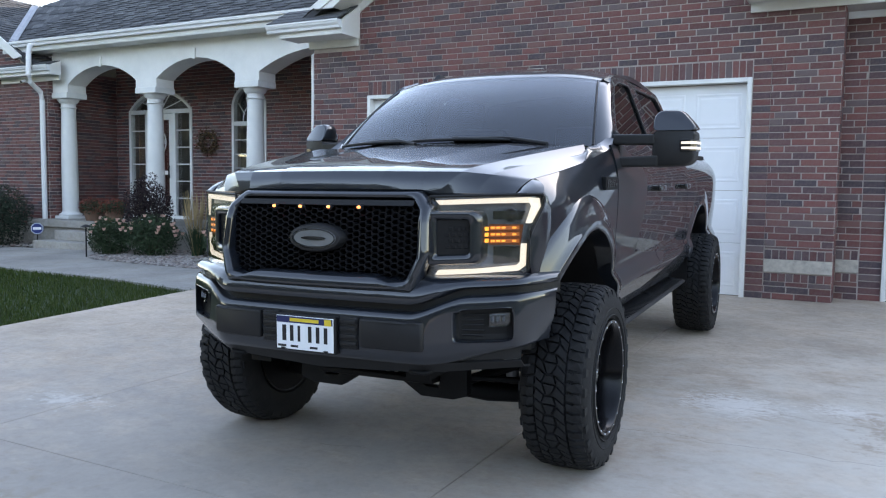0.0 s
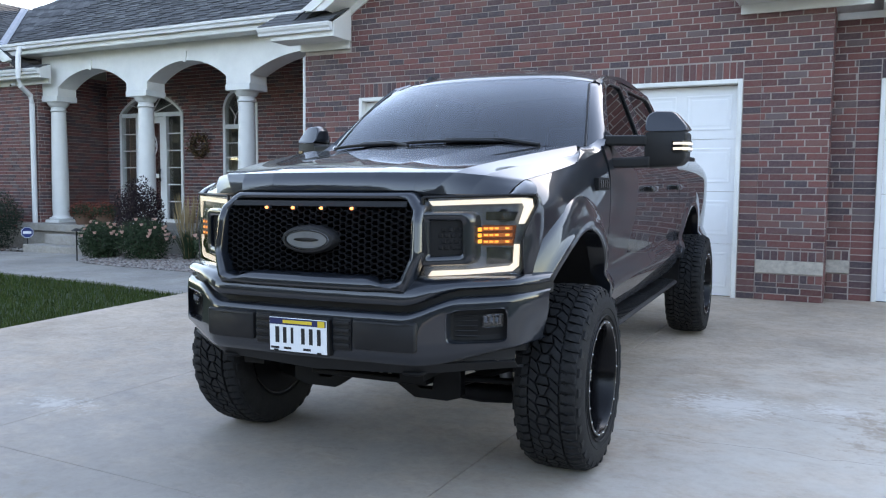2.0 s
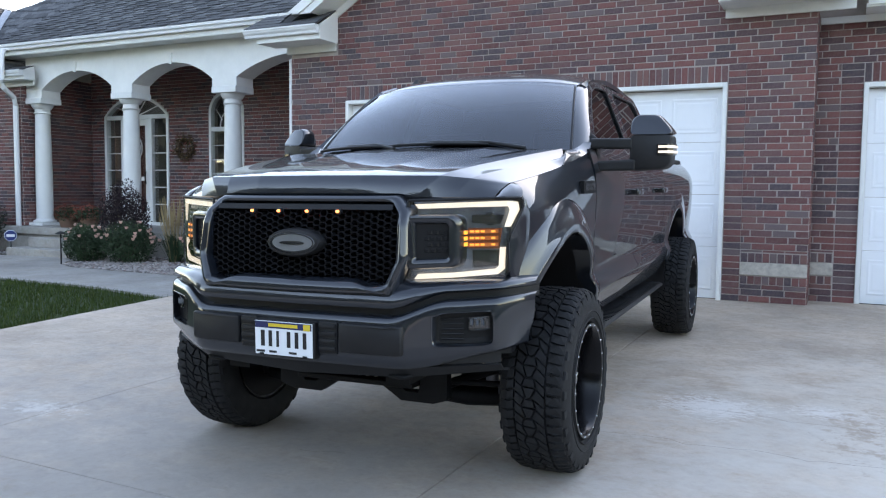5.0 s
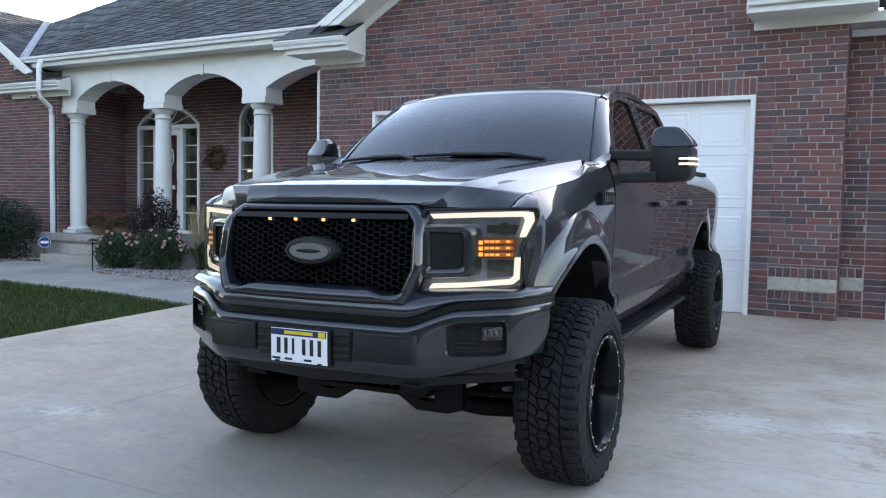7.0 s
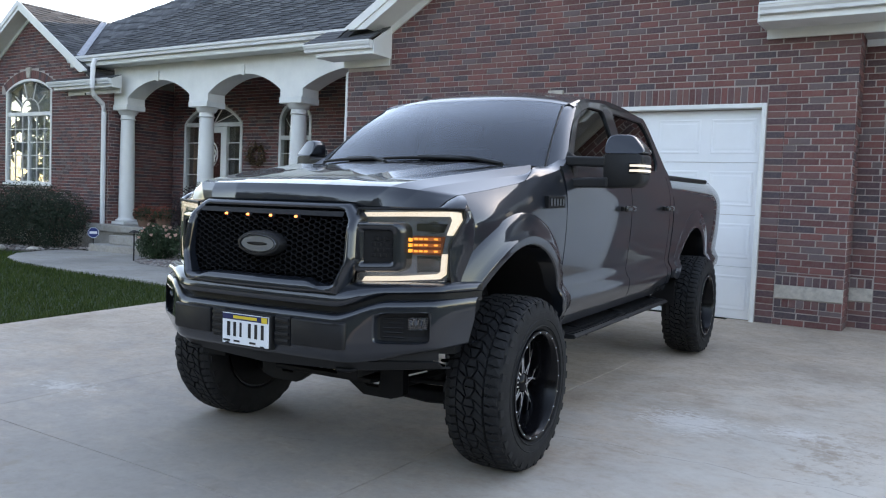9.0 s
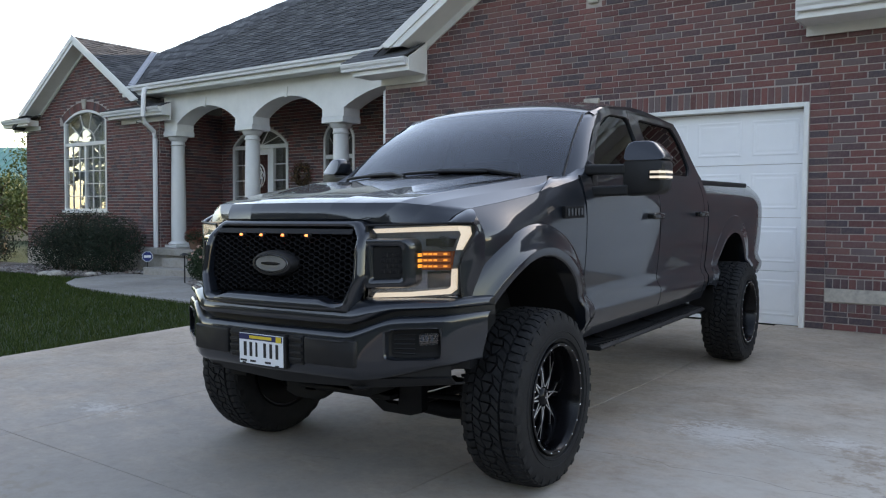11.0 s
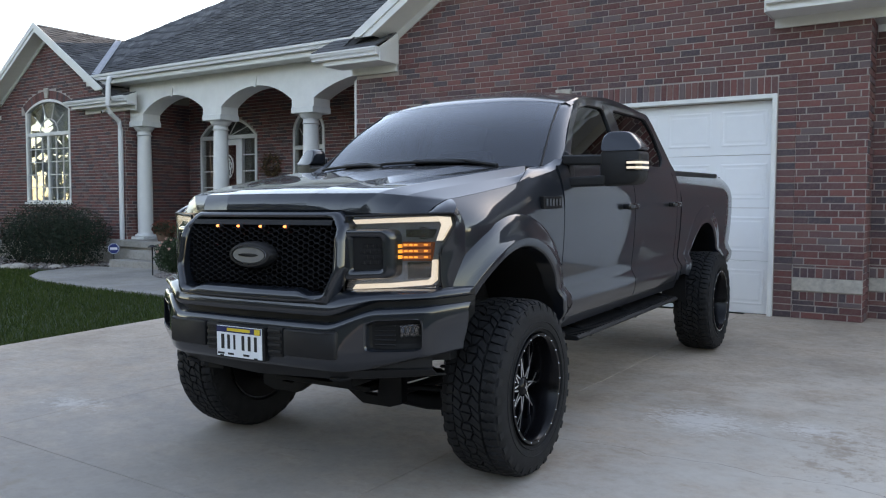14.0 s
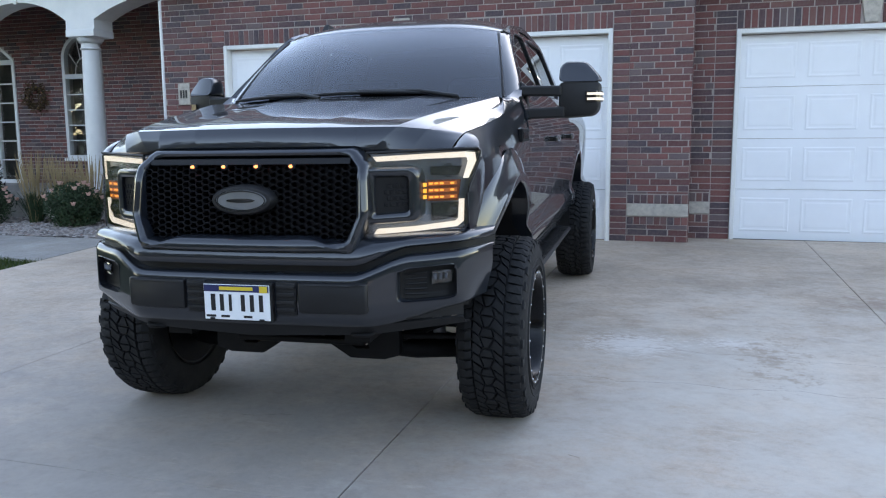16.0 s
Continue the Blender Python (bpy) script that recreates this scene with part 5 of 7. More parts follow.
def pad(name, x0, x1, z0, z1, out_, mat, parent, label="", bev=0.012):
    xs = span(x0, x1, 8)
    loop = [(x, z0) for x in xs] + [(x, z1) for x in xs[::-1]]
    lo, hi = [(x, bow(x) + 0.03, z) for x, z in loop], [(x, bow(x) - out_, z) for x, z in loop]
    return link(name, Shape().prism(lo, hi), mat, parent, label, bevel=bev, smooth=40)


for sd in (1, -1):
    a, b = sorted((sd * 0.265, sd * 0.56))
    pad("bumper_pad", a, b, 0.732, 0.862, 0.014, BLACK, bumper, "matt black rectangular bumper pad", 0.012)
    a, b = sorted((sd * 0.165, sd * 0.255))
    vent = pad("bumper_vent", a, b, 0.72, 0.862, 0.004, BLACK, bumper, bev=0.004)
    for k in range(4):
        pad("vent_slat", a + 0.004, b - 0.004, 0.735 + 0.033 * k, 0.753 + 0.033 * k, 0.013, BLACK, vent, bev=0.003)
    # fog lamp recess
    ztop = lambda x: lerp(0.765, BUMP(x) - 0.036, 0.9)
    edge = [(x, 0.765) for x in span(*FOGX, 23)] + [(FOGX[1], z) for z in span(0.765, ztop(FOGX[1]), 12)[1:]] + [(x, ztop(x)) for x in span(*FOGX, 23)[-2::-1]] + [(FOGX[0], z) for z in span(ztop(FOGX[0]), 0.765, 12)[1:-1]]
    FC, FH = (0.775, 0.838), (0.115, 0.075)

    def ring(g, d, n_=7.0):
        """The pocket's outline, scaled by g, with corners rounded by a superellipse of power n_, at depth d."""
        out_ = []
        for x, z in edge:
            u_, v_ = (x - FC[0]) / FH[0], (z - FC[1]) / FH[1]
            f_ = g * max(abs(u_), abs(v_)) / (abs(u_) ** n_ + abs(v_) ** n_) ** (1 / n_)
            x1_, z1_ = FC[0] + u_ * FH[0] * f_, FC[1] + v_ * FH[1] * f_
            out_.append((sd * x1_, bow(x1_) + d, z1_))
        return out_

    flush = [(sd * x, bow(x) + 0.004, z) for x, z in edge]
    link("fog_bezel", Shape().grid([flush, ring(0.985, 0.003), ring(0.965, 0.006), ring(0.945, 0.022), ring(0.935, 0.04)], True), PAINT, bumper, "painted rounded edge of the lamp pocket", smooth=50)
    back = link("fog_pocket", Shape().grid([ring(0.96, 0.034), ring(0.9, 0.052), ring(0.6, 0.056), ring(0.3, 0.056), ring(0.01, 0.056)], True), GRILLE, bumper, "black recessed fog lamp pocket")
    for k in range(5 if sd > 0 else 0):
        link("pocket_rib", Shape().tube([(sd * 0.685, bow(0.685) + 0.048, 0.795 + 0.021 * k), (sd * 0.765, bow(0.765) + 0.048, 0.79 + 0.023 * k)], 0.004, 5), BLACK, back)
    fog = link("fog_lamp", Shape().prism([(sd * x, bow(x) + 0.042, z) for x, z in ((0.785, 0.825), (0.868, 0.830), (0.868, 0.892), (0.785, 0.888))],
                                         [(sd * x, bow(x) + 0.03, z) for x, z in ((0.79, 0.83), (0.863, 0.835), (0.863, 0.887), (0.79, 0.883))]), LENS, back, "small rectangular fog lamp", bevel=0.004)
    for k in range(3):
        link("fog_reflector", Shape().box(sd * (0.793 + 0.02 * k), sd * (0.807 + 0.02 * k), bow(0.80 + 0.02 * k) + 0.031, bow(0.80 + 0.02 * k) + 0.04, 0.852, 0.876), LAMPGREY, fog)
    # recovery hook under the bumper
    link("tow_hook", Shape().tube([(sd * 0.44, -0.78, 0.64), (sd * 0.44, -0.83, 0.625), (sd * 0.46, -0.855, 0.62), (sd * 0.53, -0.855, 0.62), (sd * 0.55, -0.83, 0.625), (sd * 0.55, -0.78, 0.64)], 0.010, 8), CHASSIS, truck, "black steel tow hook", smooth=50)

# number plate: plain bars stand for its writing
PX, PZ, PYF = -0.005, 0.775, bow(0) - 0.022
plate = link("number_plate", Shape().box(PX - 0.1525, PX + 0.1525, PYF - 0.003, PYF + 0.003, PZ - 0.076, PZ + 0.076), WHITEPLATE, truck, "white number plate with dark blue top band", bevel=0.002)
link("plate_holder", Shape().box(PX - 0.16, PX + 0.16, PYF + 0.004, PYF + 0.05, PZ - 0.085, PZ + 0.082), BLACK, plate, bevel=0.006)
f0 = PYF - 0.0034
link("plate_band", Shape().box(PX - 0.15, PX + 0.15, f0 - 0.001, f0, PZ + 0.045, PZ + 0.074), BLUEINK, plate)
link("plate_sticker", Shape().box(PX + 0.108, PX + 0.144, f0 - 0.002, f0 - 0.001, PZ + 0.044, PZ + 0.072), YELLOWINK, plate)
link("plate_bar", Shape().box(PX - 0.078, PX + 0.078, f0 - 0.002, f0 - 0.001, PZ + 0.052, PZ + 0.067), YELLOWINK, plate)
for k, (u, w) in enumerate(((-0.12, 0.034), (-0.078, 0.03), (-0.036, 0.022), (0.02, 0.03), (0.062, 0.03), (0.104, 0.03))):
    link("plate_bar", Shape().box(PX + u, PX + u + w * 0.62, f0 - 0.001, f0, PZ - 0.038, PZ + 0.034), BLACKINK, plate)
for u, w in ((-0.075, 0.04), (0.03, 0.04), (-0.145, 0.045)):
    link("plate_bar", Shape().box(PX + u, PX + u + w, f0 - 0.001, f0, PZ - 0.066, PZ - 0.056), BLACKINK, plate)
for u in (-0.115, 0.115):
    link("plate_bolt", Shape().box(PX + u - 0.012, PX + u + 0.012, f0 - 0.006, f0, PZ - 0.079, PZ - 0.068), BLACK, plate, bevel=0.003)

# grille
GO = [(-0.480, 1.413), (0.480, 1.413), (0.548, 1.350), (0.560, 1.15), (0.50, 0.985), (0.30, 0.978), (-0.30, 0.978), (-0.50, 0.985), (-0.560, 1.15), (-0.548, 1.350)]
GI = [(-0.445, 1.376), (0.445, 1.376), (0.495, 1.325), (0.502, 1.13), (0.460, 1.032), (0.355, 1.030), (0.318, 1.050), (-0.318, 1.050), (-0.355, 1.030), (-0.460, 1.032), (-0.502, 1.13), (-0.495, 1.325)]


def lean(z):
    """How far the front end leans back at height z."""
    return 0.055 * min(1, max(0, (z - 1.0) / 0.3)) + 0.075 * sstep(1.28, 1.42, z)


def polar_pts(loop, c, n):
    """Where rays from c at even angles meet a closed outline."""
    out_ = []
    for i in range(n):
        a = 2 * math.pi * i / n
        dx, dz = math.cos(a) * 2.2, math.sin(a)
        best = None
        for j in range(len(loop)):
            p, q = loop[j], loop[(j + 1) % len(loop)]
            ex, ez = q[0] - p[0], q[1] - p[1]
            det = dx * ez - dz * ex
            if abs(det) < 1e-9:
                continue
            t = ((p[0] - c[0]) * ez - (p[1] - c[1]) * ex) / det
            u_ = ((p[0] - c[0]) * dz - (p[1] - c[1]) * dx) / det
            if t > 0 and -1e-6 <= u_ <= 1 + 1e-6:
                best = t
        out_.append((c[0] + dx * best, c[1] + dz * best))
    return out_


C0 = (0.0, 1.19)
PO, PI = polar_pts(GO, C0, 180), polar_pts(GI, C0, 180)
mid = lambda k: [(lerp(p[0], q[0], k), lerp(p[1], q[1], k)) for p, q in zip(PO, PI)]
G = lambda loop, d: [(x, bow(x) + d + 0.35 * lean(z), z) for x, z in loop]
GS = lambda loop, d: [(x, bow(x) + d + lean(z), z) for x, z in loop]
rows = [GS(PO, 0.09), GS(PO, 0.042), GS(mid(0.08), 0.024), GS(mid(0.2), 0.013), GS(mid(0.45), 0.009), GS(mid(0.72), 0.016), GS(mid(0.86), 0.027), GS(mid(0.95), 0.045), G(PI, 0.12)]
grille = link("grille", Shape().grid(rows, True), PAINT, truck, "painted grille surround with black honeycomb mesh", smooth=40)
link("grille_backing", Shape().prism(G(PI, 0.145), G(PI, 0.15)), GRILLE, grille)


hexes = Shape()
cw, ch = 0.043, 0.0275
for r_ in range(-14, 15):
    for c_ in range(-9, 10):
        hx, hz = (c_ + 0.5 * (r_ % 2)) * cw * 1.5, 1.195 + r_ * ch * 0.5
        if not inside_loop(hx, hz, GI) or hz > 1.34:
            continue
        six = [(0.5, 0.0), (0.25, 0.5), (-0.25, 0.5), (-0.5, 0.0), (-0.25, -0.5), (0.25, -0.5)]
        o_ = [(hx + u_ * cw * 1.01, hz + v_ * ch * 1.01) for u_, v_ in six]
        i_ = [(hx + u_ * cw * 0.86, hz + v_ * ch * 0.80) for u_, v_ in six]
        hexes.grid([G(o_, 0.085), G(i_, 0.082), G(i_, 0.125)], True)
gb = span(-0.47, 0.47, 24)
link("grille_brow", Shape().grid([G([(x, z) for x in gb], d) for z, d in ((1.374, 0.12), (1.372, 0.078), (1.349, 0.074), (1.346, 0.12))]), GRILLE, grille, "plain black panel above the mesh")
quick("honeycomb", hexes, GRILLE, grille, "matt black honeycomb grille mesh")
em = lambda a, b: [(a * math.cos(2 * math.pi * i / 40), 1.2 + b * math.sin(2 * math.pi * i / 40)) for i in range(40)]
emblem = link("emblem", Shape().grid([G(em(0.147, 0.066), 0.085), G(em(0.145, 0.064), 0.05), G(em(0.135, 0.057), 0.036), G(em(0.119, 0.047), 0.034)], True), BLACK, grille, "oval grey emblem in a black bezel", smooth=40)
link("emblem_face", Shape().prism(G(em(0.12, 0.048), 0.04), G(em(0.115, 0.044), 0.033)), surface("emblem_grey", (0.27, 0.28, 0.30), 0.25, 0.1, 10, 80, metallic=0.6, relief=0), emblem, smooth=30)
link("emblem_ring", Shape().grid([G(em(0.114, 0.0435), 0.034), G(em(0.1125, 0.0425), 0.030), G(em(0.109, 0.0395), 0.030), G(em(0.1075, 0.038), 0.034)], True), CHASSIS, emblem, smooth=40)
link("emblem_bar", Shape().prism(G(em(0.066, 0.0085), 0.034), G(em(0.066, 0.0085), 0.030)), BLACKGLOSS, emblem)
for x in (-0.232, -0.082, 0.07, 0.226):
    mk = link("marker_lamp", Shape().lathe([(0.0, -0.009), (0.0045, -0.007), (0.0066, 0.0), (0.007, 0.02)], "y", (x, bow(x) + 0.062, 1.342), 16), MARKER, grille, "small round orange marker lamp, lit", smooth=60)
    link("marker_base", Shape().lathe([(0.0095, 0.0), (0.015, 0.004), (0.015, 0.02)], "y", (x, bow(x) + 0.064, 1.342), 16), BLACK, mk)

# headlamps
LY = lambda x, d=0.0: bow(abs(x)) + 0.132 - 0.07 * max(0, abs(x) - 0.55) + d
for sd in (1, -1):
    H = lambda loop, d: [(sd * x, LY(x, d), z) for x, z in loop]
    shell = [(0.53, 1.390), (0.70, 1.394), (0.90, 1.400), (0.942, 1.400), (0.953, 1.387), (0.951, 1.345), (0.917, 1.235), (0.909, 1.20), (0.912, 1.08), (0.895, 1.047), (0.70, 1.037), (0.51, 1.032)]

    def across(z):
        """Left and right end of the lamp at height z."""
        xs = []
        for i in range(len(shell)):
            (xa, za), (xb, zb) = shell[i], shell[(i + 1) % len(shell)]
            if (za > z) != (zb > z):
                xs.append(lerp(xa, xb, (z - za) / (zb - za)))
        return min(xs), max(xs)

    def sheet(d, inset=0.0):
        rows_ = []
        for k in range(23):
            z = lerp(1.038, 1.389, k / 22)
            xl, xr = across(z)
            rows_.append([(sd * lerp(xl, xr - inset, i / 24), LY(lerp(xl, xr - inset, i / 24), d), z) for i in range(25)])
        return Shape().grid(rows_)

    lamp = link("headlamp", sheet(0.06), LAMPGREY, truck, "smoked headlamp with light bars and amber turn signal")
    lens = dense(shell, 0.06)
    link("lamp_lens", sheet(0.0), LENS, lamp, "clear headlamp lens", smooth=60, thick=0.003).visible_shadow = False
    link("lamp_edge", Shape().tube(H(lens + lens[:1], 0.004), 0.007, 6, False), BLACK, lamp)
    bar = lambda nm, lp, mt, d0=0.03, d1=0.016, lab="": link(nm, Shape().prism(H(dense(lp, 0.05), d0), H(dense(lp, 0.05), d1)), mt, lamp, lab, bevel=0.0)
    bar("light_bar", [(0.55, 1.373), (0.75, 1.381), (0.90, 1.386), (0.934, 1.381), (0.938, 1.345), (0.912, 1.272), (0.893, 1.272), (0.911, 1.345), (0.906, 1.362), (0.75, 1.359), (0.565, 1.353)], LED, lab="white light bar along the top")
    bar("light_bar", [(0.545, 1.046), (0.70, 1.051), (0.868, 1.063), (0.892, 1.085), (0.895, 1.182), (0.876, 1.182), (0.872, 1.1), (0.858, 1.087), (0.70, 1.072), (0.56, 1.068)], LED, lab="white light bar along the bottom")
    bar("lamp_reflector", [(0.765, 1.325), (0.885, 1.325), (0.870, 1.285), (0.765, 1.29)], BLACKGLOSS, 0.045, 0.03)
    bar("lamp_reflector", [(0.762, 1.168), (0.868, 1.168), (0.866, 1.108), (0.855, 1.097), (0.762, 1.09)], BLACKGLOSS, 0.056, 0.046)
    amb = bar("amber_reflector", [(0.752, 1.268), (0.882, 1.266), (0.870, 1.176), (0.752, 1.178)], AMBERDIM, 0.034, 0.024, "amber turn signal reflector")
    for k in range(3):
        z = 1.19 + 0.029 * k
        link("amber_strip", Shape().prism(H(dense([(0.756, z - 0.005), (0.868, z - 0.003), (0.868, z + 0.013), (0.756, z + 0.012)], 0.03), 0.024), H(dense([(0.756, z - 0.005), (0.868, z - 0.003), (0.868, z + 0.013), (0.756, z + 0.012)], 0.03), 0.017)), AMBERMID, amb, "amber strip with lit diodes")
        for q in (0, 1, 2, 4):
            xq = 0.762 + 0.0205 * q
            lp = [(xq, z + 0.001), (xq + 0.014, z + 0.001), (xq + 0.014, z + 0.009), (xq, z + 0.009)]
            link("amber_diode", Shape().prism(H(lp, 0.018), H(lp, 0.014)), AMBER, amb)
    for z in (1.196, 1.222, 1.248):
        lp = [(0.739, z - 0.008), (0.749, z - 0.008), (0.749, z + 0.008), (0.739, z + 0.008)]
        link("amber_diode", Shape().prism(H(lp, 0.03), H(lp, 0.014)), AMBER, amb)
    for px, pz, rr in ((0.83, 1.307, 0.025), (0.84, 1.135, 0.028)):
        pj = link("projector", Shape().lathe([(0.0, -0.016), (rr * 0.5, -0.011), (rr * 0.85, 0.0), (rr, 0.004), (rr * 1.15, 0.0), (rr * 1.15, 0.03)], "y", (sd * px, LY(px, 0.04), pz), 24), LENS, lamp, "round glass projector lens", smooth=40)
        link("projector_bowl", Shape().lathe([(rr * 1.2, -0.004), (rr * 1.2, 0.02), (rr * 0.7, 0.024), (0, 0.024)], "y", (sd * px, LY(px, 0.04), pz), 24), CHROME if pz < 1.2 else LAMPGREY, pj, smooth=40)
    # bracket that joins the grille into the lamp
    bo = smooth_loop([(0.52, 1.330), (0.715, 1.330), (0.738, 1.306), (0.738, 1.118), (0.715, 1.094), (0.52, 1.088)], 0.025, 4)
    bi = smooth_loop([(0.565, 1.290), (0.680, 1.290), (0.690, 1.280), (0.690, 1.150), (0.680, 1.140), (0.565, 1.135)], 0.012, 4)
    bm_ = lambda k_: [(lerp(p[0], q[0], k_), lerp(p[1], q[1], k_)) for p, q in zip(bo, bi)]
    rows = [H(bo, 0.05), H(bo, 0.0), H(bm_(0.06), -0.018), H(bm_(0.18), -0.030), H(bm_(0.45), -0.034), H(bm_(0.72), -0.030), H(bm_(0.9), -0.024), H(bi, -0.004)]
    br = link("lamp_bracket", Shape().grid(rows, True), PAINT, grille, "painted bracket framing a black insert", smooth=40)
    ins = link("bracket_insert", Shape().prism(H(bi, -0.007), H(bi, 0.02)), GRILLE, br)
    for r_ in range(4):
        for c_ in range(4):
            cx, cz = 0.605 + 0.024 * c_ + 0.012 * (r_ % 2), 1.172 + 0.026 * r_
            link("insert_stud", Shape().prism(H([(cx - 0.009, cz - 0.009), (cx + 0.009, cz - 0.009), (cx + 0.009, cz + 0.009), (cx - 0.009, cz + 0.009)], -0.006), H([(cx - 0.006, cz - 0.006), (cx + 0.006, cz - 0.006), (cx + 0.006, cz + 0.006), (cx - 0.006, cz + 0.006)], -0.010)), GRILLE, ins)
    # fender nose beside the lamp
    out_line = [(0.985, 0.930), (1.06, 0.916), (1.20, 0.913), (1.235, 0.920), (1.345, 0.955), (1.387, 0.957), (1.402, 0.950)]

    def lamp_side(z):
        """Where the fender meets the lamp at height z."""
        for (za, xa), (zb, xb) in zip(out_line, out_line[1:]):
            if z <= zb:
                return lerp(xa, xb, (z - za) / (zb - za))
        return out_line[-1][1]

    rows = []
    for k in range(15):
        z = lerp(0.985, 1.402, k / 14)
        xe = lamp_side(z)
        r = []
        for m in range(7):
            yy = lerp(LY(xe, 0.002), -0.43, m / 6)
            zz = lerp(z, lerp(0.985, HOODLINE(-0.43), k / 14), m / 6)
            xf = lerp(flank(-0.43, min(zz, 1.42)), hood_edge(-0.43)[0], max(0, (zz - (HOODLINE(-0.43) - roll_w(-0.43))) / roll_w(-0.43)) ** 1.6)
            r.append((sd * lerp(xe, xf, math.sin(m / 6 * math.pi / 2) ** 0.9), yy, zz))
        rows.append(r)
    nose = link("fender_nose", Shape().grid(rows), PAINT, truck, smooth=50, thick=0.008 * sd)
    # fender top between lamp and hood
    rows = []
    for k in range(11):
        xb = lerp(0.856, 0.950, k / 10)
        yt = lerp(SEAM[0][0] + 0.008, -0.43, k / 10)
        pb, pt = (xb, LY(xb, 0.002), 1.402), (hood_edge(yt)[0] + 0.004, yt, hood_edge(yt)[1])
        bul = 0.012 * k / 10
        rows.append([(sd * (lerp(pb[0], pt[0], (m / 6) ** 1.3) + bul * math.sin(math.pi * m / 6)), lerp(pb[1], pt[1], m / 6), lerp(pb[2], pt[2], m / 6) + 0.5 * bul * math.sin(math.pi * m / 6)) for m in range(7)])
    link("fender_peak", Shape().grid(rows), PAINT, nose, smooth=50)

# mirrors
SHELL = smooth_loop([(1.150, 1.741), (1.148, 1.552), (1.165, 1.530), (1.350, 1.540), (1.385, 1.575), (1.392, 1.741)], 0.028, 4)
CAP = smooth_loop([(1.148, 1.744), (1.393, 1.744), (1.388, 1.772), (1.308, 1.862), (1.185, 1.864), (1.152, 1.832)], 0.03, 5)
for sd in (1, -1):
    def rings(loop, grow=1.0):
        """Outlines of the mirror from its back edge forward to its blunt nose."""
        sh_ = Shape()
        sh_.grid([[(sd * (1.27 + (x - 1.27) * g * grow), y + 0.05 * max(0, x - 1.2) / 0.19 + 0.5 * max(0, z - 1.75) * (1 if y < 0.95 else 0), 1.742 + (z - 1.742) * (0.35 + 0.65 * g) * grow) for x, z in loop] for y, g in ((1.02, 0.96), (1.012, 0.99), (0.96, 1.0), (0.90, 0.995), (0.872, 0.98), (0.858, 0.955), (0.850, 0.925), (0.846, 0.89))], True)
        n_ = len(loop)
        sh_.f += [tuple(range(n_)), tuple(range(len(sh_.v) - n_, len(sh_.v)))]
        return sh_

    m = link("side_mirror", rings(SHELL), BLACK, truck, "large towing mirror with black lower shell", smooth=50)
    link("mirror_cap", rings(CAP, 1.008), PAINT, m, "painted upper mirror cap", smooth=33)
    link("mirror_glass", Shape().box(sd * 1.18, sd * 1.36, 1.06, 1.066, 1.56, 1.80), CHROME, m, bevel=0.002)
    wrap = [(1.308, 0.868), (1.366, 0.880), (1.393, 0.922), (1.401, 1.02), (1.375, 1.02), (1.33, 0.91)]
    sig = link("mirror_signal", Shape().prism([(sd * x, y, 1.622) for x, y in wrap], [(sd * x, y, 1.690) for x, y in wrap]), BLACKGLOSS, m, "smoked signal lens", bevel=0.005)
    for z in (1.634, 1.664) if sd > 0 else ():
        strip_ = [(1.316, 0.864), (1.368, 0.875), (1.397, 0.918), (1.405, 1.012), (1.385, 1.012), (1.34, 0.91)]
        link("signal_strip", Shape().prism([(sd * x, y, z) for x, y in strip_], [(sd * x, y, z + 0.014) for x, y in strip_]), LED, sig, "lit white signal strip")
    link("mirror_arm", Shape().prism([(sd * 0.93, 0.79, 1.665), (sd * 0.93, 0.87, 1.665), (sd * 1.17, 0.93, 1.66), (sd * 1.17, 0.84, 1.66)], [(sd * 0.93, 0.79, 1.725), (sd * 0.93, 0.87, 1.725), (sd * 1.17, 0.93, 1.722), (sd * 1.17, 0.84, 1.722)]), BLACK, m, bevel=0.012)
    link("mirror_arm", Shape().prism([(sd * 0.95, 0.79, 1.53), (sd * 0.95, 0.87, 1.53), (sd * 1.19, 0.93, 1.535), (sd * 1.19, 0.84, 1.535)], [(sd * 0.95, 0.79, 1.59), (sd * 0.95, 0.87, 1.59), (sd * 1.19, 0.93, 1.6), (sd * 1.19, 0.84, 1.6)]), BLACK, m, bevel=0.012)
    link("mirror_mount", Shape().prism([(sd * 0.93, 0.80, 1.52), (sd * 0.93, 0.90, 1.52), (sd * 0.92, 0.97, 1.735), (sd * 0.92, 0.86, 1.76)], [(sd * 0.985, 0.80, 1.53), (sd * 0.985, 0.885, 1.53), (sd * 0.955, 0.94, 1.73), (sd * 0.95, 0.87, 1.74)]), BLACK, m, bevel=0.01)

    if sd < 0:
        m.location, m.scale = (-0.245, 0.06, -0.01), (0.8, 1, 1)

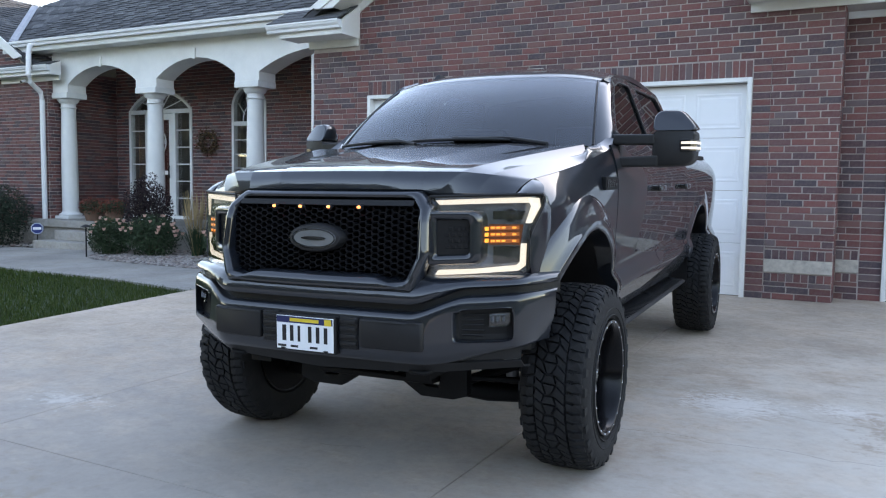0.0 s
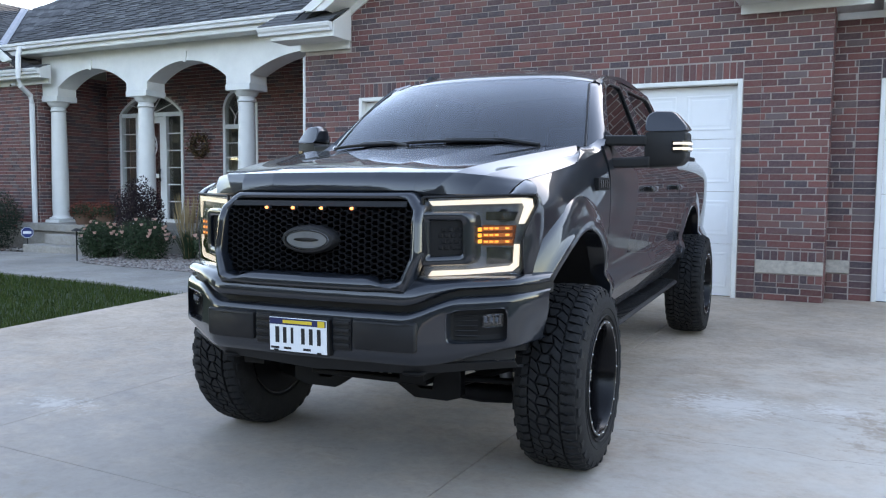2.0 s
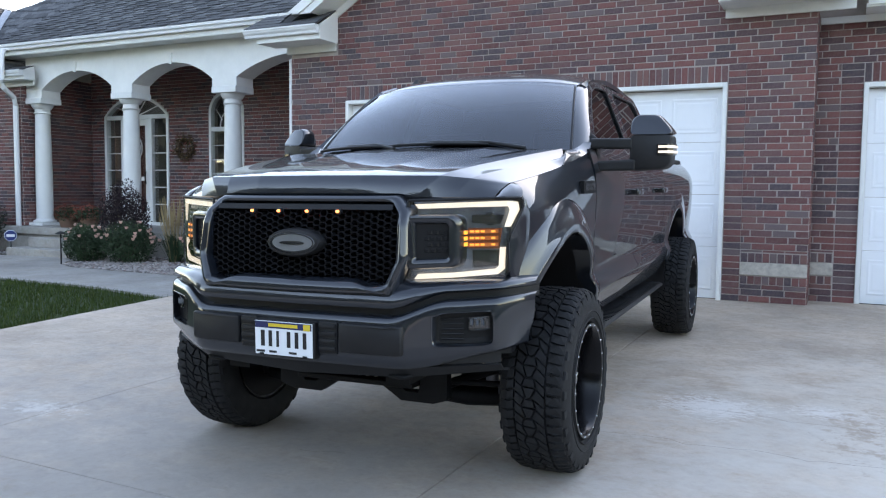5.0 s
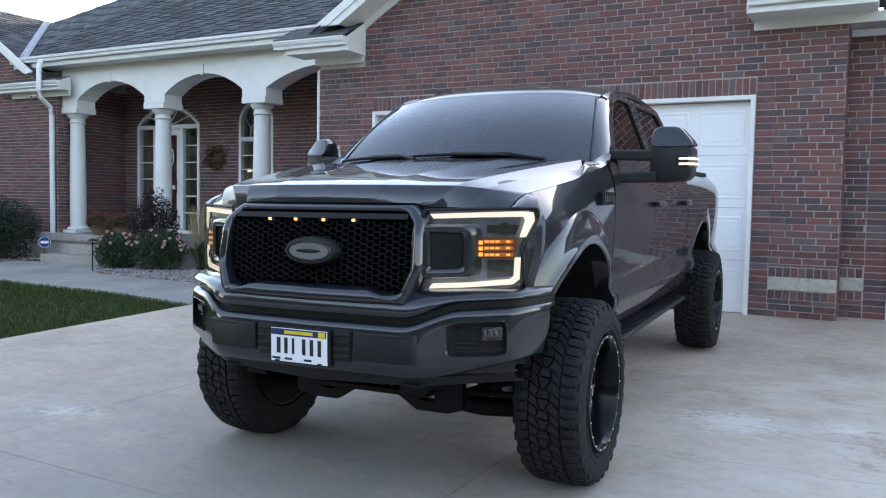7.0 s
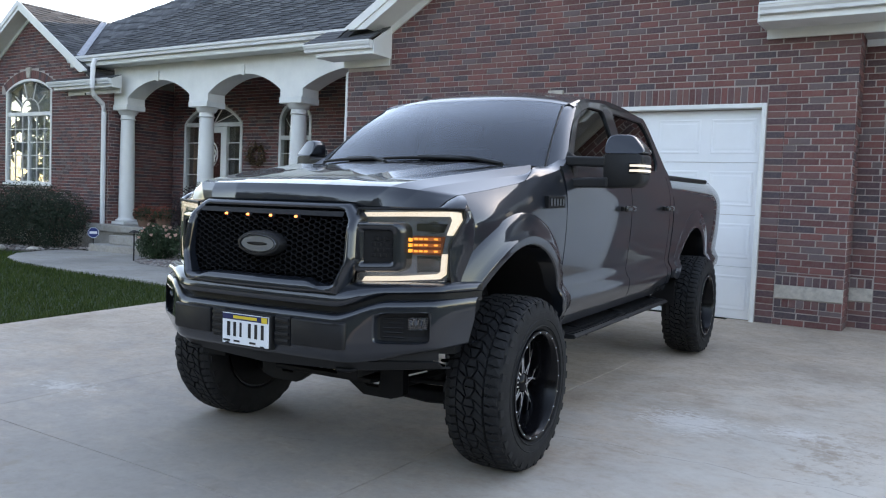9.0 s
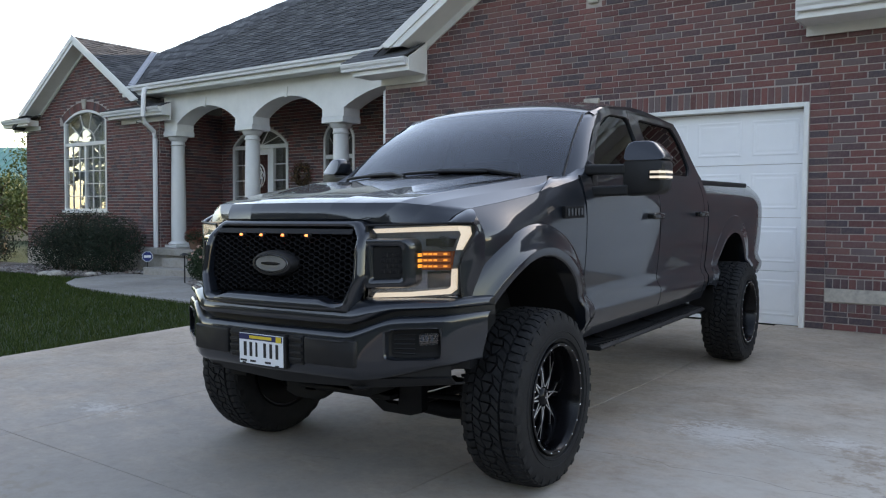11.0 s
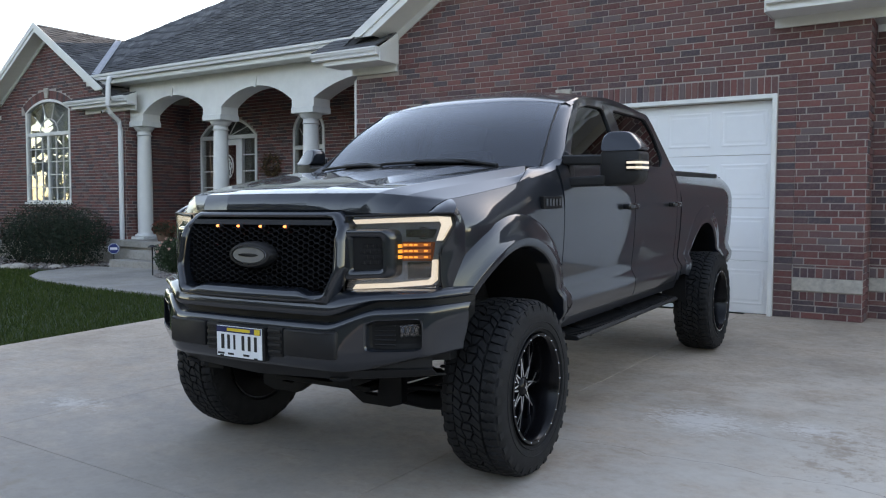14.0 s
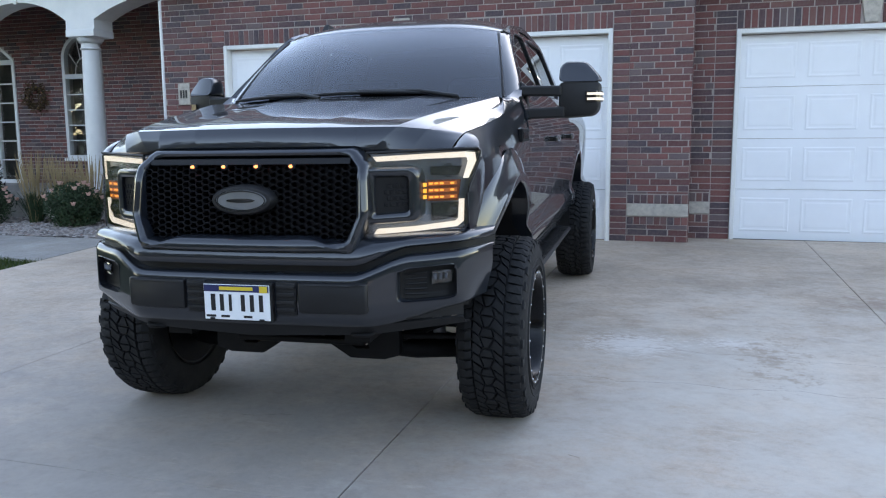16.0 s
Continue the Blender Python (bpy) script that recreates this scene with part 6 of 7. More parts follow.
# running boards
for sd in (1, -1):
    rb = link("running_board", Shape().prism([(sd * x, 0.84, z) for x, z in ((0.82, 0.575), (1.015, 0.580), (1.03, 0.595), (1.015, 0.610), (0.82, 0.625))], [(sd * x, 3.05, z) for x, z in ((0.82, 0.575), (1.015, 0.580), (1.03, 0.595), (1.015, 0.610), (0.82, 0.625))]), BLACK, truck, "black ribbed running board", bevel=0.006)
    for k in range(42):
        link("tread_rib", Shape().box(sd * 0.90, sd * 1.01, 0.86 + 0.052 * k, 0.885 + 0.052 * k, 0.608, 0.618), BLACK, rb)
    for y in (1.1, 2.0, 3.0):
        link("board_bracket", Shape().tube([(sd * 0.7, y, 0.68), (sd * 0.9, y, 0.62), (sd * 1.01, y, 0.585)], 0.018, 8), CHASSIS, rb)

# chassis
for sd in (1, -1):
    link("frame_rail", Shape().box(sd * 0.38, sd * 0.50, -0.75, TAIL - 0.1, 0.56, 0.72), CHASSIS, truck)
    arm = Shape().tube([(sd * 0.30, -0.22, 0.40), (sd * 0.52, -0.1, 0.355), (sd * 0.80, 0.0, 0.345)], [0.04, 0.05, 0.045], 10)
    arm.tube([(sd * 0.30, 0.28, 0.42), (sd * 0.55, 0.12, 0.37), (sd * 0.80, 0.0, 0.345)], [0.035, 0.045, 0.04], 10)
    link("control_arm", arm, CHASSIS, truck, "black lower suspension arm", smooth=50)
    link("upper_arm", Shape().tube([(sd * 0.45, -0.1, 0.78), (sd * 0.65, 0.0, 0.76), (sd * 0.80, 0.02, 0.72)], 0.025, 8), CHASSIS, truck, smooth=50)
    link("knuckle", Shape().tube([(sd * 0.80, 0.0, 0.33), (sd * 0.82, 0.0, 0.5), (sd * 0.79, 0.02, 0.74)], [0.05, 0.07, 0.035], 10), CHASSIS, truck, "cast metal steering knuckle", smooth=50)
    sh = link("shock_absorber", Shape().tube([(sd * 0.63, -0.02, 0.38), (sd * 0.58, 0.0, 0.95)], 0.035, 12), FLASH, truck, smooth=50)
    coil = [(sd * lerp(0.62, 0.585, q / 60) + 0.06 * math.cos(q * 0.7), 0.06 * math.sin(q * 0.7), lerp(0.5, 0.92, q / 60)) for q in range(61)]
    link("coil_spring", Shape().tube(coil, 0.010, 6), CHASSIS, sh, smooth=50)
    link("tie_rod", Shape().tube([(sd * 0.28, -0.28, 0.46), (sd * 0.78, -0.2, 0.46)], 0.016, 8), CHASSIS, truck, smooth=50)
    link("axle_shaft", Shape().tube([(sd * 0.12, 0.02, 0.5), (sd * 0.84, 0.0, 0.47)], 0.025, 10), CHASSIS, truck, smooth=50)
    brace = Shape()
    for a, b in (((0.16, -0.2, 0.46), (0.40, -0.2, 0.56)), ((0.40, -0.2, 0.56), (0.42, -0.2, 0.38)), ((0.42, -0.2, 0.42), (0.7, -0.1, 0.52))):
        brace.tube([(sd * a[0], a[1], a[2]), (sd * b[0], b[1], b[2])], 0.026, 8)
    link("lift_brace", brace, CHASSIS, truck, "black lift-kit brace")
CM = [(-0.5, 0.56), (-0.5, 0.38), (-0.42, 0.355), (-0.24, 0.355), (-0.13, 0.425), (0.13, 0.425), (0.24, 0.355), (0.42, 0.355), (0.5, 0.38), (0.5, 0.56), (0.36, 0.56), (0.34, 0.41), (0.27, 0.41), (0.15, 0.49), (-0.15, 0.49), (-0.27, 0.41), (-0.34, 0.41), (-0.36, 0.56)]
link("crossmember", Shape().prism([(x, -0.33, z) for x, z in CM], [(x, -0.27, z) for x, z in CM]), CHASSIS, truck, "black front crossmember with cut-outs", bevel=0.006)
for x in (-0.2, -0.1, 0.0, 0.1, 0.2):
    link("crossmember_bolt", Shape().lathe([(0, -0.012), (0.012, -0.01), (0.012, 0.0)], "y", (x * 0.5, -0.33, 0.46), 8), FLASH, truck)
link("skid_plate", Shape().prism([(x, y, z) for x, y, z in ((-0.34, -0.40, 0.44), (0.34, -0.40, 0.44), (0.34, 0.35, 0.40), (-0.34, 0.35, 0.40))], [(x, y, z) for x, y, z in ((-0.34, -0.40, 0.47), (0.34, -0.40, 0.47), (0.34, 0.35, 0.43), (-0.34, 0.35, 0.43))]), CHASSIS, truck, bevel=0.008)
link("differential", Shape().lathe([(0.0, -0.2), (0.08, -0.18), (0.13, -0.08), (0.14, 0.03), (0.09, 0.12), (0.05, 0.2), (0, 0.22)], "x", (0.12, 0.02, 0.52), 20), CHASSIS, truck, smooth=50)
link("engine_underside", Shape().box(-0.36, 0.36, -0.35, 0.66, 0.55, 0.9), CHASSIS, truck, bevel=0.04)
link("rear_axle", Shape().tube([(-0.84, 4.05, 0.47), (-0.2, 4.05, 0.47), (0.0, 4.05, 0.47), (0.2, 4.05, 0.47), (0.84, 4.05, 0.47)], [0.05, 0.055, 0.16, 0.055, 0.05], 16), CHASSIS, truck, smooth=50)
link("exhaust", Shape().tube([(0.55, 2.6, 0.6), (0.62, 3.3, 0.62), (0.75, 3.45, 0.6)], 0.04, 12), FLASH, truck, smooth=50)


# wheels
def wheel():
    """A wheel about the x axis, its outside towards +x."""
    root = new("wheel")
    root.parent = truck
    root["label"] = "black milled deep-dish wheel with all-terrain tyre"
    R, HW = 0.462, 0.172
    prof = [(0.285, HW - 0.03), (0.30, HW + 0.0), (0.335, HW + 0.012), (0.39, HW + 0.012), (0.430, HW - 0.001), (0.443, HW - 0.014), (0.447, HW - 0.04), (0.448, 0.0),
            (0.447, -HW + 0.04), (0.446, -HW + 0.014), (0.430, -HW + 0.001), (0.39, -HW - 0.012), (0.335, -HW - 0.012), (0.30, -HW), (0.285, -HW + 0.03)]
    tyre = link("tyre", Shape().lathe(prof, "x", n=72), RUBBER, root, "black all-terrain tyre with chunky tread", smooth=40)
    tr = Shape()
    N = 60

    CELL = (((-0.078, 0.0), (-0.031, 0.12), (-0.044, 0.54), (-0.078, 0.46)), ((-0.078, 0.51), (-0.044, 0.60), (-0.022, 1.04), (-0.05, 0.98), (-0.078, 0.95)),
            ((-0.026, 0.13), (0.018, -0.04), (0.030, 0.29), (-0.038, 0.52)), ((-0.037, 0.58), (0.028, 0.36), (0.006, 0.88), (-0.016, 1.02)),
            ((0.026, -0.06), (0.078, 0.09), (0.078, 0.50), (0.038, 0.29)), ((0.035, 0.37), (0.078, 0.56), (0.078, 1.03), (0.03, 0.88), (0.012, 0.89)))

    def block(pts, a0, r0, r1, sk):
        lo, hi = [], []
        for u_, a_ in pts:
            drop = 0.026 * max(0, (abs(u_) - 0.125) / 0.05) ** 1.6
            for lst, r in ((lo, r0), (hi, r1)):
                rr = r - drop
                th_ = a0 + a_ + sk * u_
                lst.append((u_, rr * math.cos(th_), rr * math.sin(th_)))
        k = len(lo)
        c = [sum(p[i] for p in hi) / k for i in range(3)]
        hi2 = [tuple(lerp(p[i], c[i], 0.10) for i in range(3)) for p in hi]
        tr.add(lo + hi2, [tuple(range(k, 2 * k))] + [(i, (i + 1) % k, k + (i + 1) % k, k + i) for i in range(k)])

    st = 2 * math.pi / N
    for i in range(N):
        a = i * st
        j = st * 0.5 * (i % 2)
        w = st * 0.9
        # wedge-shaped centre blocks, one pattern over two lugs
        for q_ in CELL if i % 2 == 0 else ():
            block([(u_, (a_ + 0.35 * u_ / 0.08) * 2 * st) for u_, a_ in q_], a, 0.44, 0.467, 0)
        # shoulder rows, long and short lugs by turns
        e = 0.160 if i % 2 else 0.166
        for sg in (1, -1):
            block([(sg * 0.083, 0), (sg * 0.118, 0.1 * st), (sg * 0.13, -0.05 * st), (sg * e, 0.0), (sg * e, w * 0.92), (sg * 0.125, w), (sg * 0.083, w * 0.9)], a + (0.3 * st if sg > 0 else 0), 0.44, 0.4635, 0.25 * sg)
            # side biters on the wall
            if i % 2:
                q = [(sg * (HW + 0.003), r, t_) for r, t_ in ((0.395, a + 0.1 * st), (0.395, a + 0.75 * st), (0.44, a + 0.9 * st), (0.44, a))]
                tr.prism([(x - sg * 0.01, r * math.cos(t_), r * math.sin(t_)) for x, r, t_ in q], [(x + sg * (0.005 if r < 0.42 else 0.0), r * math.cos(t_), r * math.sin(t_)) for x, r, t_ in q])
    link("tread", tr, RUBBER, tyre, "tread of interlocking slanted blocks")
    for r in (0.315, 0.352):
        link("sidewall_ring", Shape().lathe([(r - 0.004, HW + 0.009), (r, HW + 0.016), (r + 0.004, HW + 0.009)], "x", n=64), RUBBER, tyre, smooth=60)
    # rim: barrel, lip, face
    rim = link("rim", Shape().lathe([(0.287, HW - 0.028), (0.293, HW + 0.004), (0.289, HW + 0.012), (0.276, HW + 0.012), (0.268, HW + 0.004), (0.262, HW - 0.02), (0.248, HW - 0.07), (0.236, 0.0), (0.232, -0.1), (0.262, -0.16), (0.287, -0.165)], "x", n=64), RIMBLACK, root, "gloss black deep-dish rim", smooth=40)
    for i in range(20):
        t_ = 2 * math.pi * i / 20
        link("lip_bolt", Shape().lathe([(0.0, 0.006), (0.003, 0.0045), (0.0038, 0.0)], "x", (HW + 0.012, 0.281 * math.cos(t_), 0.281 * math.sin(t_)), 8), CHROME, rim, smooth=60)
    fx = 0.05
    for i in range(8):
        t_ = 2 * math.pi * i / 8
        for wob in (-0.17, 0.17):
            a_, b_ = t_, t_ + wob
            pts = []
            for r, tt, wd, xx in ((0.05, a_, 0.02, fx + 0.035), (0.13, lerp(a_, b_, 0.45), 0.017, fx + 0.03), (0.238, b_, 0.02, fx + 0.0)):
                cx, cy = math.cos(tt), math.sin(tt)
                pts.append([(xx - 0.03, r * cx + wd * cy, r * cy - wd * cx), (xx, r * cx + wd * 0.8 * cy, r * cy - wd * 0.8 * cx), (xx, r * cx - wd * 0.8 * cy, r * cy + wd * 0.8 * cx), (xx - 0.03, r * cx - wd * cy, r * cy + wd * cx)])
            sp = link("spoke", Shape().grid(pts, True), RIMBLACK, rim, "gloss black split spoke")
            ml = []
            for (p, q), o in zip(((pts[0][1], pts[0][2]), (pts[1][1], pts[1][2]), (pts[2][1], pts[2][2])), (0.002,) * 3):
                a3, b3 = Vector(p), Vector(q)
                m0, m1 = (a3.lerp(b3, -0.04), a3.lerp(b3, 0.2)) if wob > 0 else (a3.lerp(b3, 0.8), a3.lerp(b3, 1.04))
                ml.append([(m0.x + o, m0.y, m0.z), (m1.x + o, m1.y, m1.z)])
            link("milled_edge", Shape().grid(ml), MILLED, sp, "bright milled spoke edge", thick=0.001)
    cap = link("hub_cap", Shape().lathe([(0.0, fx + 0.06), (0.03, fx + 0.058), (0.05, fx + 0.045), (0.058, fx + 0.02), (0.062, fx)], "x", n=32), RIMBLACK, rim, smooth=40)
    link("cap_mark", Shape().box(fx + 0.058, fx + 0.062, -0.006, 0.006, -0.022, 0.022).box(fx + 0.058, fx + 0.062, -0.02, 0.02, -0.004, 0.004), CHROME, cap)
    link("brake_disc", Shape().lathe([(0.04, -0.05), (0.17, -0.05), (0.17, -0.075), (0.04, -0.075)], "x", n=40), CHASSIS, root, smooth=40)
    link("dust_shield", Shape().lathe([(0.03, -0.163), (0.282, -0.163), (0.285, -0.155), (0.03, -0.15)], "x", n=40), CHASSIS, root, smooth=40)
    link("brake_caliper", Shape().box(-0.1, -0.03, 0.08, 0.18, -0.07, 0.1), CHASSIS, root, bevel=0.02)
    return root


w0 = wheel()
w0.matrix_basis = pose(0.967, 0.01, 0.47, 0, 0, 0) @ Matrix.Diagonal((0.915, 1, 1, 1))
for sd, y, tw in ((1, AXLES[1], 25), (-1, 0.01, 10), (-1, AXLES[1], 40)):
    copy_thing(w0, pose(sd * (0.975 if y < 1 else 0.988), y, 0.47, tw, 0, 0 if sd > 0 else 180))

# ---- planting and loose things ----


def leaves(centre, radii, n, size, seed, mat_shape=None, flat=0.0, hollow=0.55, floor_z=None):
    """Many small leaves scattered through the outer part of an uneven ellipsoid."""
    r_ = np.random.default_rng(seed)
    s_ = mat_shape or Shape()
    for _ in range(n):
        d = Vector(r_.normal(size=3)).normalized()
        k = lerp(hollow, 1.0, r_.random() ** 0.6) * (1 + 0.22 * noise.noise(Vector(d) * 2.3 + Vector((seed, 0, 0))))
        p = Vector(centre) + Vector((d.x * radii[0], d.y * radii[1], d.z * radii[2])) * k
        if floor_z is not None and p.z < floor_z:
            p.z = floor_z + r_.random() * 0.1
        a = Vector(r_.normal(size=3)).normalized()
        b = a.cross(Vector(r_.normal(size=3))).normalized()
        ln, wd = size * r_.uniform(0.7, 1.3), size * r_.uniform(0.3, 0.5)
        s_.add([p - a * ln * 0.5, p + b * wd * 0.5 + a * ln * 0.05, p + a * ln * 0.5, p - b * wd * 0.5 + a * ln * 0.05], [(0, 1, 2, 3)])
    return s_


def twigs(base, top_c, radii, n, seed, r0=0.012):
    r_ = np.random.default_rng(seed)
    s_ = Shape()
    for _ in range(n):
        d = Vector(r_.normal(size=3)).normalized()
        e_ = Vector(top_c) + Vector((d.x * radii[0], d.y * radii[1], abs(d.z) * radii[2])) * 0.75
        m_ = Vector(base).lerp(e_, 0.5) + Vector((0, 0, 0.05))
        s_.tube([base, m_, e_], [r0, r0 * 0.7, r0 * 0.3], 5, False)
    return s_


def shrub(name, label, x, y, rx, ry, h, n, size, mat, seed, category="shrub", lift=0.5):
    z = gz(x, y) - 0.03
    g = empty(name, pose(x, y, z), label, category)
    quick("foliage", leaves((0, 0, h * lift), (rx, ry, h * 0.55), n, size, seed, hollow=0.25, floor_z=0.02), mat, g)
    link("stems", twigs((0, 0, 0), (0, 0, h * lift), (rx, ry, h * 0.5), 9, seed + 1), BARK, g)
    return g


for i, (x, y, rx, h) in enumerate(((-20.75, 11.5, 0.8, 1.3), (-19.85, 11.5, 0.85, 1.6), (-18.9, 11.55, 0.85, 1.6), (-18.0, 11.6, 0.7, 1.45))):
    tagged(shrub("juniper_bush", "dense dark green juniper bush below the arched window", x, y, rx, 0.75, h, 6500, 0.06, JUNIPER, 20 + i), group="junipers")
tagged(shrub("juniper_bush", "dark green bush beyond the wing corner", -26.3, 12.2, 1.1, 0.9, 1.2, 2200, 0.1, JUNIPER, 31), group="junipers")
tagged(shrub("juniper_bush", "low dark green bush beside the lawn", -28.4, 12.6, 1.2, 0.9, 1.0, 2000, 0.1, LEAF, 32), group="junipers")
tagged(shrub("barberry_bush", "upright dark purple barberry bush behind roses", -13.25, 11.75, 0.55, 0.5, 1.45, 7000, 0.06, PURPLE, 40, lift=0.55))


def rose_bush(x, y, rx, h, seed):
    g = shrub("rose_bush", "green rose bush with peach blooms on pebbles", x, y, rx, rx * 0.8, h, 5200, 0.055, LEAF, seed)
    tagged(g, group="roses")
    r_ = np.random.default_rng(seed + 5)
    for k in range(22):
        a_, e_ = r_.uniform(0, 2 * math.pi), r_.uniform(0.1, 1.2)
        p = Vector((rx * math.cos(a_) * math.cos(e_) * 1.02, rx * 0.85 * math.sin(a_) * math.cos(e_) * 1.02, h * 0.5 + h * 0.55 * math.sin(e_)))
        rr = r_.uniform(0.028, 0.045)
        b_ = Shape()
        for q in range(9):
            t_ = q * 2.4
            o = Vector((math.cos(t_), math.sin(t_), 0.35)) * rr * (0.35 + 0.08 * q)
            c_ = p + o * 0.7
            t1, t2 = Vector((-math.sin(t_), math.cos(t_), 0)) * rr * 0.5, Vector((0, 0, 1)) * rr * 0.55 + o * 0.3
            b_.add([c_ - t1 - t2, c_ + t1 - t2, c_ + t1 * 0.8 + t2, c_ - t1 * 0.8 + t2], [(0, 1, 2, 3)])
        quick("bloom", b_, ROSE, g, "peach pink rose bloom" if k == 0 else "")
    return g


rose_bush(-13.45, 10.95, 0.5, 0.75, 50)
rose_bush(-12.35, 11.05, 0.6, 0.8, 60)
rose_bush(-10.1, 10.75, 0.5, 0.75, 80)


def reed_clump(x, y, h, n, seed):
    r_ = np.random.default_rng(seed)
    z = gz(x, y) - 0.03
    g = empty("reed_grass", pose(x, y, z), "clump of tan feathery ornamental reed grass", "grass clump", "reed grass")
    s_, gr = Shape(), Shape()
    for k in range(n):
        a_, lean = r_.uniform(0, 2 * math.pi), r_.uniform(0.02, 0.3)
        top = h * r_.uniform(0.7, 1.05)
        p0 = Vector((math.cos(a_) * 0.12 * r_.random(), math.sin(a_) * 0.12 * r_.random(), 0))
        p2 = p0 + Vector((math.cos(a_) * lean, math.sin(a_) * lean, top))
        s_.tube([p0, p0.lerp(p2, 0.5) + Vector((0, 0, 0.04)), p0.lerp(p2, 0.8), p2], [0.003, 0.0025, 0.009, 0.002], 4, False)
        for _ in range(3):
            a2, l2 = r_.uniform(0, 2 * math.pi), r_.uniform(0.1, 0.4)
            q = p0 + Vector((math.cos(a2) * l2, math.sin(a2) * l2, h * r_.uniform(0.25, 0.55)))
            w_ = Vector((-math.sin(a2), math.cos(a2), 0)) * 0.006
            m_ = p0.lerp(q, 0.6) + Vector((0, 0, 0.1))
            gr.add([p0 - w_, p0 + w_, m_ + w_, m_ - w_, q], [(0, 1, 2, 3), (3, 2, 4)])
    quick("plumes", s_, REED, g)
    quick("blades", gr, LEAF, g)
    return g


for i, (x, y) in enumerate(((-11.4, 11.3), (-10.85, 11.35), (-10.3, 11.4), (-9.6, 11.4))):
    reed_clump(x, y, 1.25 - 0.05 * i, 90, 90 + i)

# rust-coloured flowers in a pot on the porch
pot = empty("flower_pot", pose(-15.95, 12.55, 0.4), "low pot of rust red flowers on the porch floor", "flower pot")
link("pot", Shape().lathe([(0.0, 0.0), (0.16, 0.0), (0.21, 0.2), (0.225, 0.2), (0.225, 0.235), (0.2, 0.235), (0.19, 0.18), (0, 0.18)], "z", n=28), surface("clay_pot", (0.16, 0.09, 0.06), 0.8, 0.2, 8, 60), pot, smooth=40)
quick("foliage", leaves((0, 0, 0.30), (0.33, 0.28, 0.18), 900, 0.06, 11), LEAF, pot)
quick("blossom", leaves((0, 0, 0.33), (0.34, 0.29, 0.20), 520, 0.05, 12, hollow=0.9), REDFLOWER, pot)["kind"] = "stuff"
copy_thing(pot, pose(-15.3, 12.6, 0.4, 0, 0, 70))

# wreath on the porch wall
wr2 = empty("dried_wreath", pose(-14.2, PY - 0.05, 2.28), "brown dried leaf wreath with berries on the brick", "wreath")
s_ = Shape()
r_ = np.random.default_rng(3)
for k in range(560):
    t_ = r_.uniform(0, 2 * math.pi)
    p = Vector((0.21 * math.cos(t_), r_.normal() * 0.03, 0.22 * math.sin(t_))) + Vector(r_.normal(size=3)) * 0.062
    a_ = Vector(r_.normal(size=3)).normalized() * 0.04
    b_ = a_.cross(Vector(r_.normal(size=3))).normalized() * 0.016
    s_.add([p - a_, p + b_, p + a_, p - b_], [(0, 1, 2, 3)])
quick("dried_leaves", s_, surface("dried_leaf", (0.09, 0.055, 0.025), 0.8, 0.5, 12, 60), wr2)
link("hoop", Shape().tube([(0.22 * math.cos(q * math.pi / 12), 0.02, 0.22 * math.sin(q * math.pi / 12)) for q in range(25)], 0.02, 6, False), BARK, wr2)
for k in range(14):
    t_ = k * 0.45
    link("berry", Shape().lathe([(0, -0.014), (0.011, -0.009), (0.014, 0), (0.011, 0.009), (0, 0.014)], "z", (0.23 * math.cos(t_) + 0.02 * math.sin(k * 3), -0.05, 0.23 * math.sin(t_)), 8), surface("gold_berry", (0.3, 0.18, 0.05), 0.5, 0.2, 9, 50, relief=0) if k == 0 else bpy.data.materials["gold_berry"], wr2, smooth=60)

# path light
zl = gz(-12.9, 9.78)
pl = empty("path_light", pose(-13.35, 10.33, zl - 0.03), "thin black path light on a stake in pebbles", "path light")
link("stake", Shape().tube([(0, 0, -0.1), (0, 0, 0.62)], 0.014, 8), BLACK, pl)
link("shade", Shape().lathe([(0.0, 0.66), (0.03, 0.655), (0.1, 0.615), (0.1, 0.605), (0.0, 0.612)], "z", n=24), BLACK, pl, smooth=30)

# blue octagonal yard sign on a stake, its mark as plain bars
sg = empty("yard_sign", pose(-16.78, 11.7, gz(-16.78, 11.7) - 0.03, 0, 0, 50), "small blue octagonal security sign on a stake", "yard sign")
oct_ = [(0.14 * math.cos(radians(22.5 + 45 * k)), 0.45 + 0.14 * math.sin(radians(22.5 + 45 * k))) for k in range(8)]
link("sign_board", Shape().prism([(a_, 0, b_) for a_, b_ in oct_], [(a_, 0.012, b_) for a_, b_ in oct_]), surface("sign_blue", (0.01, 0.03, 0.16), 0.4, 0.1, 9, 50, relief=0), sg)
oc = lambda k_: [(p[0] * k_, -0.003, 0.45 + (p[1] - 0.45) * k_) for p in oct_]
link("sign_border", Shape().grid([oc(0.95), oc(0.87)], True), WHITEPLATE, sg)
link("sign_bar", Shape().box(-0.085, 0.085, -0.006, -0.002, 0.42, 0.48), WHITEPLATE, sg)
link("stake", Shape().tube([(0, 0.02, -0.1), (0, 0.02, 0.35)], 0.012, 8), BLACK, sg)

# house number plaque: plain bars
npq = empty("number_plaque", pose(-7.7, AY, 2.02), "small pale plaque with dark bars on the brick", "plaque")
link("plaque_board", Shape().box(-0.1, 0.1, -0.03, 0.0, -0.16, 0.16), STONE, npq, bevel=0.012)
for k in range(3):
    link("plaque_bar", Shape().box(-0.06 + 0.045 * k, -0.03 + 0.045 * k, -0.034, -0.03, -0.06, 0.06), BLACKINK, npq)

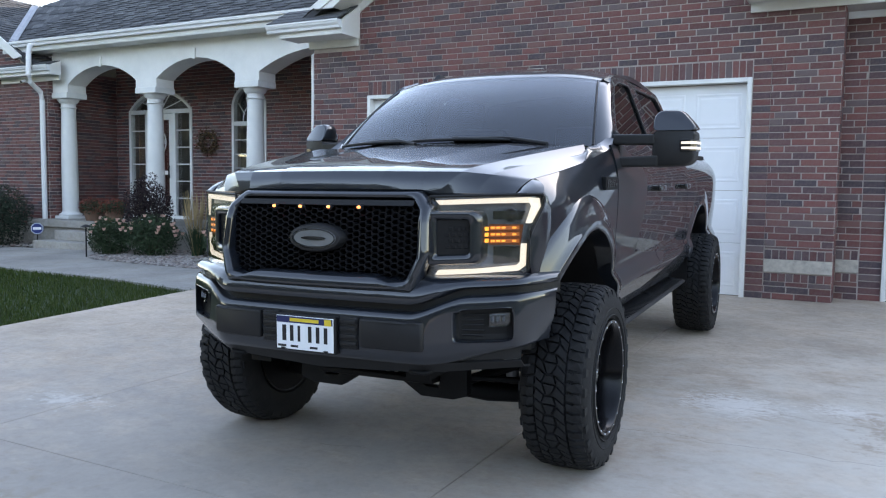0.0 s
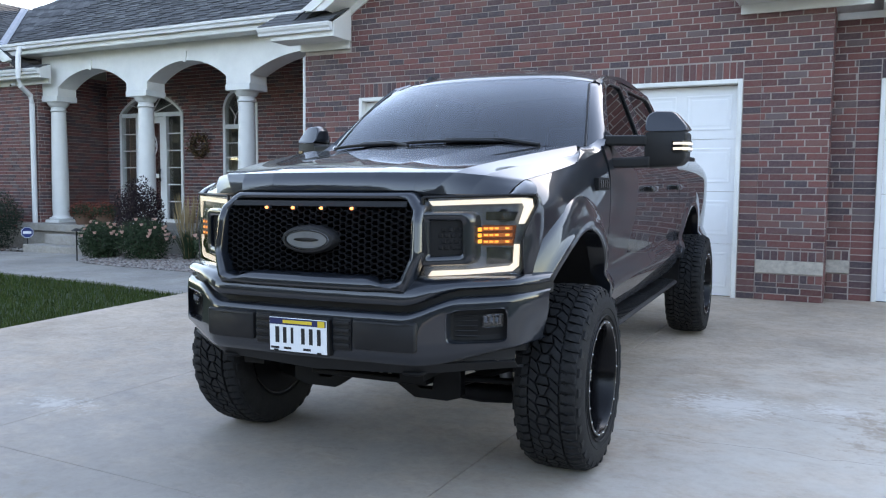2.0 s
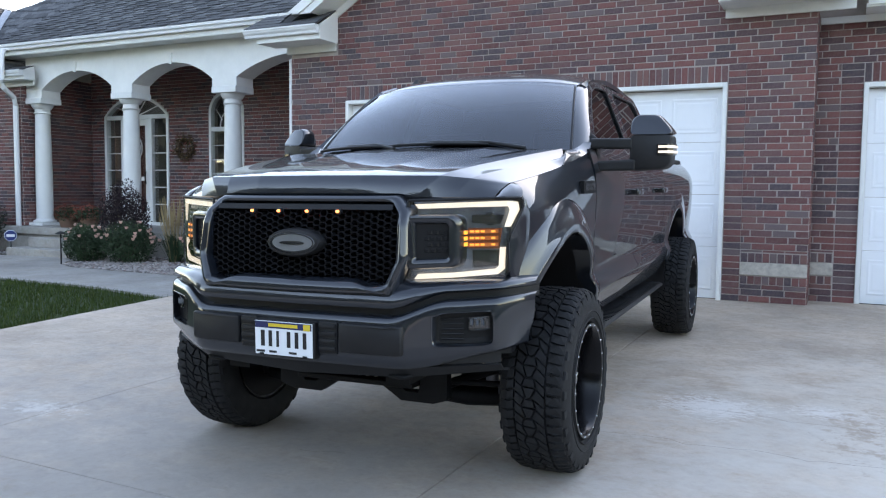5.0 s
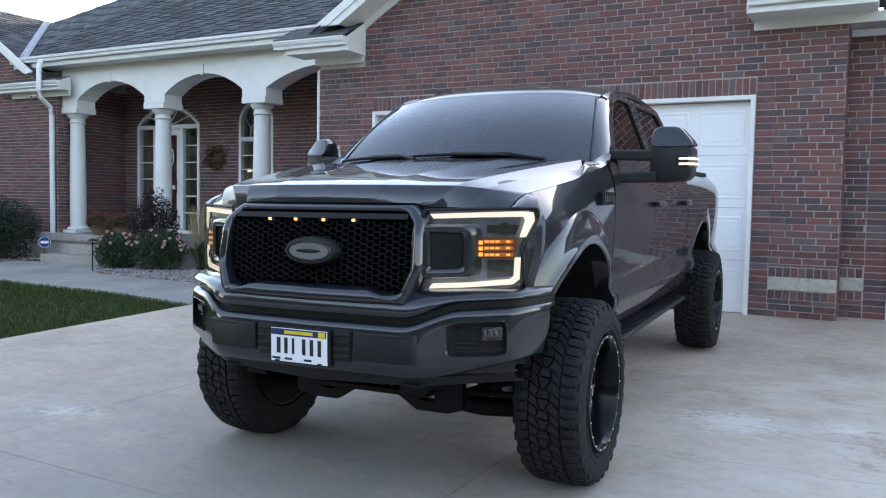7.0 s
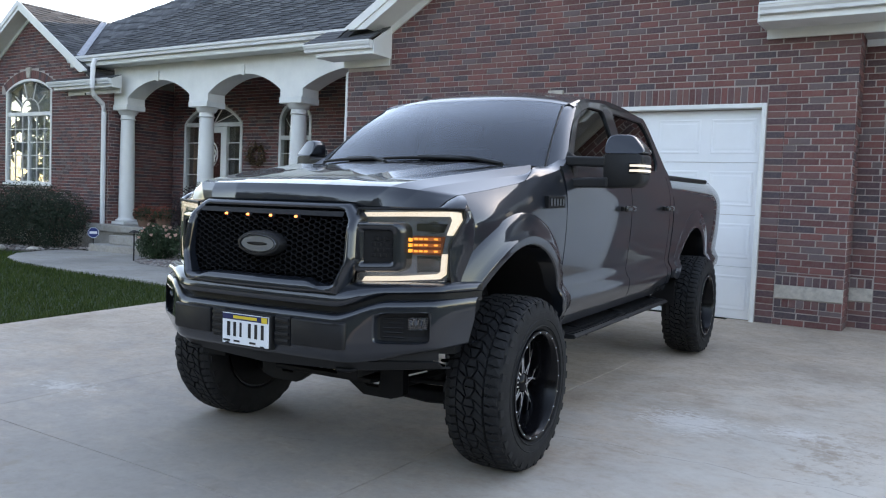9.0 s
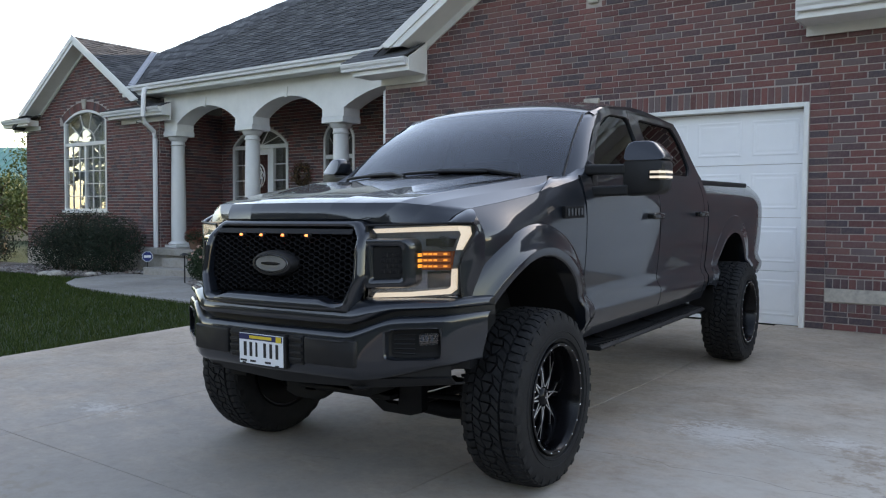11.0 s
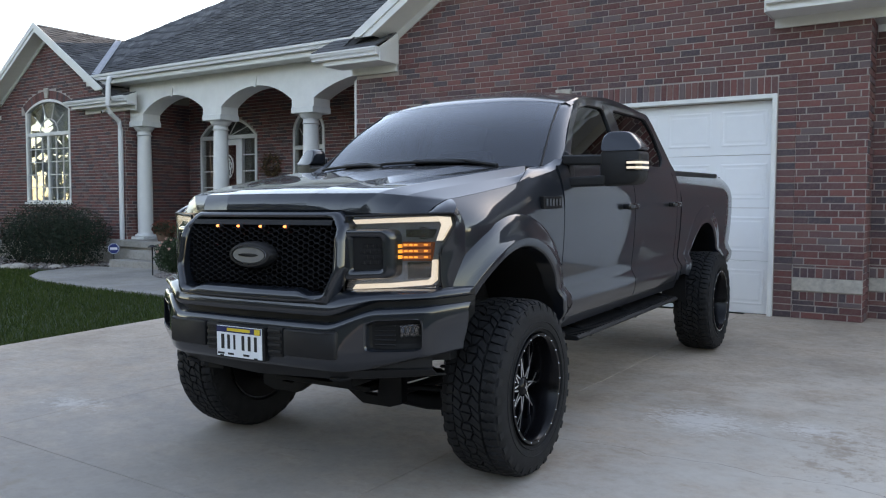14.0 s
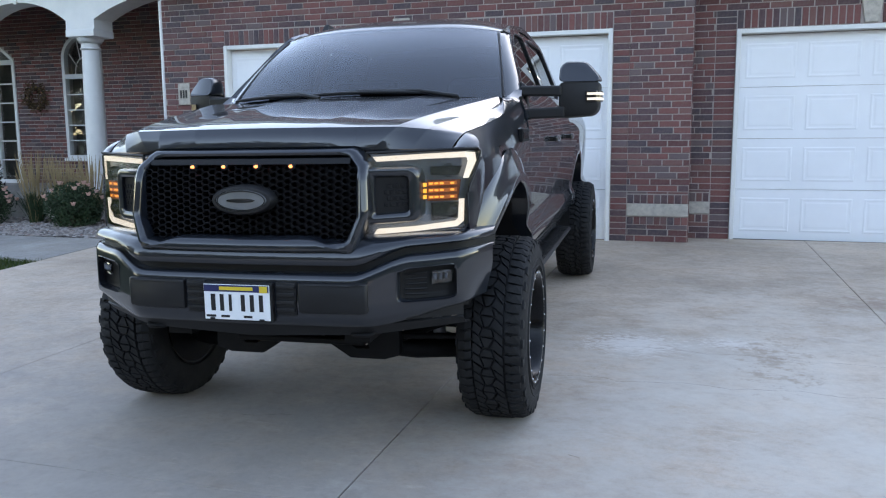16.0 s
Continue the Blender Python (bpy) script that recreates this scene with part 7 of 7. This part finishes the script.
# small camera under the wing cornice
ec = empty("eave_camera", pose(-17.95, 12.3, 3.66), "small white camera below the cornice", "camera")
link("camera_body", Shape().tube([(0, 0, 0), (0.03, -0.12, -0.03)], 0.035, 12), TRIM, ec, smooth=40)
link("camera_lens", Shape().tube([(0.03, -0.121, -0.03), (0.031, -0.126, -0.031)], 0.026, 12), BLACKGLOSS, ec)

# pebble bed, its soil and edging rocks
BED = [(-7.9, 9.38), (-8.6, 9.45), (-9.9, 9.61), (-11.5, 9.81), (-12.7, 10.03), (-13.3, 10.33), (-13.9, 11.3), (-13.9, 12.1), (-8.06, 12.1), (-8.06, 10.0)]
SOIL = surface("bed_soil", (0.1, 0.085, 0.075), 0.95, 0.3, 5, 70, relief=0.6)
structure(link("planting_bed", Shape().prism([(x, y, gz(x, y) - 0.1) for x, y in BED], [(x, y, gz(x, y) - 0.008) for x, y in BED]), SOIL), "brown soil of the planting bed", "planting bed")
BED2 = [(-16.6, 12.1), (-17.4, 11.3), (-17.5, 10.6), (-19.0, 10.4), (-21, 10.4), (-24.5, 10.9), (-30, 11.6), (-30, 12.5), (-17.4, 12.5)]
structure(link("planting_bed_wing", Shape().prism([(x, y, gz(x, y) - 0.1) for x, y in BED2], [(x, y, gz(x, y) - 0.012) for x, y in BED2]), SOIL), "brown soil along the wing wall", "planting bed")


def pebbles(name, label, loop, n, size, seed, near):
    r_ = np.random.default_rng(seed)
    xs, ys = [p[0] for p in loop], [p[1] for p in loop]
    s_, made = Shape(), 0
    while made < n:
        x, y = r_.uniform(min(xs), max(xs)), r_.uniform(min(ys), max(ys))
        if not inside_loop(x, y, loop) or (y > near + 0.12 * (-7 - x) and r_.random() < 0.6):
            continue
        made += 1
        a_, b_, c_ = size * r_.uniform(0.6, 1.3), size * r_.uniform(0.5, 1.0), size * r_.uniform(0.35, 0.65)
        t_ = r_.uniform(0, math.pi)
        z = gz(x, y) + c_ * 0.3
        pts = []
        for kz, kr in ((-0.8, 0.55), (0.1, 1.0), (0.85, 0.5)):
            for q in range(6):
                u_ = 2 * math.pi * q / 6 + kz
                px, py = a_ * kr * math.cos(u_) * r_.uniform(0.85, 1.1), b_ * kr * math.sin(u_) * r_.uniform(0.85, 1.1)
                pts.append((x + px * math.cos(t_) - py * math.sin(t_), y + px * math.sin(t_) + py * math.cos(t_), z + c_ * kz))
        fs = [(i * 6 + j, i * 6 + (j + 1) % 6, i * 6 + 6 + (j + 1) % 6, i * 6 + 6 + j) for i in range(2) for j in range(6)] + [(12, 13, 14, 15, 16, 17)]
        s_.add(pts, fs)
    return tagged(quick(name, s_, PEBBLE, smooth=70), label, "pebbles", kind="stuff")


pebbles("pebble_bed", "mixed grey and tan river pebbles in the bed", BED, 3600, 0.042, 5, 10.6)
pebbles("pebble_strip", "grey river pebbles along the wing bed", BED2, 1500, 0.05, 6, 20)
for x, y, r in ((-18.9, 10.25, 0.16), (-18.5, 10.3, 0.2), (-17.7, 10.75, 0.13), (-24.6, 11.1, 0.2)):
    b_ = Shape().lathe([(0.0, -0.5 * r), (0.8 * r, -0.3 * r), (r, 0.0), (0.75 * r, 0.35 * r), (0.3 * r, 0.5 * r), (0.0, 0.52 * r)], "z", n=9)
    b_.v = [(p[0] * (1.3 + 0.2 * math.sin(7 * p[1] / r)), p[1] * (1 + 0.2 * math.sin(5 * p[0] / r)), p[2]) for p in b_.v]
    ob = link("edging_rock", b_, STONE, smooth=30, bevel=0.01)
    ob.matrix_basis = pose(x, y, gz(x, y) + 0.12 * r, 0, 0, x * 90)
    tagged(ob, "pale limestone edging rock beside the bushes", "rock", "edging rocks")

# grass
EDGE = lambda y: -7.36 - 0.11 * max(0, y - 3.9) if y > 3.9 else -7.36


def near_walk(x):
    for (xa, ya), (xb, yb) in zip(WALK_NEAR, WALK_NEAR[1:]):
        if xb <= x <= xa:
            return lerp(ya, yb, (x - xa) / (xb - xa))
    return 10.0


r_ = np.random.default_rng(9)
vs_, fs_ = [], []
made = 0
while made < 90000:
    u_ = r_.random(2)
    x = -7.3 - 17 * u_[0] ** 1.5
    y = -1 + 11.5 * u_[1]
    if x > EDGE(y) + 0.02 or (x > -17.3 and y > near_walk(x) - 0.02) or y > 10.1 + 0.05 * (-17 - x):
        continue
    made += 1
    z = gz(x, y) - 0.03
    a_, h, w_ = r_.uniform(0, 6.28), r_.uniform(0.045, 0.085), 0.004 + 0.0008 * (-x - 7)
    dx, dy = math.cos(a_) * w_, math.sin(a_) * w_
    lx, ly = r_.normal(0, 0.022, 2)
    k = len(vs_)
    vs_ += [(x - dx, y - dy, z), (x + dx, y + dy, z), (x + lx, y + ly, z + h)]
    fs_.append((k, k + 1, k + 2))
s_ = Shape()
s_.v, s_.f = vs_, fs_
tagged(quick("lawn_grass", s_, BLADE), "short green mown lawn grass", "grass", kind="stuff")


# ---- trees and far things ----
def tree(x, y, h, rad, seed, n=3200, label="leafy yellow-green tree beyond the house"):
    r_ = np.random.default_rng(seed)
    z = gz(x, y) - 0.05
    g = empty("tree", pose(x, y, z), label, "tree", "garden trees")
    t_ = Shape().tube([(0, 0, 0), (0.05, 0.02, h * 0.25), (0.0, 0.06, h * 0.5), (0.05, 0, h * 0.85)], [0.16, 0.12, 0.085, 0.02], 10, False)
    lf = Shape()
    for k in range(16):
        a_ = k * 2.4
        zz = h * lerp(0.22, 0.85, k / 15)
        rr = rad * (1 - 0.75 * abs(k / 15 - 0.3))
        e_ = Vector((math.cos(a_) * rr * 0.7, math.sin(a_) * rr * 0.7, zz + rr * 0.35))
        t_.tube([(0, 0, zz - 0.1), e_ * 0.5 + Vector((0, 0, zz * 0.5)), e_], [0.05, 0.035, 0.012], 6, False)
        leaves(e_, (rr * 0.55, rr * 0.55, rr * 0.42), n // 16, 0.16, seed * 50 + k, lf, hollow=0.1)
    link("trunk", t_, BARK, g, smooth=50)
    quick("crown", lf, TREELEAF, g)
    return g


tree(-33.5, 18.0, 5.2, 2.3, 1)
tree(-37.0, 21.0, 6.0, 2.6, 2)
for x, y, h, r in ((-29.5, 15.2, 2.6, 1.5), (-31.6, 15.0, 3.2, 1.8), (-33.8, 15.4, 2.8, 1.6)):
    tree(x, y, h, r, int(-x * 10), 2600, "low leafy yellow-green tree at the lawn's edge")
tree(-32.0, 4.2, 6.0, 2.2, 3, label="young leafy tree on the front lawn")
barn = empty("barn", pose(-45, 28, -0.5, 0, 0, 35), "far shed with green metal roof and tan walls", "shed")
link("wall", Shape().box(-9, 9, -5, 5, 0, 3.0), SIDING, barn)
for sd in (-1, 1):
    rf = link("roof", Shape().prism([(-9.4, sd * 5.5, 2.85), (9.4, sd * 5.5, 2.85), (9.4, 0, 5.6), (-9.4, 0, 5.6)], [(-9.4, sd * 5.5, 2.95), (9.4, sd * 5.5, 2.95), (9.4, 0, 5.7), (-9.4, 0, 5.7)]), METALROOF, barn, "green standing-seam metal roof")
    for k in range(32):
        x = -9.2 + 0.59 * k
        link("seam", Shape().prism([(x, sd * 5.5, 2.95), (x + 0.05, sd * 5.5, 2.95), (x + 0.05, 0, 5.7), (x, 0, 5.7)], [(x, sd * 5.5, 3.0), (x + 0.05, sd * 5.5, 3.0), (x + 0.05, 0, 5.75), (x, 0, 5.75)]), METALROOF, rf)
# Belt mostly out of view; its heights and gap shape skylight and reflections.
lf = Shape()
for k in range(150):
    a_ = radians(lerp(150, 400, k / 149))
    near = 182 < math.degrees(a_) < 345
    if 196 < math.degrees(a_) < 214:
        continue
    low = 1 - 0.65 * sstep(295, 345, math.degrees(a_))
    d = (40 if near else 95) + (6 if near else 18) * math.sin(k * 1.7)
    leaves((d * math.cos(a_), d * math.sin(a_), 6.6 * low if near else 1.6), (3.4, 3.4, (7.4 + 1.2 * math.sin(k * 2.9)) * low) if near else (5.5, 5.5, 3.0 + 1.2 * math.sin(k * 2.9)), 620 if near else 90, 1.7 if near else 1.5, 300 + k, lf, hollow=0.2)
tagged(quick("far_trees", lf, DARKTREE), "belt of trees, mostly out of view, placed to darken reflections and skylight", "trees", kind="stuff")

# ---- bricks ----
CH, CL, JT = 0.0813, 0.254, 0.010
brick_cache = {}


def brick_geo(l, h, d=0.03):
    c = 0.004
    p = [(0, d, 0), (l, d, 0), (l, d, h), (0, d, h), (c * 0.3, c, c * 0.3), (l - c * 0.3, c, c * 0.3), (l - c * 0.3, c, h - c * 0.3), (c * 0.3, c, h - c * 0.3), (c, 0, c), (l - c, 0, c), (l - c, 0, h - c), (c, 0, h - c)]
    f = [(0, 1, 5, 4), (1, 2, 6, 5), (2, 3, 7, 6), (3, 0, 4, 7), (4, 5, 9, 8), (5, 6, 10, 9), (6, 7, 11, 10), (7, 4, 8, 11), (8, 9, 10, 11)]
    return p, f


def courses(s0, s1, z0, z1, blocked, top=None, stack=()):
    """Bricks (s, s, z, z) of a running bond, kept out of the blocked rectangles, under the line top(s)."""
    out_ = []
    k0 = int(math.floor(z0 / CH))
    for k in range(k0, int(math.ceil(z1 / CH))):
        za, zb = max(z0, k * CH), min(z1, k * CH + CH - JT)
        if zb - za < 0.02:
            continue
        free = [(s0, s1)]
        for bx0, bx1, bz0, bz1 in blocked:
            if bz0 < zb - 0.005 and bz1 > za + 0.005:
                nf = []
                for a_, b_ in free:
                    if bx1 <= a_ or bx0 >= b_:
                        nf.append((a_, b_))
                    else:
                        if bx0 > a_:
                            nf.append((a_, bx0))
                        if bx1 < b_:
                            nf.append((bx1, b_))
                free = nf
        for a_, b_ in free:
            off = (k % 2) * CL / 2 + 0.017 * ((k * 7) % 5 - 2)
            n_ = int(math.floor((a_ - off) / CL))
            x = off + n_ * CL
            while x < b_:
                xa, xb = max(a_, x), min(b_, x + CL - JT)
                x += CL
                if xb - xa < 0.012:
                    continue
                if top and (zb > top(xa) or zb > top(xb)):
                    continue
                out_.append((xa, xb, za, zb))
    return out_


def lay(wall, bricks, m, choose=None):
    """Lays bricks on a wall: m turns (s, depth, z) into the world. choose: which become bricks of their own."""
    far, count = Shape(), 0
    jig = random.Random(4)
    for s0, s1, z0, z1 in bricks:
        d = jig.uniform(0, 0.004)
        if choose and count < 300 and choose(s0, s1, z0, z1):
            key = (round(s1 - s0, 2), round(z1 - z0, 3))
            if key not in brick_cache:
                me = bpy.data.meshes.new("brick")
                me.from_pydata(*[x if i == 0 else x for i, x in enumerate((brick_geo(*key)[0], [], brick_geo(*key)[1]))])
                me.materials.append(BRICK_P)
                brick_cache[key] = me
            ob = new("brick", brick_cache[key])
            ob.parent = wall
            ob.matrix_basis = m @ Matrix.Translation((s0, d, z0))
            count += 1
        else:
            p, f = brick_geo(s1 - s0, z1 - z0)
            far.add([m @ Vector((s0 + a_, d + b_, z0 + c_)) for a_, b_, c_ in p], f)
    if far.v:
        tagged(quick("bricks", far, BRICK_J, wall), kind="stuff")


def soldiers(s0, s1, z0, z1, w=0.0813):
    n_ = max(1, round((s1 - s0) / w))
    st = (s1 - s0) / n_
    return [(s0 + i * st + JT * 0.5, s0 + (i + 1) * st - JT * 0.5, z0, z1 - JT * 0.8) for i in range(n_)]


def stack(s0, s1, z0, z1):
    k0, k1 = int(math.floor(z0 / CH)), int(math.ceil(z1 / CH))
    return [(s0 + JT * 0.8, s1 - JT * 0.3, max(z0, k * CH), min(z1, k * CH + CH - JT)) for k in range(k0, k1) if min(z1, k * CH + CH - JT) - max(z0, k * CH) > 0.02]


FRONT = lambda y: Matrix.Translation((0, y, 0))
# gabled garage block
QA = (-1.38, -1.165)
blk = [(DA[0], DA[1], -1, DA[2]), (DA[0], DA[1], 2.70, 2.915), (QA[0], QA[1], -1, 2.92), (-7.205, DA[0], -1, 2.92), (QA[1], AX1, 0.215, 0.61),
       (AC - 0.12, AC + 0.12, 4.28, 4.6), (-8.6, -7.15, 3.47, 3.9), (-1.3, 0.2, 3.5, 3.9)]
bs = courses(AX0, AX1, -0.1, 6.0, blk, A_TOP)
bs += soldiers(DA[0], AC - 0.1, 2.705, 2.915) + soldiers(AC + 0.1, DA[1], 2.705, 2.915)
bs += stack(*QA, -0.1, 2.92) + stack(-7.205, DA[0], -0.1, 2.92)
bs += soldiers(QA[1] + 0.005, AX1, 0.22, 0.325) + soldiers(QA[1] + 0.005, AX1, 0.492, 0.61)
bs += [(x_, min(x_ + CL - JT, AX1), z_, z_ + h_) for x_ in (QA[1] + 0.008, QA[1] + 0.008 + CL, QA[1] + 0.008 + 2 * CL) for z_, h_ in ((0.1626, 0.05), (0.617, 0.0235))]
lay(wall_a, bs, FRONT(AY), lambda a_, b_, c_, d_: a_ > -1.4 or (c_ > 2.69 and a_ > -3.6))
link("stone_band", Shape().box(QA[1] + 0.005, AX1 + 0.003, AY - 0.012, AY + 0.02, 0.33, 0.485), STONE, wall_a, "pale cast stone band in the brick pier", bevel=0.006)
# set-back garage block
QB = (-0.134, DB[0])
blk = [(DB[0], DB[1], -1, DB[2]), (DB[0], DB[1], 2.68, 2.925), (QB[0], QB[1], -1, 2.92), (-0.4, QB[0], 0.215, 0.61), (DB[1], DB[1] + 0.25, -1, 2.92)]
bs = courses(AX1 + 0.004, BX1, -0.1, 3.42, blk)
bs += soldiers(DB[0], 1.54, 2.695, 2.925) + soldiers(1.77, DB[1], 2.695, 2.925) + stack(*QB, -0.1, 2.92) + stack(DB[1], DB[1] + 0.25, -0.1, 2.92)
bs += soldiers(-0.39, QB[0] - 0.003, 0.22, 0.325) + soldiers(-0.39, QB[0] - 0.003, 0.492, 0.61)
bs += [(-0.39, QB[0] - 0.005, z_, z_ + h_) for z_, h_ in ((0.1626, 0.05), (0.617, 0.0235))]
lay(wall_b, bs, FRONT(BY), lambda a_, b_, c_, d_: a_ < 1.9)
link("stone_band", Shape().box(-0.394, QB[0] - 0.002, BY - 0.012, BY + 0.02, 0.33, 0.485), STONE, wall_b, "pale cast stone band in the brick", bevel=0.006)
# the pier's side, the wing and the porch walls
SIDE = lambda x, sgn: Matrix.Translation((x, 0, 0)) @ Matrix.Rotation(radians(90 * sgn), 4, "Z")
lay(bpy.data.objects["wall_garage_east"], courses(AY + 0.02, BY, -0.1, 3.5, []), SIDE(AX1 + 0.012, 1))
lay(bpy.data.objects["wall_wing_east"], courses(WY + 0.02, PY, -0.3, 4.0, []), SIDE(WX1 + 0.012, 1))
mx = Matrix.Translation((AX0 - 0.012, 0, 0)) @ Matrix.Rotation(radians(-90), 4, "Z")
lay(bpy.data.objects["wall_garage_west"], [(-b_, -a_, c_, d_) for a_, b_, c_, d_ in courses(AY + 0.02, PY, -0.1, 4.0, [])], mx)


def arch_block(w, pad_=0.0):
    """Rectangles, course by course, that cover an arched opening."""
    x0, x1, z0, zs, zt = w
    out_ = [(x0, x1, z0 - 0.05, zs)]
    c, hw, h = (x0 + x1) / 2, (x1 - x0) / 2, zt - zs
    r = (hw * hw + h * h) / (2 * h) + pad_
    k = int(zs / CH)
    while k * CH < zt + pad_:
        zz = k * CH
        dz = zz - (zt + pad_ - r)
        if dz < r:
            half = min(hw + pad_, math.sqrt(max(0, r * r - dz * dz)))
            out_.append((c - half, c + half, zz, zz + CH - JT))
        k += 1
    return out_


lay(wall_w, courses(WX0, WX1, 0.2, 5.85, arch_block(WIN, 0.24), W_TOP), FRONT(WY))
sf = Shape()
c, hw, h = (WIN[0] + WIN[1]) / 2, (WIN[1] - WIN[0]) / 2, WIN[4] - WIN[3]
R0 = (hw * hw + h * h) / (2 * h)
A0 = math.asin(hw / R0)
n_ = int(2 * A0 * (R0 + 0.1) / CH)
for i in range(n_):
    a_, b_ = lerp(-A0, A0, i / n_), lerp(-A0, A0, (i + 0.88) / n_)
    q = [(c + r * math.sin(t_), WIN[4] - R0 + r * math.cos(t_)) for r, t_ in ((R0 + 0.005, a_), (R0 + 0.005, b_), (R0 + 0.225, b_), (R0 + 0.225, a_))]
    sf.prism([(x, WY + 0.02, z) for x, z in q], [(x, WY - 0.006, z) for x, z in q])
tagged(quick("arch_bricks", sf, BRICK_J, wall_w), kind="stuff")
lay(wall_p, courses(WX1, AX0, 0.4, 4.35, arch_block(DOOR) + arch_block(PWIN)), FRONT(PY))
structure(link("foundation_wing", Shape().box(WX0 - .01, WX1, WY - 0.01, WY + 0.01, -0.5, 0.2), STONE), "pale concrete foundation band under the wing", "foundation")
